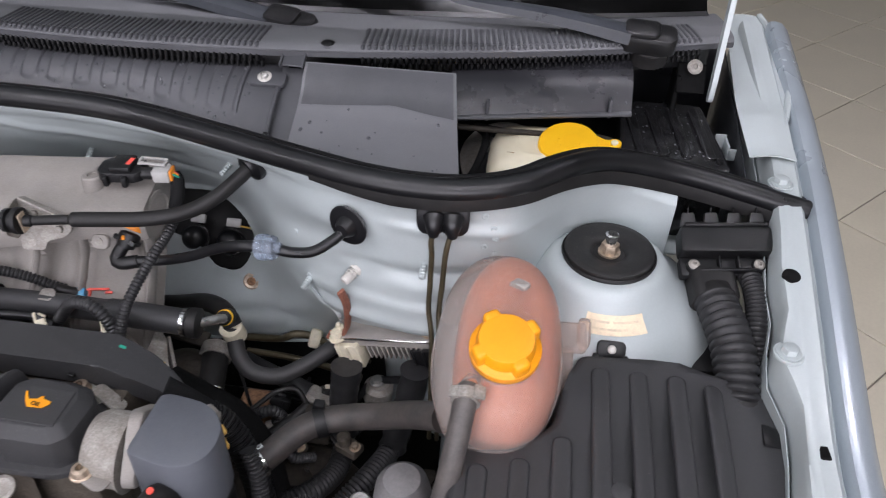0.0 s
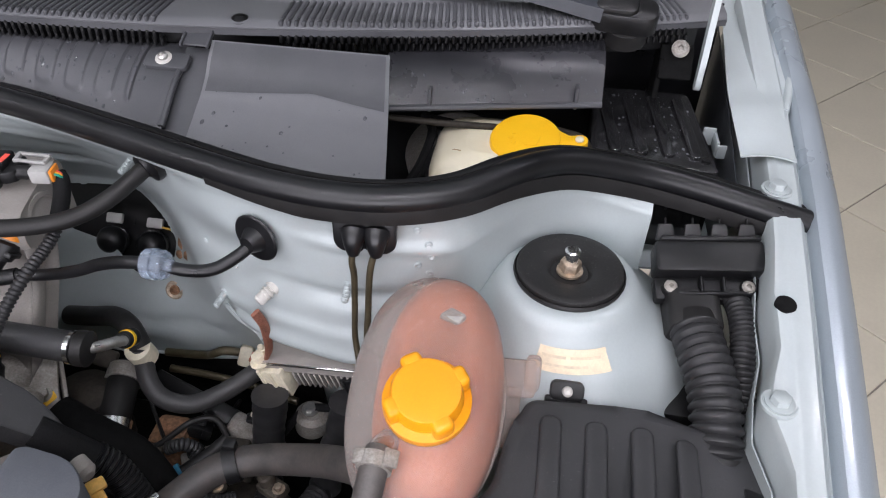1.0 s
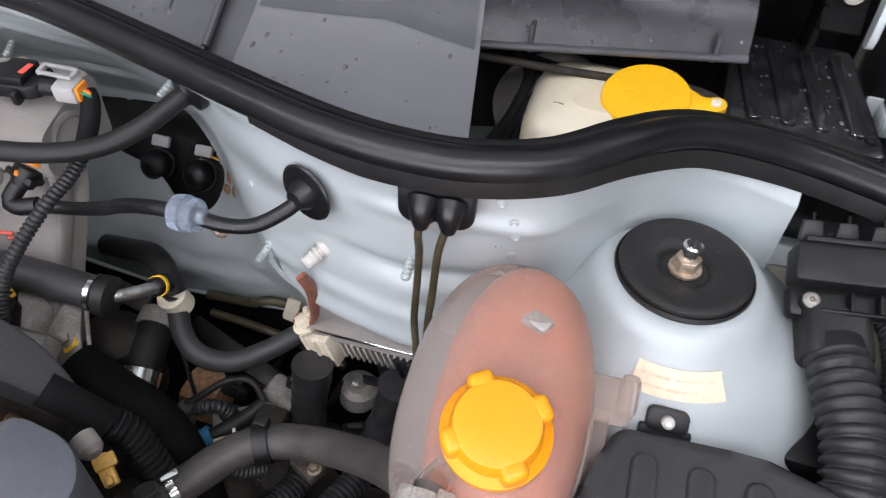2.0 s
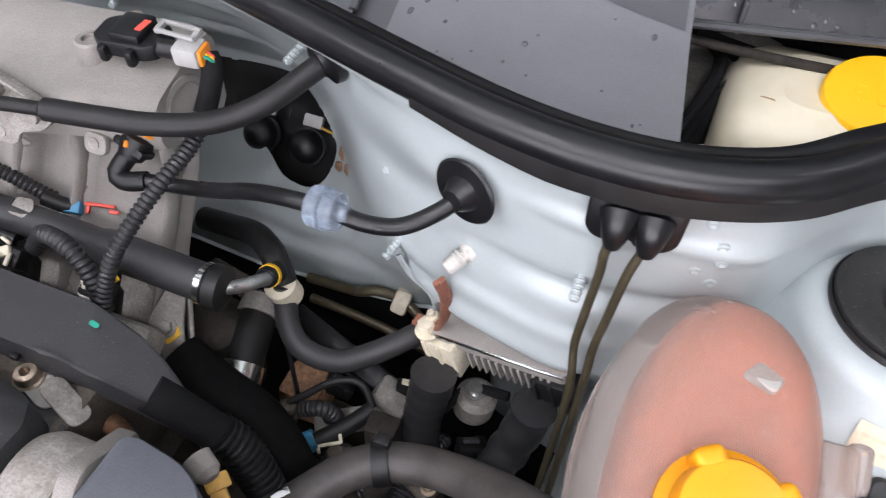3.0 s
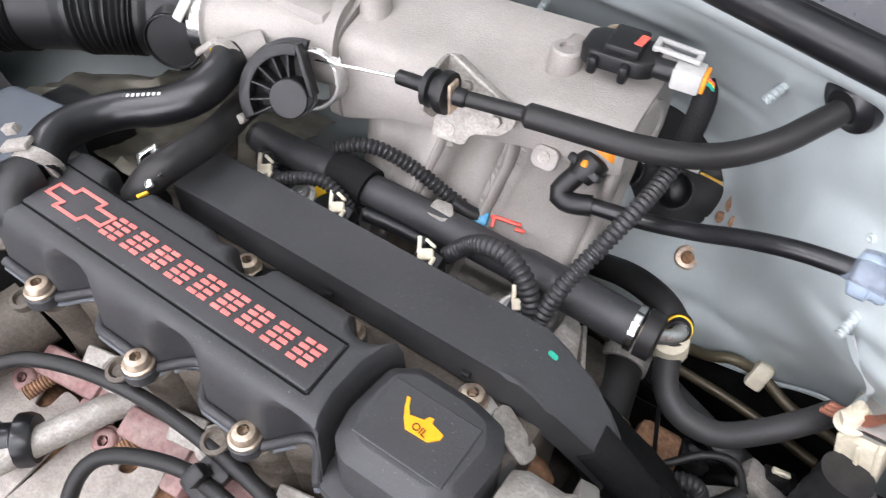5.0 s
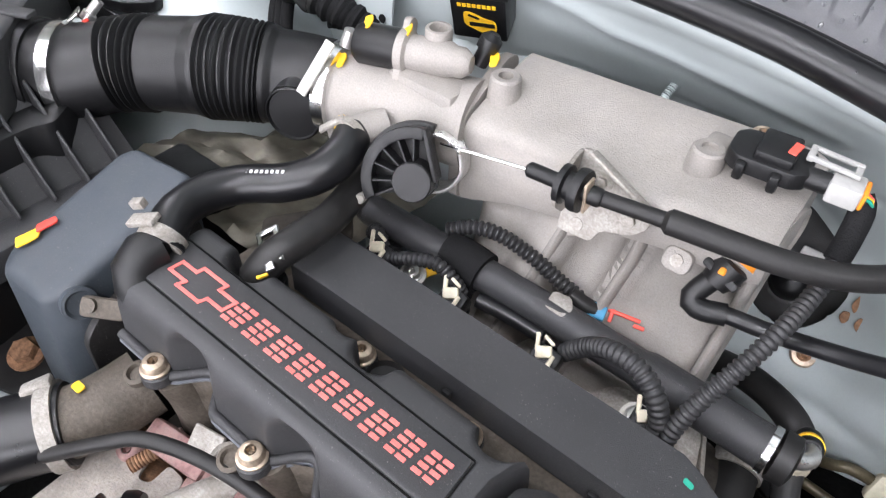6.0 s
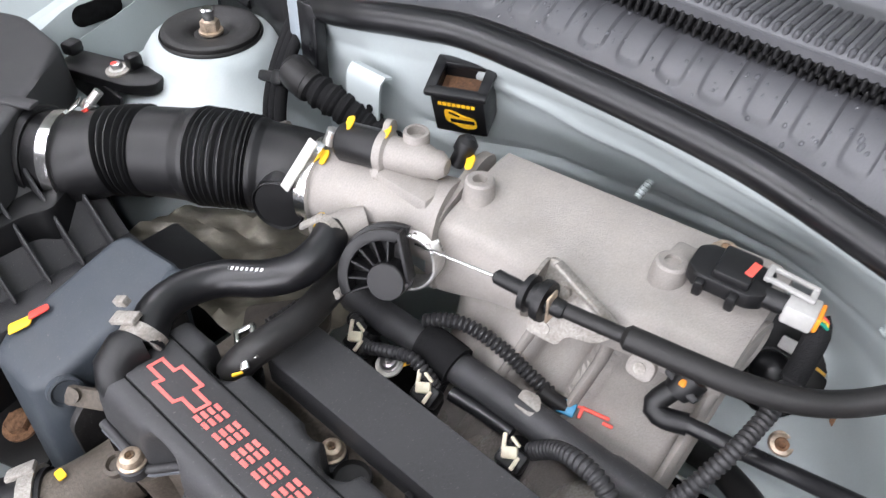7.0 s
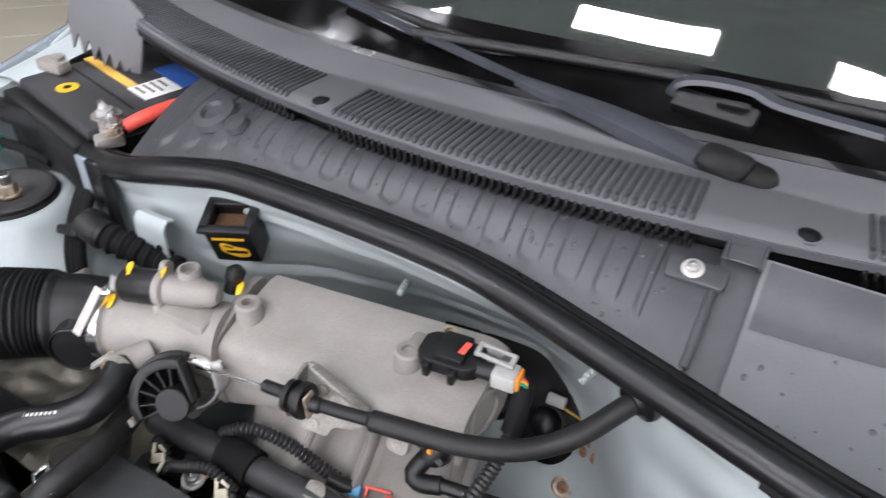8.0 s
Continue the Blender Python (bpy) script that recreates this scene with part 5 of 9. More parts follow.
part("end_piece", lathe([(0.0045, -0.012), (0.006, -0.01), (0.006, 0.0), (0.0135, 0.0), (0.014, 0.003), (0.0135, 0.006), (0.009, 0.007), (0.009, 0.011), (0.0125, 0.012), (0.0125, 0.016), (0.005, 0.017), (0.005, 0.038), (0.003, 0.04), (0, 0.04)], (-0.493, 0.5425, 1.0045), ax_c, 24), BLACK, tc_)
part("clip", T(basis((-0.490, 0.541, 1.0045), ax_c, (0, 0, 1)), rbox((0.021, 0.011, 0.0022), 0.001)), TAN_STEEL, tc_, "tan steel spring clip")
part("inner_wire", tube([(-0.53, 0.5405, 1.0025), (-0.565, 0.5385, 0.9965), (-0.598, 0.5365, 0.9905)], 0.0011, 8), CHROME, tc_, "bright steel wire")
part("grommet", lathe([(0.019, 0), (0.0195, 0.003), (0.0185, 0.007), (0.013, 0.009), (0.0105, 0.012), (0, 0.012)], (-0.283, 0.644, 1.034), (-0.50, -0.80, -0.20), 30), SEAL, tc_)

# ---- throttle body, idle valve, cable drum
tb = thing("throttle_unit", (-0.65, 0.555, 0.95), "cast aluminium throttle body with yellow paint marks", "throttle body")
part("barrel", tube([(-0.712, 0.549, 0.979), (-0.68, 0.556, 0.98), (-0.64, 0.566, 0.982), (-0.598, 0.576, 0.984)], lambda s: ip(s, [0, 0.05, 0.10, 0.5, 0.85, 1.0], [0.0330, 0.0330, 0.0312, 0.0305, 0.0315, 0.0325]), 36, 0.004), ALU, tb)
part("saddle", T(Matrix.Translation((-0.632, 0.566, 1.003)), rbox((0.06, 0.03, 0.026), 0.008)), ALU, tb)
part("hose_spigot", tube([(-0.645, 0.535, 0.985), (-0.652, 0.522, 0.984), (-0.657, 0.508, 0.983)], 0.0115, 18), ALU, tb)
part("idle_motor", lathe([(0.0, 0), (0.0125, 0.0), (0.0145, 0.003), (0.0145, 0.032), (0, 0.032)], (-0.690, 0.5570, 1.0215), (0.95, 0.30, 0.05), 28), BLACK, tb, "black cylindrical idle control motor")
part("idle_housing", lathe([(0.0155, 0.0), (0.0155, 0.006), (0.0125, 0.008), (0.0125, 0.036), (0.0105, 0.040), (0.0105, 0.046), (0.006, 0.052), (0, 0.053)], (-0.659, 0.5670, 1.0225), (0.95, 0.27, 0.05), 28), ALU, tb)
part("housing_ears", T(basis((-0.6590, 0.567, 1.0225), (0.95, 0.27, 0.05), (0, -0.6, -0.75)), prism(soften([(-0.021, -0.007), (0.021, -0.007), (0.024, 0), (0.021, 0.007), (-0.021, 0.007), (-0.024, 0)], 0.004, 3), 0.005, 0.001)), ALU, tb)
part("housing_bolt", lathe([(0.0035, 0), (0.0035, 0.012), (0, 0.012)], (-0.6600, 0.5555, 1.0075), (0.95, 0.27, 0.05), 12), STEEL, tb)
part("port_ring", lathe([(0.0095, -0.02), (0.0095, 0.002), (0.0088, 0.0035), (0.0066, 0.0035), (0.006, -0.003), (0, -0.003)], (-0.638, 0.581, 1.0385), (0.0, 0.0, 1), 24), ALU, tb)
for (mx, my, mz), n_ in zip(((-0.6945, 0.5440, 1.0105), (-0.684, 0.5615, 1.0365), (-0.6565, 0.5705, 1.0375), (-0.6615, 0.5075, 0.9925), (-0.602, 0.598, 1.0245)), range(5)):
    part("paint_mark", T(basis((mx, my, mz), (-0.3, -0.4, 0.85), (0.4, -0.8, 0.1)), prism(soften([(-0.007, -0.003), (0.006, -0.004), (0.0075, 0.001), (0.0, 0.004), (-0.006, 0.003)], 0.002, 3), 0.0012, 0.0004)), MARK, tb, "yellow paint mark")
part("vacuum_fitting", lathe([(0.006, 0), (0.006, 0.012), (0.008, 0.012), (0.008, 0.02), (0.004, 0.024), (0, 0.024)], (-0.615, 0.598, 1.016), (0.2, 0.3, 0.8), 18), BLACK, tb)

DN = Vector((0.36, -0.84, 0.40)).normalized()
dm = basis((-0.5985, 0.5085, 0.9750), DN, (1, 0.43, 0)) @ Matrix.Scale(0.99, 4)
drum = thing("throttle_drum", (-0.615, 0.52, 0.965), "black plastic throttle cable drum with fan-shaped ribs", "cable drum")


def arc(r, a0, a1, step=6):
    n = max(2, round(abs(a1 - a0) / step))
    return [(r * math.cos(radians(a0 + (a1 - a0) * k / n)), r * math.sin(radians(a0 + (a1 - a0) * k / n))) for k in range(n + 1)]


def sector(r0, r1, a0, a1, z0, h, bev=0.0):
    return T(dm, prism(arc(r1, a0, a1) + arc(r0, a1, a0), h, bev, Matrix.Translation((0, 0, z0))))


part("back_plate", T(dm @ Matrix.Translation((0, 0, -0.0150)), prism(arc(0.0355, 84, 212) + arc(0.0150, 235, 360), 0.003, 0.0006)), BLACK, drum)
part("rim", sector(0.0285, 0.0365, 84, 212, -0.0050, 0.0050, 0.0008), BLACK, drum)
part("groove", sector(0.0285, 0.0335, 84, 212, -0.0100, 0.0052), BLACK, drum)
part("rim_guard", sector(0.0300, 0.0385, 78, 190, -0.0150, 0.0052, 0.0008), BLACK, drum)
part("hub", T(dm, lathe([(0.0138, -0.014), (0.0138, 0.002), (0.0130, 0.003), (0.0, 0.003)], seg=32)), BLACK, drum)
for a in (96, 118, 142, 165, 190, 211):
    part("rib", T(dm @ pose(0, 0, -0.0065, 0, 0, a) @ Matrix.Translation((0.021, 0, 0)), rbox((0.019, 0.0018, 0.0115), 0.0005, 1)), BLACK, drum)
part("side_wall", T(dm @ pose(0.0092, 0.0195, -0.0065, 0, 0, -70), rbox((0.036, 0.0030, 0.0150), 0.001, 2)), BLACK, drum)
part("stop_screw", T(dm @ Matrix.Translation((-0.0345, -0.0195, -0.006)), lathe([(0.0036, 0), (0.0036, 0.007), (0.003, 0.008), (0, 0.008)], seg=14)), ALU_DIRTY, drum, "bright stop screw")
spr = [tuple(dm @ Vector((0.009 + 0.020 * math.cos(2 * math.pi * k / 20), 0.011 + 0.020 * math.sin(2 * math.pi * k / 20), -0.0125 - 0.0033 * k / 20))) for k in range(0, 181)]
part("return_spring", tube(spr, 0.0014, 7, 0.004), STEEL, drum, "bright coiled return spring")

# ---- intake duct from the filter box
duct = thing("intake_duct", (-0.78, 0.5, 0.94), "thick black ribbed plastic intake duct with hose clamps", "intake duct")
AXD = [(-0.920, 0.424, 0.960), (-0.895, 0.439, 0.9635), (-0.875, 0.4555, 0.969), (-0.855, 0.4725, 0.974), (-0.827, 0.490, 0.977), (-0.785, 0.512, 0.981), (-0.760, 0.530, 0.9785), (-0.735, 0.545, 0.977), (-0.700, 0.5525, 0.979)]


def duct_r(s):
    r = ip(s, [0, 0.13, 0.15, 0.2, 0.22, 0.30, 0.40, 0.54, 0.575, 0.76, 0.78, 0.9, 1.0], [0.0395, 0.0395, 0.037, 0.036, 0.0355, 0.0345, 0.0358, 0.0368, 0.0388, 0.0368, 0.0345, 0.034, 0.0345])
    if 0.275 < s < 0.395:
        r += 0.0022 * math.cos(2 * math.pi * (s - 0.275) / 0.024)
    if 0.590 < s < 0.745:
        r += 0.0013 * math.cos(2 * math.pi * (s - 0.590) / 0.0155)
    return r


part("tube", tube(AXD, duct_r, 44, 0.00085), BLACK, duct)
dax = lambda a, b: tuple(np.array(AXD[b]) - np.array(AXD[a]))
part("clamp_band", band((-0.889, 0.443, 0.9650), dax(0, 1), 0.0396, 0.010), CHROME, duct, "bright steel clamp band")
part("clamp_screw", lathe([(0.0055, 0), (0.0055, 0.006), (0.004, 0.0065), (0.004, 0.018), (0, 0.018)], (-0.893, 0.466, 1.0), (0.2, 0.5, 0.5), 16), STEEL, duct)
part("clamp_tongue", T(basis((-0.897, 0.451, 1.001), (-0.4, -0.5, 0.8), (0.6, 0.6, 0.3)), rbox((0.034, 0.011, 0.002), 0.0008)), CHROME, duct)
part("red_mark", T(basis((-0.887, 0.462, 1.002), (-0.3, -0.4, 0.85)), rbox((0.008, 0.005, 0.0016), 0.0006)), REDMARK, duct)
part("clamp_band", band((-0.703, 0.5515, 0.979), dax(7, 8), 0.0352, 0.010), CHROME, duct)
part("clamp_tongue", T(basis((-0.704, 0.527, 1.008), (-0.1, -0.72, 0.7), (0.1, 0.65, 0.75)), rbox((0.042, 0.010, 0.0022), 0.001)), WHITEP, duct)
part("clamp_screw", lathe([(0.005, 0), (0.005, 0.012), (0.003, 0.013), (0, 0.013)], (-0.697, 0.551, 1.018), (0.2, 0.3, 0.9), 14), STEEL, duct)
PN = (0.42, -0.80, 0.12)
part("blank_port", J(lathe([(0.0212, -0.012), (0.0212, 0.003), (0.0200, 0.0045), (0.0190, 0.002), (0, 0.002)], (-0.7145, 0.5125, 0.9735), PN, 32), tube([(-0.733, 0.550, 0.992), (-0.717, 0.520, 0.977)], lambda s: 0.010 + 0.0110 * s, 24)), BLACK, duct)

# ---- breather hoses
bh = thing("breather_hose", (-0.68, 0.43, 0.95), "smooth black moulded breather hose with a white stamp line", "hose")
part("hose_body", tube([(-0.684, 0.372, 0.957), (-0.698, 0.392, 0.9635), (-0.703, 0.418, 0.962), (-0.692, 0.442, 0.9625), (-0.668, 0.458, 0.967), (-0.650, 0.475, 0.975), (-0.6475, 0.497, 0.982), (-0.656, 0.512, 0.983)], 0.0132, 22), SEAL, bh)
part("elbow", tube([(-0.676, 0.352, 0.925), (-0.686, 0.352, 0.945), (-0.690, 0.359, 0.956), (-0.688, 0.373, 0.9575)], 0.0150, 22), BLACK, bh)
part("clamp", J(band((-0.690, 0.3765, 0.959), (-0.3, 0.9, 0.25), 0.0142, 0.009), T(basis((-0.6985, 0.373, 0.974), (-0.3, -0.2, 0.9), (0.9, 0.35, 0.2)), rbox((0.022, 0.010, 0.004), 0.001)), T(basis((-0.709, 0.378, 0.978), (-0.3, -0.2, 0.9), (0.9, 0.35, 0.2)), rbox((0.010, 0.006, 0.006), 0.001))), ALU_DIRTY, bh, "dull spring clamp")
part("stamp_line", J(*[T(basis((-0.6865 + 0.0033 * k, 0.4435 + 0.0017 * k, 0.9757 + 0.0007 * k), (-0.1, -0.3, 1), (1, 0.5, 0.2)), rbox((0.002, 0.0025, 0.0004), 0)) for k in range(8)]), WHITELAB, bh)
part("end_clip", J(band((-0.656, 0.508, 0.983), (0.1, -0.9, 0), 0.0136, 0.006), T(basis((-0.6655, 0.503, 0.992), (-0.3, -0.4, 0.8), (0.6, 0.6, 0)), rbox((0.020, 0.006, 0.003), 0.001))), ALU_DIRTY, bh)
vh = thing("vent_hose", (-0.63, 0.45, 0.94), "matt black rubber vent hose with a bright spring clip", "hose")
part("hose_body", tube([(-0.640, 0.404, 0.938), (-0.633, 0.416, 0.953), (-0.628, 0.433, 0.958), (-0.628, 0.458, 0.957), (-0.636, 0.482, 0.952), (-0.643, 0.505, 0.95), (-0.648, 0.53, 0.945)], 0.0112, 20), RUBBER, vh)
part("spring_clip", T(basis((-0.6365, 0.4175, 0.9585), (-0.1, -0.5, 0.85), (0.7, -0.6, 0.0)), J(rbox((0.026, 0.004, 0.004), 0.001, 2, pose(0, 0.006, 0)), rbox((0.026, 0.004, 0.004), 0.001, 2, pose(0, -0.006, 0)), rbox((0.004, 0.016, 0.004), 0.001, 2, pose(0.011, 0, 0)), rbox((0.004, 0.016, 0.004), 0.001, 2, pose(-0.011, 0, 0)), rbox((0.012, 0.006, 0.003), 0.001, 2, pose(0.012, -0.002, 0.002)))), CHROME, vh)
part("yellow_mark", T(basis((-0.6320, 0.4045, 0.9500), (0, -0.5, 0.85), (0.7, -0.6, 0)), rbox((0.010, 0.008, 0.003), 0.001)), MARK, vh)
hose("corrugated_wire", [(-0.66, 0.45, 0.93), (-0.652, 0.472, 0.938), (-0.648, 0.49, 0.942), (-0.655, 0.51, 0.945)], 0.006, CORR, "short corrugated wire sleeve", "wire sleeve", rings=(0.004, 0.0014))
solo("splash_plate", T(basis((-0.658, 0.462, 0.925), (-0.15, -0.1, 1), (0.7, 0.7, 0)), prism(soften([(-0.03, -0.018), (0.035, -0.018), (0.035, 0.018), (-0.03, 0.02)], 0.006, 3), 0.004, 0.001)), CASTIRON, "dull dark grey flat bracket plate", "bracket")

# ---- fuel rail, injectors, their wiring
rail = thing("fuel_rail", (-0.49, 0.53, 0.89), "round black fuel rail tube with a steel end clamp", "fuel rail")
part("tube", tube([(-0.655, 0.5275, 0.9035), (-0.55, 0.529, 0.9045), (-0.45, 0.5305, 0.9035), (-0.335, 0.532, 0.898)], lambda s: 0.0125 if s < 0.72 else 0.0142, 26), COVER, rail)
part("end_cap", lathe([(0.0125, 0), (0.011, 0.006), (0, 0.008)], (-0.655, 0.5275, 0.9035), (-1, 0, 0), 26), BLACK, rail)
part("end_clamp", band((-0.337, 0.532, 0.898), (1, 0, 0), 0.0142, 0.0045, 0.0016), CHROME, rail, "bright clamp ring")
part("collar", lathe([(0.0165, 0), (0.0165, 0.010), (0.012, 0.012), (0, 0.012)], (-0.333, 0.532, 0.898), (1, 0.05, -0.03), 26), RUBBER, rail)
part("steel_pipe", tube([(-0.325, 0.534, 0.8965), (-0.316, 0.543, 0.893), (-0.3135, 0.556, 0.884), (-0.3145, 0.568, 0.873)], 0.0052, 14), STEEL, rail)
part("coupling", lathe([(0.0070, -0.004), (0.0085, -0.002), (0.0085, 0.010), (0.0095, 0.012), (0.0095, 0.017), (0.006, 0.019), (0, 0.019)], (-0.3155, 0.571, 0.871), (-0.10, 0.80, -0.60), 22), SEAL, rail)
part("coupling_ring", band((-0.3160, 0.5745, 0.8683), (-0.10, 0.80, -0.60), 0.0080, 0.0045, 0.0014), MARK, rail, "yellow locking ring")
part("scuffed_tape", T(basis((-0.488, 0.532, 0.916), (0, -0.2, 1)), prism(soften([(-0.008, -0.008), (0.007, -0.009), (0.010, 0.0), (0.004, 0.008), (-0.009, 0.006)], 0.003, 3), 0.0012, 0.0005)), ALU_DIRTY, rail)
inj0 = None
for k, x in enumerate((-0.622, -0.554, -0.478, -0.405)):
    i_ = thing("injector", (x, 0.51, 0.87), "black fuel injector with a white wire clip", "injector", "injectors")
    part("body", lathe([(0.008, 0), (0.010, 0.004), (0.010, 0.022), (0.007, 0.026), (0.007, 0.036), (0, 0.036)], (x, 0.495, 0.868), (0, 0.55, 0.8), 20), BLACK, i_)
    part("plug", T(basis((x + 0.003, 0.4985, 0.9005), (0.1, -0.5, 0.85), (1, 0, 0)), rbox((0.020, 0.015, 0.018), 0.003)), BLACK, i_)
    part("wire_clip", T(basis((x + 0.002, 0.495, 0.911), (0.1, -0.5, 0.85), (1, 0.2, 0)), J(rbox((0.011, 0.008, 0.005), 0.0015, 2, pose(0, 0, -0.001, 0, 0, 20)), rbox((0.003, 0.012, 0.003), 0.001, 2, pose(-0.006, 0.005, 0, 10, 0, 15)), rbox((0.003, 0.010, 0.004), 0.001, 2, pose(0.006, -0.005, 0.001, 0, 12, -10)), rbox((0.009, 0.0025, 0.003), 0.0008, 1, pose(0.001, 0.008, 0.001, 0, 0, -25)))), CREAM, i_, "white plastic wire clip")
    part("seat", lathe([(0.013, 0), (0.013, 0.008), (0.009, 0.010), (0, 0.010)], (x, 0.488, 0.858), (0, 0.55, 0.8), 20), ALU_DIRTY, i_)
part("link_pipe", tube([(-0.540, 0.512, 0.898), (-0.515, 0.515, 0.897), (-0.488, 0.516, 0.896)], 0.0055, 14), SEAL, rail)
for x, y, z in ((-0.593, 0.5035, 0.8925), (-0.4090, 0.5000, 0.8955)):
    s_ = thing("ring_terminal", (x, y, z), "round steel earth bolt with a yellow tag", "earth terminal", "earth terminals")
    part("washer", lathe([(0.0105, 0), (0.0105, 0.002), (0, 0.002)], (x, y, z), (0, -0.3, 1), 22), WHITEP, s_)
    part("bolt", T(basis((x, y, z + 0.002), (0, -0.3, 1)), torxbolt(0.0052, 0.006)), STEEL, s_)
    part("tag", T(basis((x + 0.006, y + 0.009, z + 0.001), (0, -0.3, 1), (0.5, 0.8, 0)), rbox((0.014, 0.009, 0.002), 0.0007)), MARK, s_, "yellow tag")
hose("wiring_conduit", [(-0.361, 0.620, 1.016), (-0.3585, 0.609, 1.004), (-0.3585, 0.588, 0.986), (-0.3605, 0.568, 0.9785), (-0.3640, 0.547, 0.973), (-0.3717, 0.523, 0.958), (-0.3805, 0.505, 0.939), (-0.3855, 0.4935, 0.919), (-0.387, 0.484, 0.90)], 0.0058, CORR, "corrugated wiring conduit from the pressure sensor", "conduit", rings=(0.0040, 0.0013), seg=16)
hose("conduit_boot", [(-0.3645, 0.623, 1.0225), (-0.360, 0.619, 1.0175), (-0.3585, 0.610, 1.006), (-0.3583, 0.598, 0.994)], 0.0074, WRAP, "taped boot on the wiring conduit", "wiring boot")
hose("injector_conduit", [(-0.4685, 0.512, 0.900), (-0.4527, 0.511, 0.9205), (-0.436, 0.505, 0.936), (-0.418, 0.501, 0.939), (-0.404, 0.497, 0.932), (-0.395, 0.493, 0.917), (-0.391, 0.488, 0.893)], 0.0066, CORR, "looped corrugated injector wiring conduit", "conduit", rings=(0.0042, 0.0014), seg=16)
hose("sensor_conduit", [(-0.588, 0.537, 0.918), (-0.572, 0.5445, 0.925), (-0.552, 0.551, 0.925), (-0.525, 0.555, 0.917), (-0.502, 0.556, 0.908), (-0.485, 0.557, 0.902)], 0.0058, CORR, "corrugated sensor wiring conduit over the fuel rail", "conduit", rings=(0.0042, 0.0016), seg=16)
hose("injector_sleeve", [(-0.6145, 0.4975, 0.9010), (-0.5915, 0.4985, 0.9150), (-0.5715, 0.5037, 0.9190), (-0.5567, 0.5045, 0.9125), (-0.5503, 0.5060, 0.9030)], 0.0052, CORR, "short corrugated injector wire sleeve", "conduit", rings=(0.004, 0.0015), seg=14)
hose("injector_sleeve", [(-0.640, 0.512, 0.900), (-0.632, 0.507, 0.911), (-0.622, 0.503, 0.909), (-0.618, 0.498, 0.897)], 0.0055, CORR, "short corrugated injector wire sleeve", "conduit", rings=(0.004, 0.0015), seg=14)
hose("tape_wrap", [(-0.580, 0.5285, 0.9065), (-0.565, 0.529, 0.907), (-0.548, 0.5285, 0.9055)], 0.0160, WRAP, "black cloth tape wrapped round rail and wires", "tape wrap", seg=20)
cl = thing("wire_connector", (-0.47, 0.558, 0.89), "blue and red wire connector clip", "connector")
part("shell", T(basis((-0.472, 0.558, 0.8975), (0.2, -0.5, 0.8), (0.8, 0.35, -0.25)), rbox((0.014, 0.011, 0.010), 0.002)), BLUEP, cl, "blue shell")
part("lock", T(basis((-0.455, 0.566, 0.894), (0.2, -0.5, 0.8), (0.8, 0.35, -0.25)), J(rbox((0.024, 0.003, 0.003), 0.001, 2, pose(0, 0.003, 0.002)), rbox((0.003, 0.010, 0.003), 0.001, 2, pose(-0.008, 0, 0.002)), rbox((0.008, 0.003, 0.003), 0.001, 2, pose(0.012, -0.001, 0.002)))), REDP, cl, "red lock")
hose("wire_tail", [(-0.492, 0.553, 0.905), (-0.48, 0.5555, 0.900), (-0.473, 0.558, 0.8975)], 0.0062, RUBBER, "short black wire tail by the connector", "wire")

# ---- pressure sensor on the manifold
ms = thing("pressure_sensor", (-0.412, 0.618, 1.022), "black pressure sensor with a grey plug and orange seal", "sensor")
mm = basis((-0.4125, 0.6165, 1.0225), (0, -0.05, 1), (1, 0.10, 0))
part("body", T(mm, J(prism(soften([(-0.027, -0.010), (-0.020, -0.016), (0.012, -0.016), (0.020, -0.011), (0.020, 0.012), (0.0, 0.014), (-0.020, 0.014), (-0.027, 0.008)], 0.003, 3), 0.011, 0.002), rbox((0.022, 0.026, 0.008), 0.002, 2, pose(-0.001, -0.001, 0.013)), rbox((0.006, 0.008, 0.012), 0.002, 2, pose(-0.016, -0.017, 0.003)), rbox((0.006, 0.008, 0.012), 0.002, 2, pose(0.004, -0.018, 0.003)))), BLACK, ms)
part("red_label", T(mm, rbox((0.012, 0.005, 0.0006), 0.0002, 1, pose(0.0075, -0.001, 0.0172, 0, 0, 80))), REDP, ms, "red printed patch")
part("screw", T(mm @ Matrix.Translation((-0.0135, 0.0185, 0.002)), torxbolt(0.0062, 0.007)), TAN_STEEL, ms, "copper-coloured screw")
part("nose", T(mm, lathe([(0.0065, 0), (0.0065, 0.018), (0, 0.018)], (0.018, -0.005, 0.005), (1, 0.02, 0), 18)), BLACK, ms)
part("plug", T(mm, J(rbox((0.018, 0.017, 0.014), 0.002, 2, pose(0.0395, -0.004, 0.005)), rbox((0.030, 0.003, 0.003), 0.001, 2, pose(0.029, -0.001, 0.0145, 0, 0, -6)), rbox((0.030, 0.003, 0.003), 0.001, 2, pose(0.029, 0.009, 0.0145, 0, 0, -6)), rbox((0.004, 0.012, 0.004), 0.001, 2, pose(0.016, 0.005, 0.014)), rbox((0.004, 0.012, 0.004), 0.001, 2, pose(0.042, 0.004, 0.013)))), GREYP, ms, "pale grey plug")
part("seal", T(mm, rbox((0.003, 0.014, 0.012), 0.002, 2, pose(0.0495, -0.0035, 0.005))), ORANGE, ms, "orange wire seal")
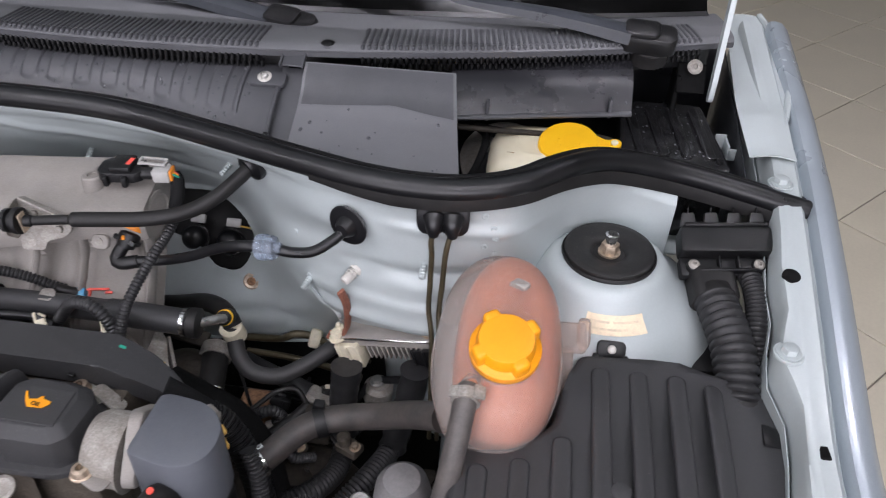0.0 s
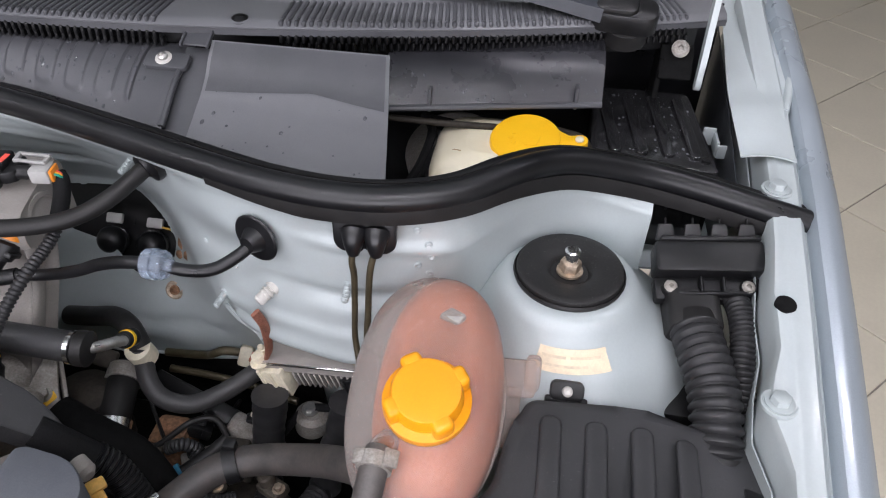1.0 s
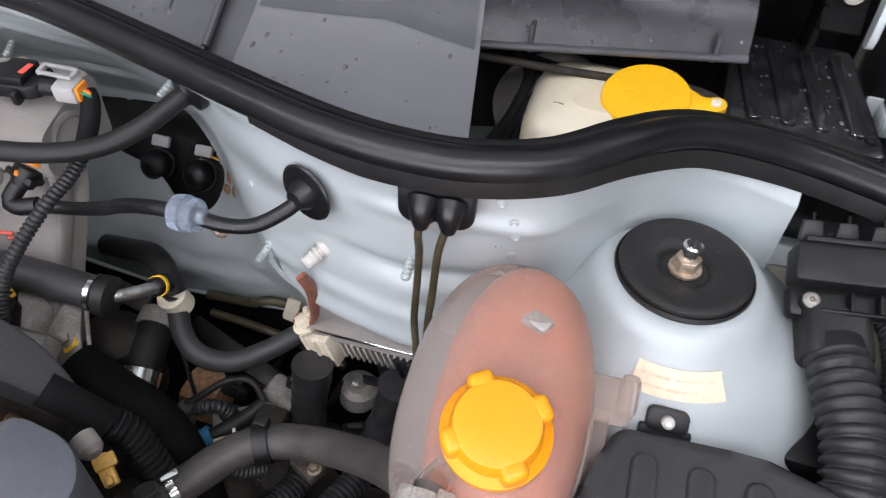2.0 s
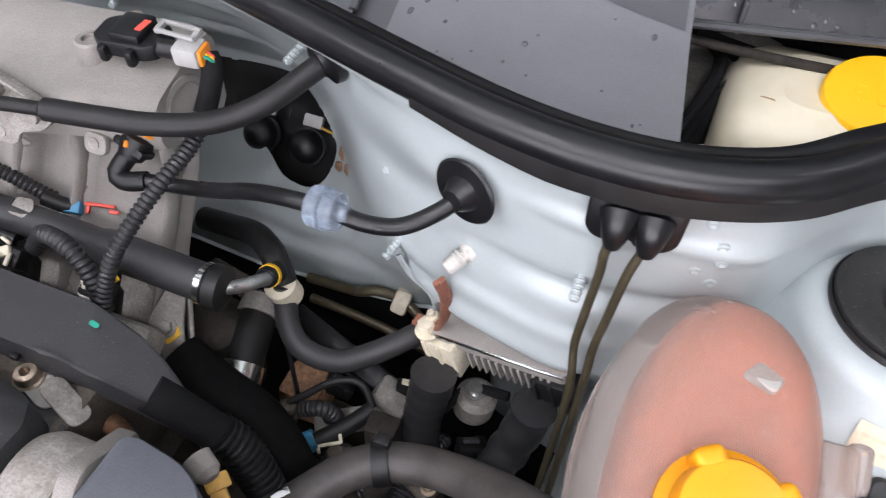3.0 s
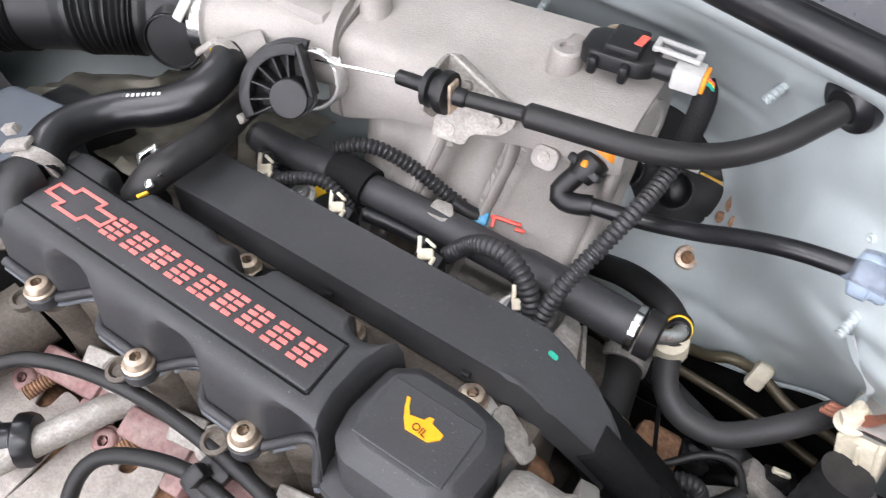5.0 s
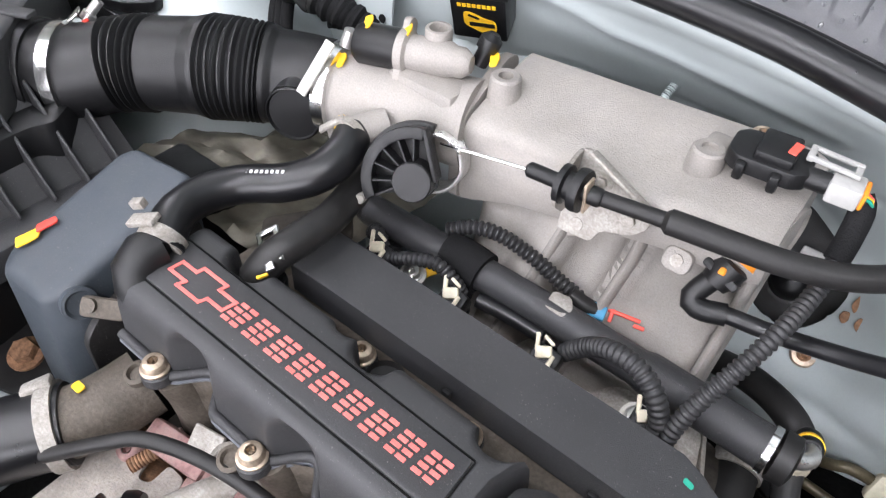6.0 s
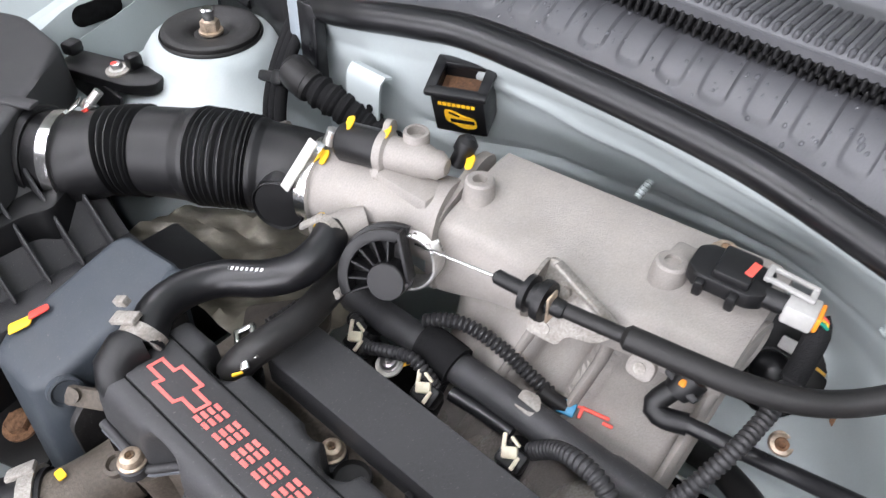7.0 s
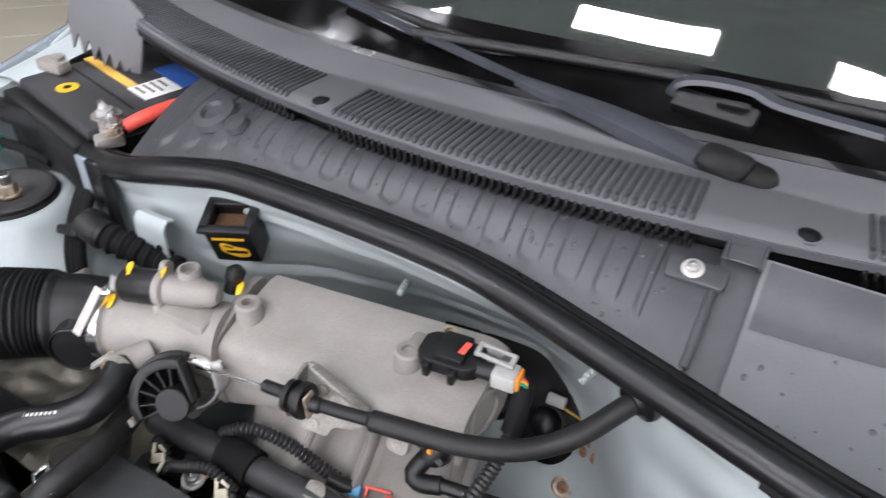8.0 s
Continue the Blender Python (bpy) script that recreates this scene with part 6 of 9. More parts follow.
for k, cmat in enumerate((GREENP, MARK, REDP)):
    part("lead", tube([tuple(mm @ Vector((0.0495, -0.007 + 0.003 * k, 0.006))), tuple(mm @ Vector((0.054, -0.006 + 0.002 * k, 0.004))), tuple(mm @ Vector((0.0565, -0.003, -0.002)))], 0.0011, 6), cmat, ms)

# ---- brake vacuum line
vl = thing("vacuum_line", (-0.3, 0.56, 0.94), "thin black vacuum line with a clear plastic coupling", "vacuum line")
VAC = [(-0.4165, 0.561, 0.9455), (-0.395, 0.5655, 0.947), (-0.365, 0.567, 0.951), (-0.33, 0.5625, 0.965), (-0.30, 0.5525, 0.985), (-0.272, 0.5455, 0.998), (-0.239, 0.543, 1.003), (-0.216, 0.545, 0.998), (-0.196, 0.553, 0.9955), (-0.178, 0.566, 1.0025), (-0.165, 0.579, 1.012)]
part("line", tube(VAC, 0.0055, 14), SEAL, vl)
part("coupling", lathe([(0.0048, -0.0160), (0.0060, -0.0104), (0.0124, -0.0080), (0.0132, -0.0032), (0.0132, 0.0008), (0.0116, 0.0016), (0.0116, 0.0048), (0.0124, 0.0064), (0.0112, 0.0096), (0.0060, 0.0112), (0.0048, 0.0160)], (-0.240, 0.5432, 1.0025), (1, -0.05, 0.1), 28), CLEARP, vl, "clear bluish plastic coupling")
part("grommet", lathe([(0.0215, 0.0), (0.0222, 0.0016), (0.0210, 0.0028), (0.0120, 0.0036), (0.0100, 0.008), (0.0070, 0.013), (0, 0.013)], (-0.1660, 0.5800, 1.0120), (-0.36, -0.92, 0.02), 32), SEAL, vl)
part("elbow", tube([(-0.4085, 0.5785, 0.964), (-0.4145, 0.571, 0.956), (-0.418, 0.563, 0.948), (-0.410, 0.561, 0.9455), (-0.395, 0.5655, 0.947)], 0.0072, 16), BLACK, vl)
part("quick_lock", J(lathe([(0.009, 0), (0.0115, 0.002), (0.0115, 0.010), (0.009, 0.018), (0, 0.018)], (-0.405, 0.584, 0.9715), (-0.3, -0.55, -0.7), 20), T(basis((-0.4085, 0.577, 0.9645), (-0.3, -0.55, -0.7)), rbox((0.026, 0.016, 0.006), 0.002))), BLACK, vl)
part("orange_lock", J(band((-0.403, 0.588, 0.976), (-0.3, -0.55, -0.7), 0.009, 0.007, 0.003), T(basis((-0.410, 0.572, 0.9715), (-0.5, -0.6, 0.6)), rbox((0.009, 0.005, 0.003), 0.001))), ORANGE, vl, "orange locking ring")


# ---- bulkhead: booster opening, studs, brake pipes, control unit
bo = thing("pedal_bracket", (-0.42, 0.78, 0.83), "black moulded bracket plate with two round caps in the bulkhead opening", "bracket")


def back_plate(u, v):
    x = -0.550 + 0.245 * u
    z = 0.775 + 0.155 * v
    return x, 0.745 + 0.62 * (z - 0.80), z


part("plate", sheet(10, 8, back_plate, 0.003), BLACK, bo)
for x, y, z in ((-0.430, 0.742, 0.842), (-0.3825, 0.745, 0.838)):
    part("round_cap", lathe([(0.0165, -0.012), (0.0168, 0.0), (0.0160, 0.006), (0.0130, 0.0115), (0.0080, 0.0150), (0.0, 0.0165)], (x, y + 0.008, z - 0.006), (0.02, -0.72, 0.66), 30), SEAL, bo, "glossy black round cap")
    part("cap_ring", band((x, y + 0.011, z - 0.009), (0.02, -0.72, 0.66), 0.0175, 0.004, 0.0015), BLACK, bo)
    part("tab", T(basis((x + 0.006, y + 0.018, z + 0.020), (0.02, -0.72, 0.66)), rbox((0.020, 0.012, 0.006), 0.002)), GREYP, bo, "pale grey tab")
for k in range(4):
    part("cast_ridge", T(basis((-0.47 + 0.03 * k, 0.790, 0.862), (0.02, -0.72, 0.66)), rbox((0.003, 0.05, 0.006), 0.001)), BLACK, bo)
part("gold_wire", tube([(-0.365, 0.757, 0.858), (-0.350, 0.750, 0.862), (-0.338, 0.742, 0.866)], 0.0013, 6), GOLD, bo)

studmesh = mesh_of("weld_stud", J(lathe([(0.0052, -0.003), (0.0052, 0.001), (0.0032, 0.0015), (0.0032, 0.017), (0.0022, 0.018), (0, 0.018)], seg=12), *[lathe([(0.0032, h), (0.0040, h + 0.0008), (0.0032, h + 0.0016)], seg=12) for h in (0.004, 0.0075, 0.011, 0.0145)]), PAINT)
for x, z, d in ((-0.224, 0.909, (-0.25, -0.9, -0.25)), (-0.089, 0.976, (0.0, -0.9, -0.35)), (-0.324, 1.010, (-0.4, -0.7, -0.5)), (-0.516, 0.987, (-0.1, -0.75, -0.55)), (-0.20, 0.956, (0, -1, 0))):
    p = (x, wall_y(x, z) + 0.002, z)
    put("weld_stud", studmesh, basis(p, d) if z != 0.956 else basis(p, d) @ Matrix.Scale(0.3, 4), car, "painted threaded stud")
zs_ = thing("blanking_plug", (-0.173, 0.586, 0.93), "zinc-plated threaded earth plug on the bulkhead", "bolt")
part("plug", lathe([(0.0075, -0.003), (0.0075, 0.0015), (0.005, 0.002), (0.005, 0.004), (0.0066, 0.0045), (0.0066, 0.0062), (0.0052, 0.0066), (0.0062, 0.008), (0.0062, 0.0095), (0.0056, 0.010), (0.0056, 0.016), (0.0040, 0.018), (0, 0.018)], (-0.1655, wall_y(-0.166, 0.944) + 0.001, 0.944), (-0.55, -0.78, -0.35), 22), WHITEP, zs_)
rv = thing("bulkhead_rivet", (-0.344, 0.72, 0.80), "brown rusted rivet washer in the bulkhead", "rivet")
yv = wall_y(-0.344, 0.799)
part("washer", lathe([(0.0115, -0.002), (0.0115, 0.001), (0.0095, 0.002), (0.006, 0.001), (0, 0.001)], (-0.344, yv, 0.799), (0.05, -0.85, 0.5), 24), TAN_STEEL, rv)
part("head", lathe([(0.0062, 0), (0.0055, 0.0035), (0.003, 0.0045), (0.0025, 0.002), (0, 0.002)], (-0.344, yv, 0.799), (0.05, -0.85, 0.5), 16), RUST, rv)
for k, (x, z, w) in enumerate(((-0.330, 0.862, 0.010), (-0.322, 0.850, 0.007), (-0.334, 0.846, 0.006))):
    part("rust_chip", T(basis((x, wall_y(x, z) - 0.0006, z), (0.1, -0.95, 0.25), (0.3, 0, 1)), prism(soften([(-w, -0.003), (-w * 0.2, -0.0045), (w, -0.001), (w * 0.6, 0.004), (-w * 0.5, 0.003)], 0.002, 3), 0.0012, 0.0004)), RUST, car, "rusty chip in the paint")

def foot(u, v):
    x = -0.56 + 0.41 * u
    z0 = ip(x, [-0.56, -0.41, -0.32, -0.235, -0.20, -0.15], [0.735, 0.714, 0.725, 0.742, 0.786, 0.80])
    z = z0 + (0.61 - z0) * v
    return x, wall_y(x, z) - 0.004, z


# Black sheet over the wall's foot, standing in for the unlit void there.
part("void_sheet", sheet(50, 12, foot, 0.002), DEEP, car, "black sheet standing in for the dark void at the bulkhead's foot")
part("foot_edge", tube([foot(u, 0.0) for u in np.linspace(0, 1, 24)], 0.0022, 8), PAINT, car)


weld = mesh_of("weld_mark", lathe([(0.0036, -0.001), (0.0034, 0.0004), (0.0022, 0.0010), (0.0010, 0.0002), (0, 0.0002)], seg=14), PAINT)
for x, z in ((-0.031, 1.037), (-0.0215, 1.023), (-0.019, 1.012), (-0.030, 1.0015), (-0.020, 0.994), (0.045, 1.002), (0.058, 0.997), (-0.24, 0.96)):
    n_ = Vector((wall_y(x + 0.008, z) - wall_y(x - 0.008, z), -0.016, 0))
    put("weld_mark", weld, basis((x, wall_y(x, z), z), n_), car)

pg = thing("pipe_grommet", (-0.083, 0.57, 1.035), "black twin rubber grommet for two brake pipes", "grommet")
mg = basis((-0.0700, 0.5685, 1.0390), (0.05, -1, 0.08), (1, 0, 0)) @ Matrix.Diagonal((0.78, 1.0, 0.9, 1))
part("plate", T(mg, prism(soften([(-0.033, 0.016), (0.033, 0.016), (0.032, -0.010), (0.024, -0.0165), (0.004, -0.0165), (0.0, -0.012), (-0.004, -0.0165), (-0.024, -0.0165), (-0.032, -0.010)], 0.006, 3), 0.005, 0.002)), SEAL, pg)
for u in (-0.0105, 0.0125):
    part("nozzle", tube([tuple(mg @ Vector((u, 0.003, 0.003))), tuple(mg @ Vector((u, -0.003, 0.010))), tuple(mg @ Vector((u, -0.014, 0.010)))], lambda s: 0.011 - 0.006 * s, 18), SEAL, pg)
hose("brake_pipe", [(-0.0785, 0.560, 1.030), (-0.0800, 0.5595, 1.015), (-0.0795, 0.5615, 0.9985), (-0.0806, 0.561, 0.965), (-0.0814, 0.558, 0.931), (-0.0775, 0.551, 0.905), (-0.076, 0.546, 0.87), (-0.077, 0.544, 0.74)], 0.0028, PIPE, "olive brown metal brake pipe", "brake pipe", seg=12, group="brake pipes")
hose("brake_pipe", [(-0.0605, 0.560, 1.030), (-0.0645, 0.557, 1.012), (-0.0665, 0.556, 0.99), (-0.0680, 0.556, 0.965), (-0.0700, 0.554, 0.935), (-0.0690, 0.548, 0.90), (-0.068, 0.543, 0.74)], 0.0028, PIPE, "olive brown metal brake pipe", "brake pipe", seg=12, group="brake pipes")
hose("fuel_pipe", [(-0.35, 0.675, 0.735), (-0.30, 0.672, 0.742), (-0.285, 0.668, 0.752), (-0.272, 0.670, 0.757), (-0.248, 0.674, 0.75), (-0.215, 0.66, 0.745), (-0.17, 0.655, 0.74)], 0.005, PIPE, "olive fuel pipe along the bulkhead foot", "fuel pipe", seg=12)
hose("fuel_pipe", [(-0.34, 0.66, 0.725), (-0.29, 0.655, 0.728), (-0.24, 0.65, 0.726), (-0.18, 0.64, 0.72)], 0.0045, PIPE, "olive fuel pipe along the bulkhead foot", "fuel pipe", seg=12)
solo("pipe_clip", T(basis((-0.248, 0.672, 0.751), (0.1, -0.8, 0.5), (1, 0, -0.2)), rbox((0.016, 0.026, 0.014), 0.004)), CREAM, "cream plastic pipe clip", "pipe clip", "pipe clips")

ecu = thing("control_unit", (-0.14, 0.585, 0.83), "finned aluminium engine control unit below the bulkhead", "control unit")
me_ = basis((-0.134, 0.603, 0.853), (-0.28, -0.05, 0.95), (0.95, -0.18, 0.28))
part("case", T(me_, prism(rounded(0.118, 0.055, 0.004), 0.012, 0.0015, Matrix.Translation((0, 0.006, -0.008)))), ALU, ecu)
part("lid", T(me_, prism(rounded(0.124, 0.062, 0.004), 0.002, 0.0006, Matrix.Translation((0, 0.008, 0.004)))), ALU, ecu, "silver lid plate with wet spots")
for k in range(12):
    part("fin", T(me_ @ Matrix.Translation((-0.022 + 0.0062 * k, -0.019, -0.017)), rbox((0.0022, 0.009, 0.020), 0.0006, 1)), ALU, ecu)
part("white_plug", T(me_ @ Matrix.Translation((-0.047, -0.016, -0.016)) @ Matrix.Scale(0.82, 4), J(rbox((0.030, 0.024, 0.038), 0.002, 2, pose(0, -0.002, -0.005)), rbox((0.006, 0.028, 0.044), 0.002, 2, pose(-0.015, -0.002, -0.006)), rbox((0.006, 0.028, 0.044), 0.002, 2, pose(0.015, -0.002, -0.006)), rbox((0.004, 0.004, 0.036), 0.001, 2, pose(0.0, -0.015, -0.005)))), CREAM, ecu, "cream connector plug")
part("black_plug", T(me_ @ Matrix.Translation((0.048, -0.014, -0.022)), J(rbox((0.032, 0.024, 0.026), 0.002), *[rbox((0.003, 0.026, 0.03), 0.001, 1, pose(-0.012 + 0.012 * k, -0.001, -0.002)) for k in range(3)])), BLACK, ecu)
for u in (-0.055, 0.056):
    part("nut", T(me_ @ Matrix.Translation((u, -0.012, 0.006)), hexbolt(0.0055, 0.006, 1.4, 0.006)), CREAM if u < 0 else TAN_STEEL, ecu)
    part("post", T(me_ @ Matrix.Translation((u, -0.012, -0.024)), lathe([(0.0045, 0), (0.0045, 0.016), (0, 0.016)], seg=14)), RUST, ecu)
part("front_rim", T(me_ @ Matrix.Translation((0, -0.0235, 0.0045)), rbox((0.122, 0.002, 0.003), 0.0007, 1)), CHROME, ecu)
hose("plug_boot", [(-0.178, 0.572, 0.815), (-0.179, 0.570, 0.80), (-0.182, 0.566, 0.775), (-0.184, 0.560, 0.745), (-0.183, 0.553, 0.72)], lambda s: 0.0172 + 0.0008 * math.cos(95 * s) + 0.0005 * math.cos(37 * s), CORR, "taped rubber boot below the cream plug", "rubber boot", seg=20)
hose("plug_boot", [(-0.096, 0.563, 0.832), (-0.098, 0.561, 0.815), (-0.104, 0.556, 0.785), (-0.112, 0.548, 0.755), (-0.12, 0.54, 0.72)], lambda s: 0.0162 + 0.0008 * math.cos(95 * s) + 0.0005 * math.cos(37 * s), CORR, "taped rubber boot below the black plug", "rubber boot", seg=20)
hose("loom_conduit", [(-0.183, 0.553, 0.722), (-0.18, 0.535, 0.705), (-0.182, 0.505, 0.705), (-0.198, 0.47, 0.715), (-0.225, 0.445, 0.72)], 0.0135, CORR, "corrugated loom conduit under the coolant hose", "conduit", rings=(0.0052, 0.0026), seg=16)
hose("loom_conduit", [(-0.12, 0.54, 0.722), (-0.127, 0.515, 0.725), (-0.14, 0.485, 0.728), (-0.16, 0.455, 0.72), (-0.185, 0.425, 0.70)], 0.0135, CORR, "corrugated loom conduit under the coolant hose", "conduit", rings=(0.0052, 0.0026), seg=16)
st = thing("earth_strap", (-0.19, 0.60, 0.84), "flat copper braid earth strap on a bent steel bracket", "earth strap")
ST = [(-0.1775, 0.578, 0.926), (-0.1742, 0.584, 0.904), (-0.1755, 0.589, 0.876), (-0.181, 0.595, 0.853), (-0.191, 0.602, 0.839), (-0.2055, 0.608, 0.831)]
part("braid", J(*[tube([(x - 0.0016 * k, y - 0.0012 * k, z - 0.0034 * k * (1 if i > 1 else 0.4)) for i, (x, y, z) in enumerate(ST)], 0.0024, 8) for k in range(3)]), BRAID, st)
part("bracket", sweep([(-0.222, 0.606, 0.901), (-0.211, 0.604, 0.886), (-0.199, 0.605, 0.874), (-0.192, 0.606, 0.860), (-0.194, 0.608, 0.834)], [(-0.0009, -0.0022), (-0.0009, 0.0022), (0.0009, 0.0022), (0.0009, -0.0022)], 0.004), PAINT, st, "pale painted bent bracket")
part("cream_nut", T(basis((-0.1915, 0.594, 0.838), (-0.28, -0.05, 0.95)), hexbolt(0.0075, 0.008)), CREAM, st)

# ---- hoses behind and below the engine
hh = thing("heater_hose", (-0.27, 0.57, 0.77), "bent black heater hose with a cream clip", "hose")
GREYHOSE = mat("grey_heater_rubber", (0.034, 0.0335, 0.034), 0.5, 0, 600, 0.15, 22, 0.25, 0.1, 0.2, (0.07, 0.065, 0.06))
part("hose_body", tube([(-0.318, 0.5925, 0.838), (-0.316, 0.588, 0.822), (-0.308, 0.575, 0.803), (-0.290, 0.566, 0.792), (-0.262, 0.570, 0.786), (-0.236, 0.588, 0.789), (-0.212, 0.610, 0.796), (-0.195, 0.63, 0.80)], 0.0098, 18), GREYHOSE, hh)
part("clip", T(basis((-0.3185, 0.592, 0.829), (-0.1, -0.3, 1)), lathe([(0.0135, -0.010), (0.0135, 0.010), (0.0115, 0.011), (0, 0.011)], seg=20)), CREAM, hh, "cream plastic clip")
part("tie", tube([(-0.3175, 0.580, 0.822), (-0.302, 0.560, 0.78), (-0.290, 0.545, 0.745)], 0.002, 6), BLACK, hh)
hose("heater_hose", [(-0.45, 0.665, 0.79), (-0.415, 0.657, 0.802), (-0.375, 0.640, 0.825), (-0.345, 0.618, 0.842), (-0.326, 0.600, 0.848), (-0.318, 0.593, 0.838)], 0.0112, RUBBER, "black heater hose behind the manifold", "hose", seg=18)
nk = thing("thermostat_hose", (-0.34, 0.55, 0.75), "short black coolant hose with stamped steel clamps", "hose")
part("hose_body", tube([(-0.347, 0.600, 0.792), (-0.342, 0.572, 0.788), (-0.335, 0.536, 0.779), (-0.330, 0.510, 0.765), (-0.33, 0.49, 0.74)], 0.0165, 20), RUBBER, nk)
part("upper_clamp", band((-0.345, 0.590, 0.791), (0.1, -0.95, -0.2), 0.0172, 0.016, 0.002), ALU_DIRTY, nk)
part("lower_clamp", J(band((-0.3345, 0.534, 0.7785), (0.15, -0.9, -0.35), 0.0168, 0.014, 0.002), band((-0.3335, 0.526, 0.7755), (0.15, -0.9, -0.35), 0.0168, 0.003, 0.0015)), CHROME, nk, "bright stamped steel clamp")
part("housing", T(Matrix.Translation((-0.375, 0.56, 0.765)), lathe([(0.035, -0.05), (0.037, 0.0), (0.03, 0.03), (0.018, 0.036), (0, 0.036)], seg=24)), CASTIRON, nk)
part("heat_tag", T(basis((-0.378, 0.600, 0.806), (0.1, -0.5, 0.85), (1, -0.2, 0)), rbox((0.045, 0.02, 0.008), 0.003)), CASTIRON, nk)
le = thing("lifting_eye", (-0.374, 0.523, 0.82), "bent pale steel lifting bracket with an orange smear", "bracket")
LEM = basis((-0.374, 0.523, 0.842), (0.25, -0.45, 0.86), (0.5, 0.85, 0.3))
part("plate", T(LEM, J(prism(soften([(0.024, 0.029), (0.022, 0.013), (0.004, -0.008), (-0.012, -0.035), (-0.022, -0.020), (-0.014, 0.013)], 0.004, 3), 0.004, 0.001), rbox((0.004, 0.050, 0.012), 0.0015, 2, pose(0.010, -0.006, -0.004, 0, 20, -34)))), ALU_DIRTY, le)
part("stud", T(LEM @ Matrix.Translation((-0.006, 0.0, 0.004)), hexbolt(0.0058, 0.006)), ALU_DIRTY, le)
part("orange_smear", T(LEM @ Matrix.Translation((-0.006, -0.007, 0.0042)), prism(soften([(-0.007, -0.004), (0.006, -0.005), (0.008, 0.003), (-0.005, 0.004)], 0.002, 3), 0.001, 0.0003)), MARK, le, "orange paint smear")
solo("rusty_housing", box2((-0.315, 0.545, 0.70), (-0.275, 0.585, 0.745), 0.008), RUST, "small rusty brown sensor housing", "housing")
solo("guide_rail", T(basis((-0.265, 0.60, 0.745), (0.1, -0.4, 0.9), (0.95, -0.25, -0.2)), rbox((0.14, 0.02, 0.012), 0.003)), BLACK, "dark plastic guide rail under the heater hose", "guide rail")
sc = thing("speed_sensor", (-0.25, 0.53, 0.72), "black sensor lead with a blue seal and cream clip", "sensor")
part("lead", tube([(-0.225, 0.555, 0.755), (-0.238, 0.538, 0.75), (-0.25, 0.525, 0.747), (-0.262, 0.513, 0.744)], 0.0075, 14), RUBBER, sc)
part("blue_seal", T(basis((-0.260, 0.517, 0.746), (-0.6, -0.6, -0.2)), lathe([(0.0095, 0), (0.0095, 0.010), (0.006, 0.012), (0, 0.012)], seg=18)), BLUEP, sc, "blue seal")
part("clip", T(basis((-0.247, 0.516, 0.748), (0.2, -0.5, 0.8), (0.8, 0.5, 0)), J(rbox((0.020, 0.003, 0.003), 0.001), rbox((0.003, 0.008, 0.003), 0.001, 2, pose(0.01, 0.003, 0)), rbox((0.003, 0.007, 0.003), 0.001, 2, pose(-0.009, -0.003, 0)))), CREAM, sc)
hose("sensor_wire", [(-0.34, 0.515, 0.745), (-0.31, 0.525, 0.748), (-0.285, 0.54, 0.76), (-0.262, 0.558, 0.772), (-0.24, 0.565, 0.772), (-0.225, 0.556, 0.757)], 0.0032, RUBBER, "thin black sensor wire", "wire", seg=10)
hose("small_conduit", [(-0.262, 0.545, 0.735), (-0.252, 0.54, 0.75), (-0.262, 0.535, 0.765), (-0.28, 0.53, 0.76)], 0.007, CORR, "small corrugated wire sleeve", "conduit", rings=(0.004, 0.0015))
solo("relay_block", box2((-0.222, 0.528, 0.72), (-0.195, 0.55, 0.77), 0.004), CASTIRON, "dark dusty switch block", "switch block")
th = thing("coolant_hose", (-0.15, 0.48, 0.80), "thick grey-black coolant hose leading to the expansion tank", "hose")
part("hose_body", tube([(-0.245, 0.430, 0.800), (-0.228, 0.450, 0.806), (-0.208, 0.474, 0.812), (-0.186, 0.490, 0.815), (-0.155, 0.4965, 0.820), (-0.120, 0.492, 0.834), (-0.090, 0.480, 0.856), (-0.065, 0.466, 0.876), (-0.052, 0.458, 0.885)], 0.0143, 22), mat("grey_hose_rubber", (0.038, 0.035, 0.034), 0.5, 0, 500, 0.15, 22, 0.3, 0.1, 0.3, (0.16, 0.13, 0.11)), th)
part("retainer", J(band((-0.186, 0.490, 0.815), (0.9, 0.4, 0.1), 0.0156, 0.012, 0.002), T(basis((-0.188, 0.497, 0.8325), (0, 0, 1)), rbox((0.012, 0.010, 0.010), 0.002))), BLACK, th)
part("end_clamp", J(band((-0.238, 0.4385, 0.803), (0.6, 0.75, 0.1), 0.0158, 0.006, 0.002), T(basis((-0.2385, 0.4395, 0.821), (0, 0, 1), (0.6, 0.75, 0)), rbox((0.014, 0.006, 0.008), 0.001))), CHROME, th)

# ---- small wires, sleeves and fittings in the dark below the hoses
random.seed(77)
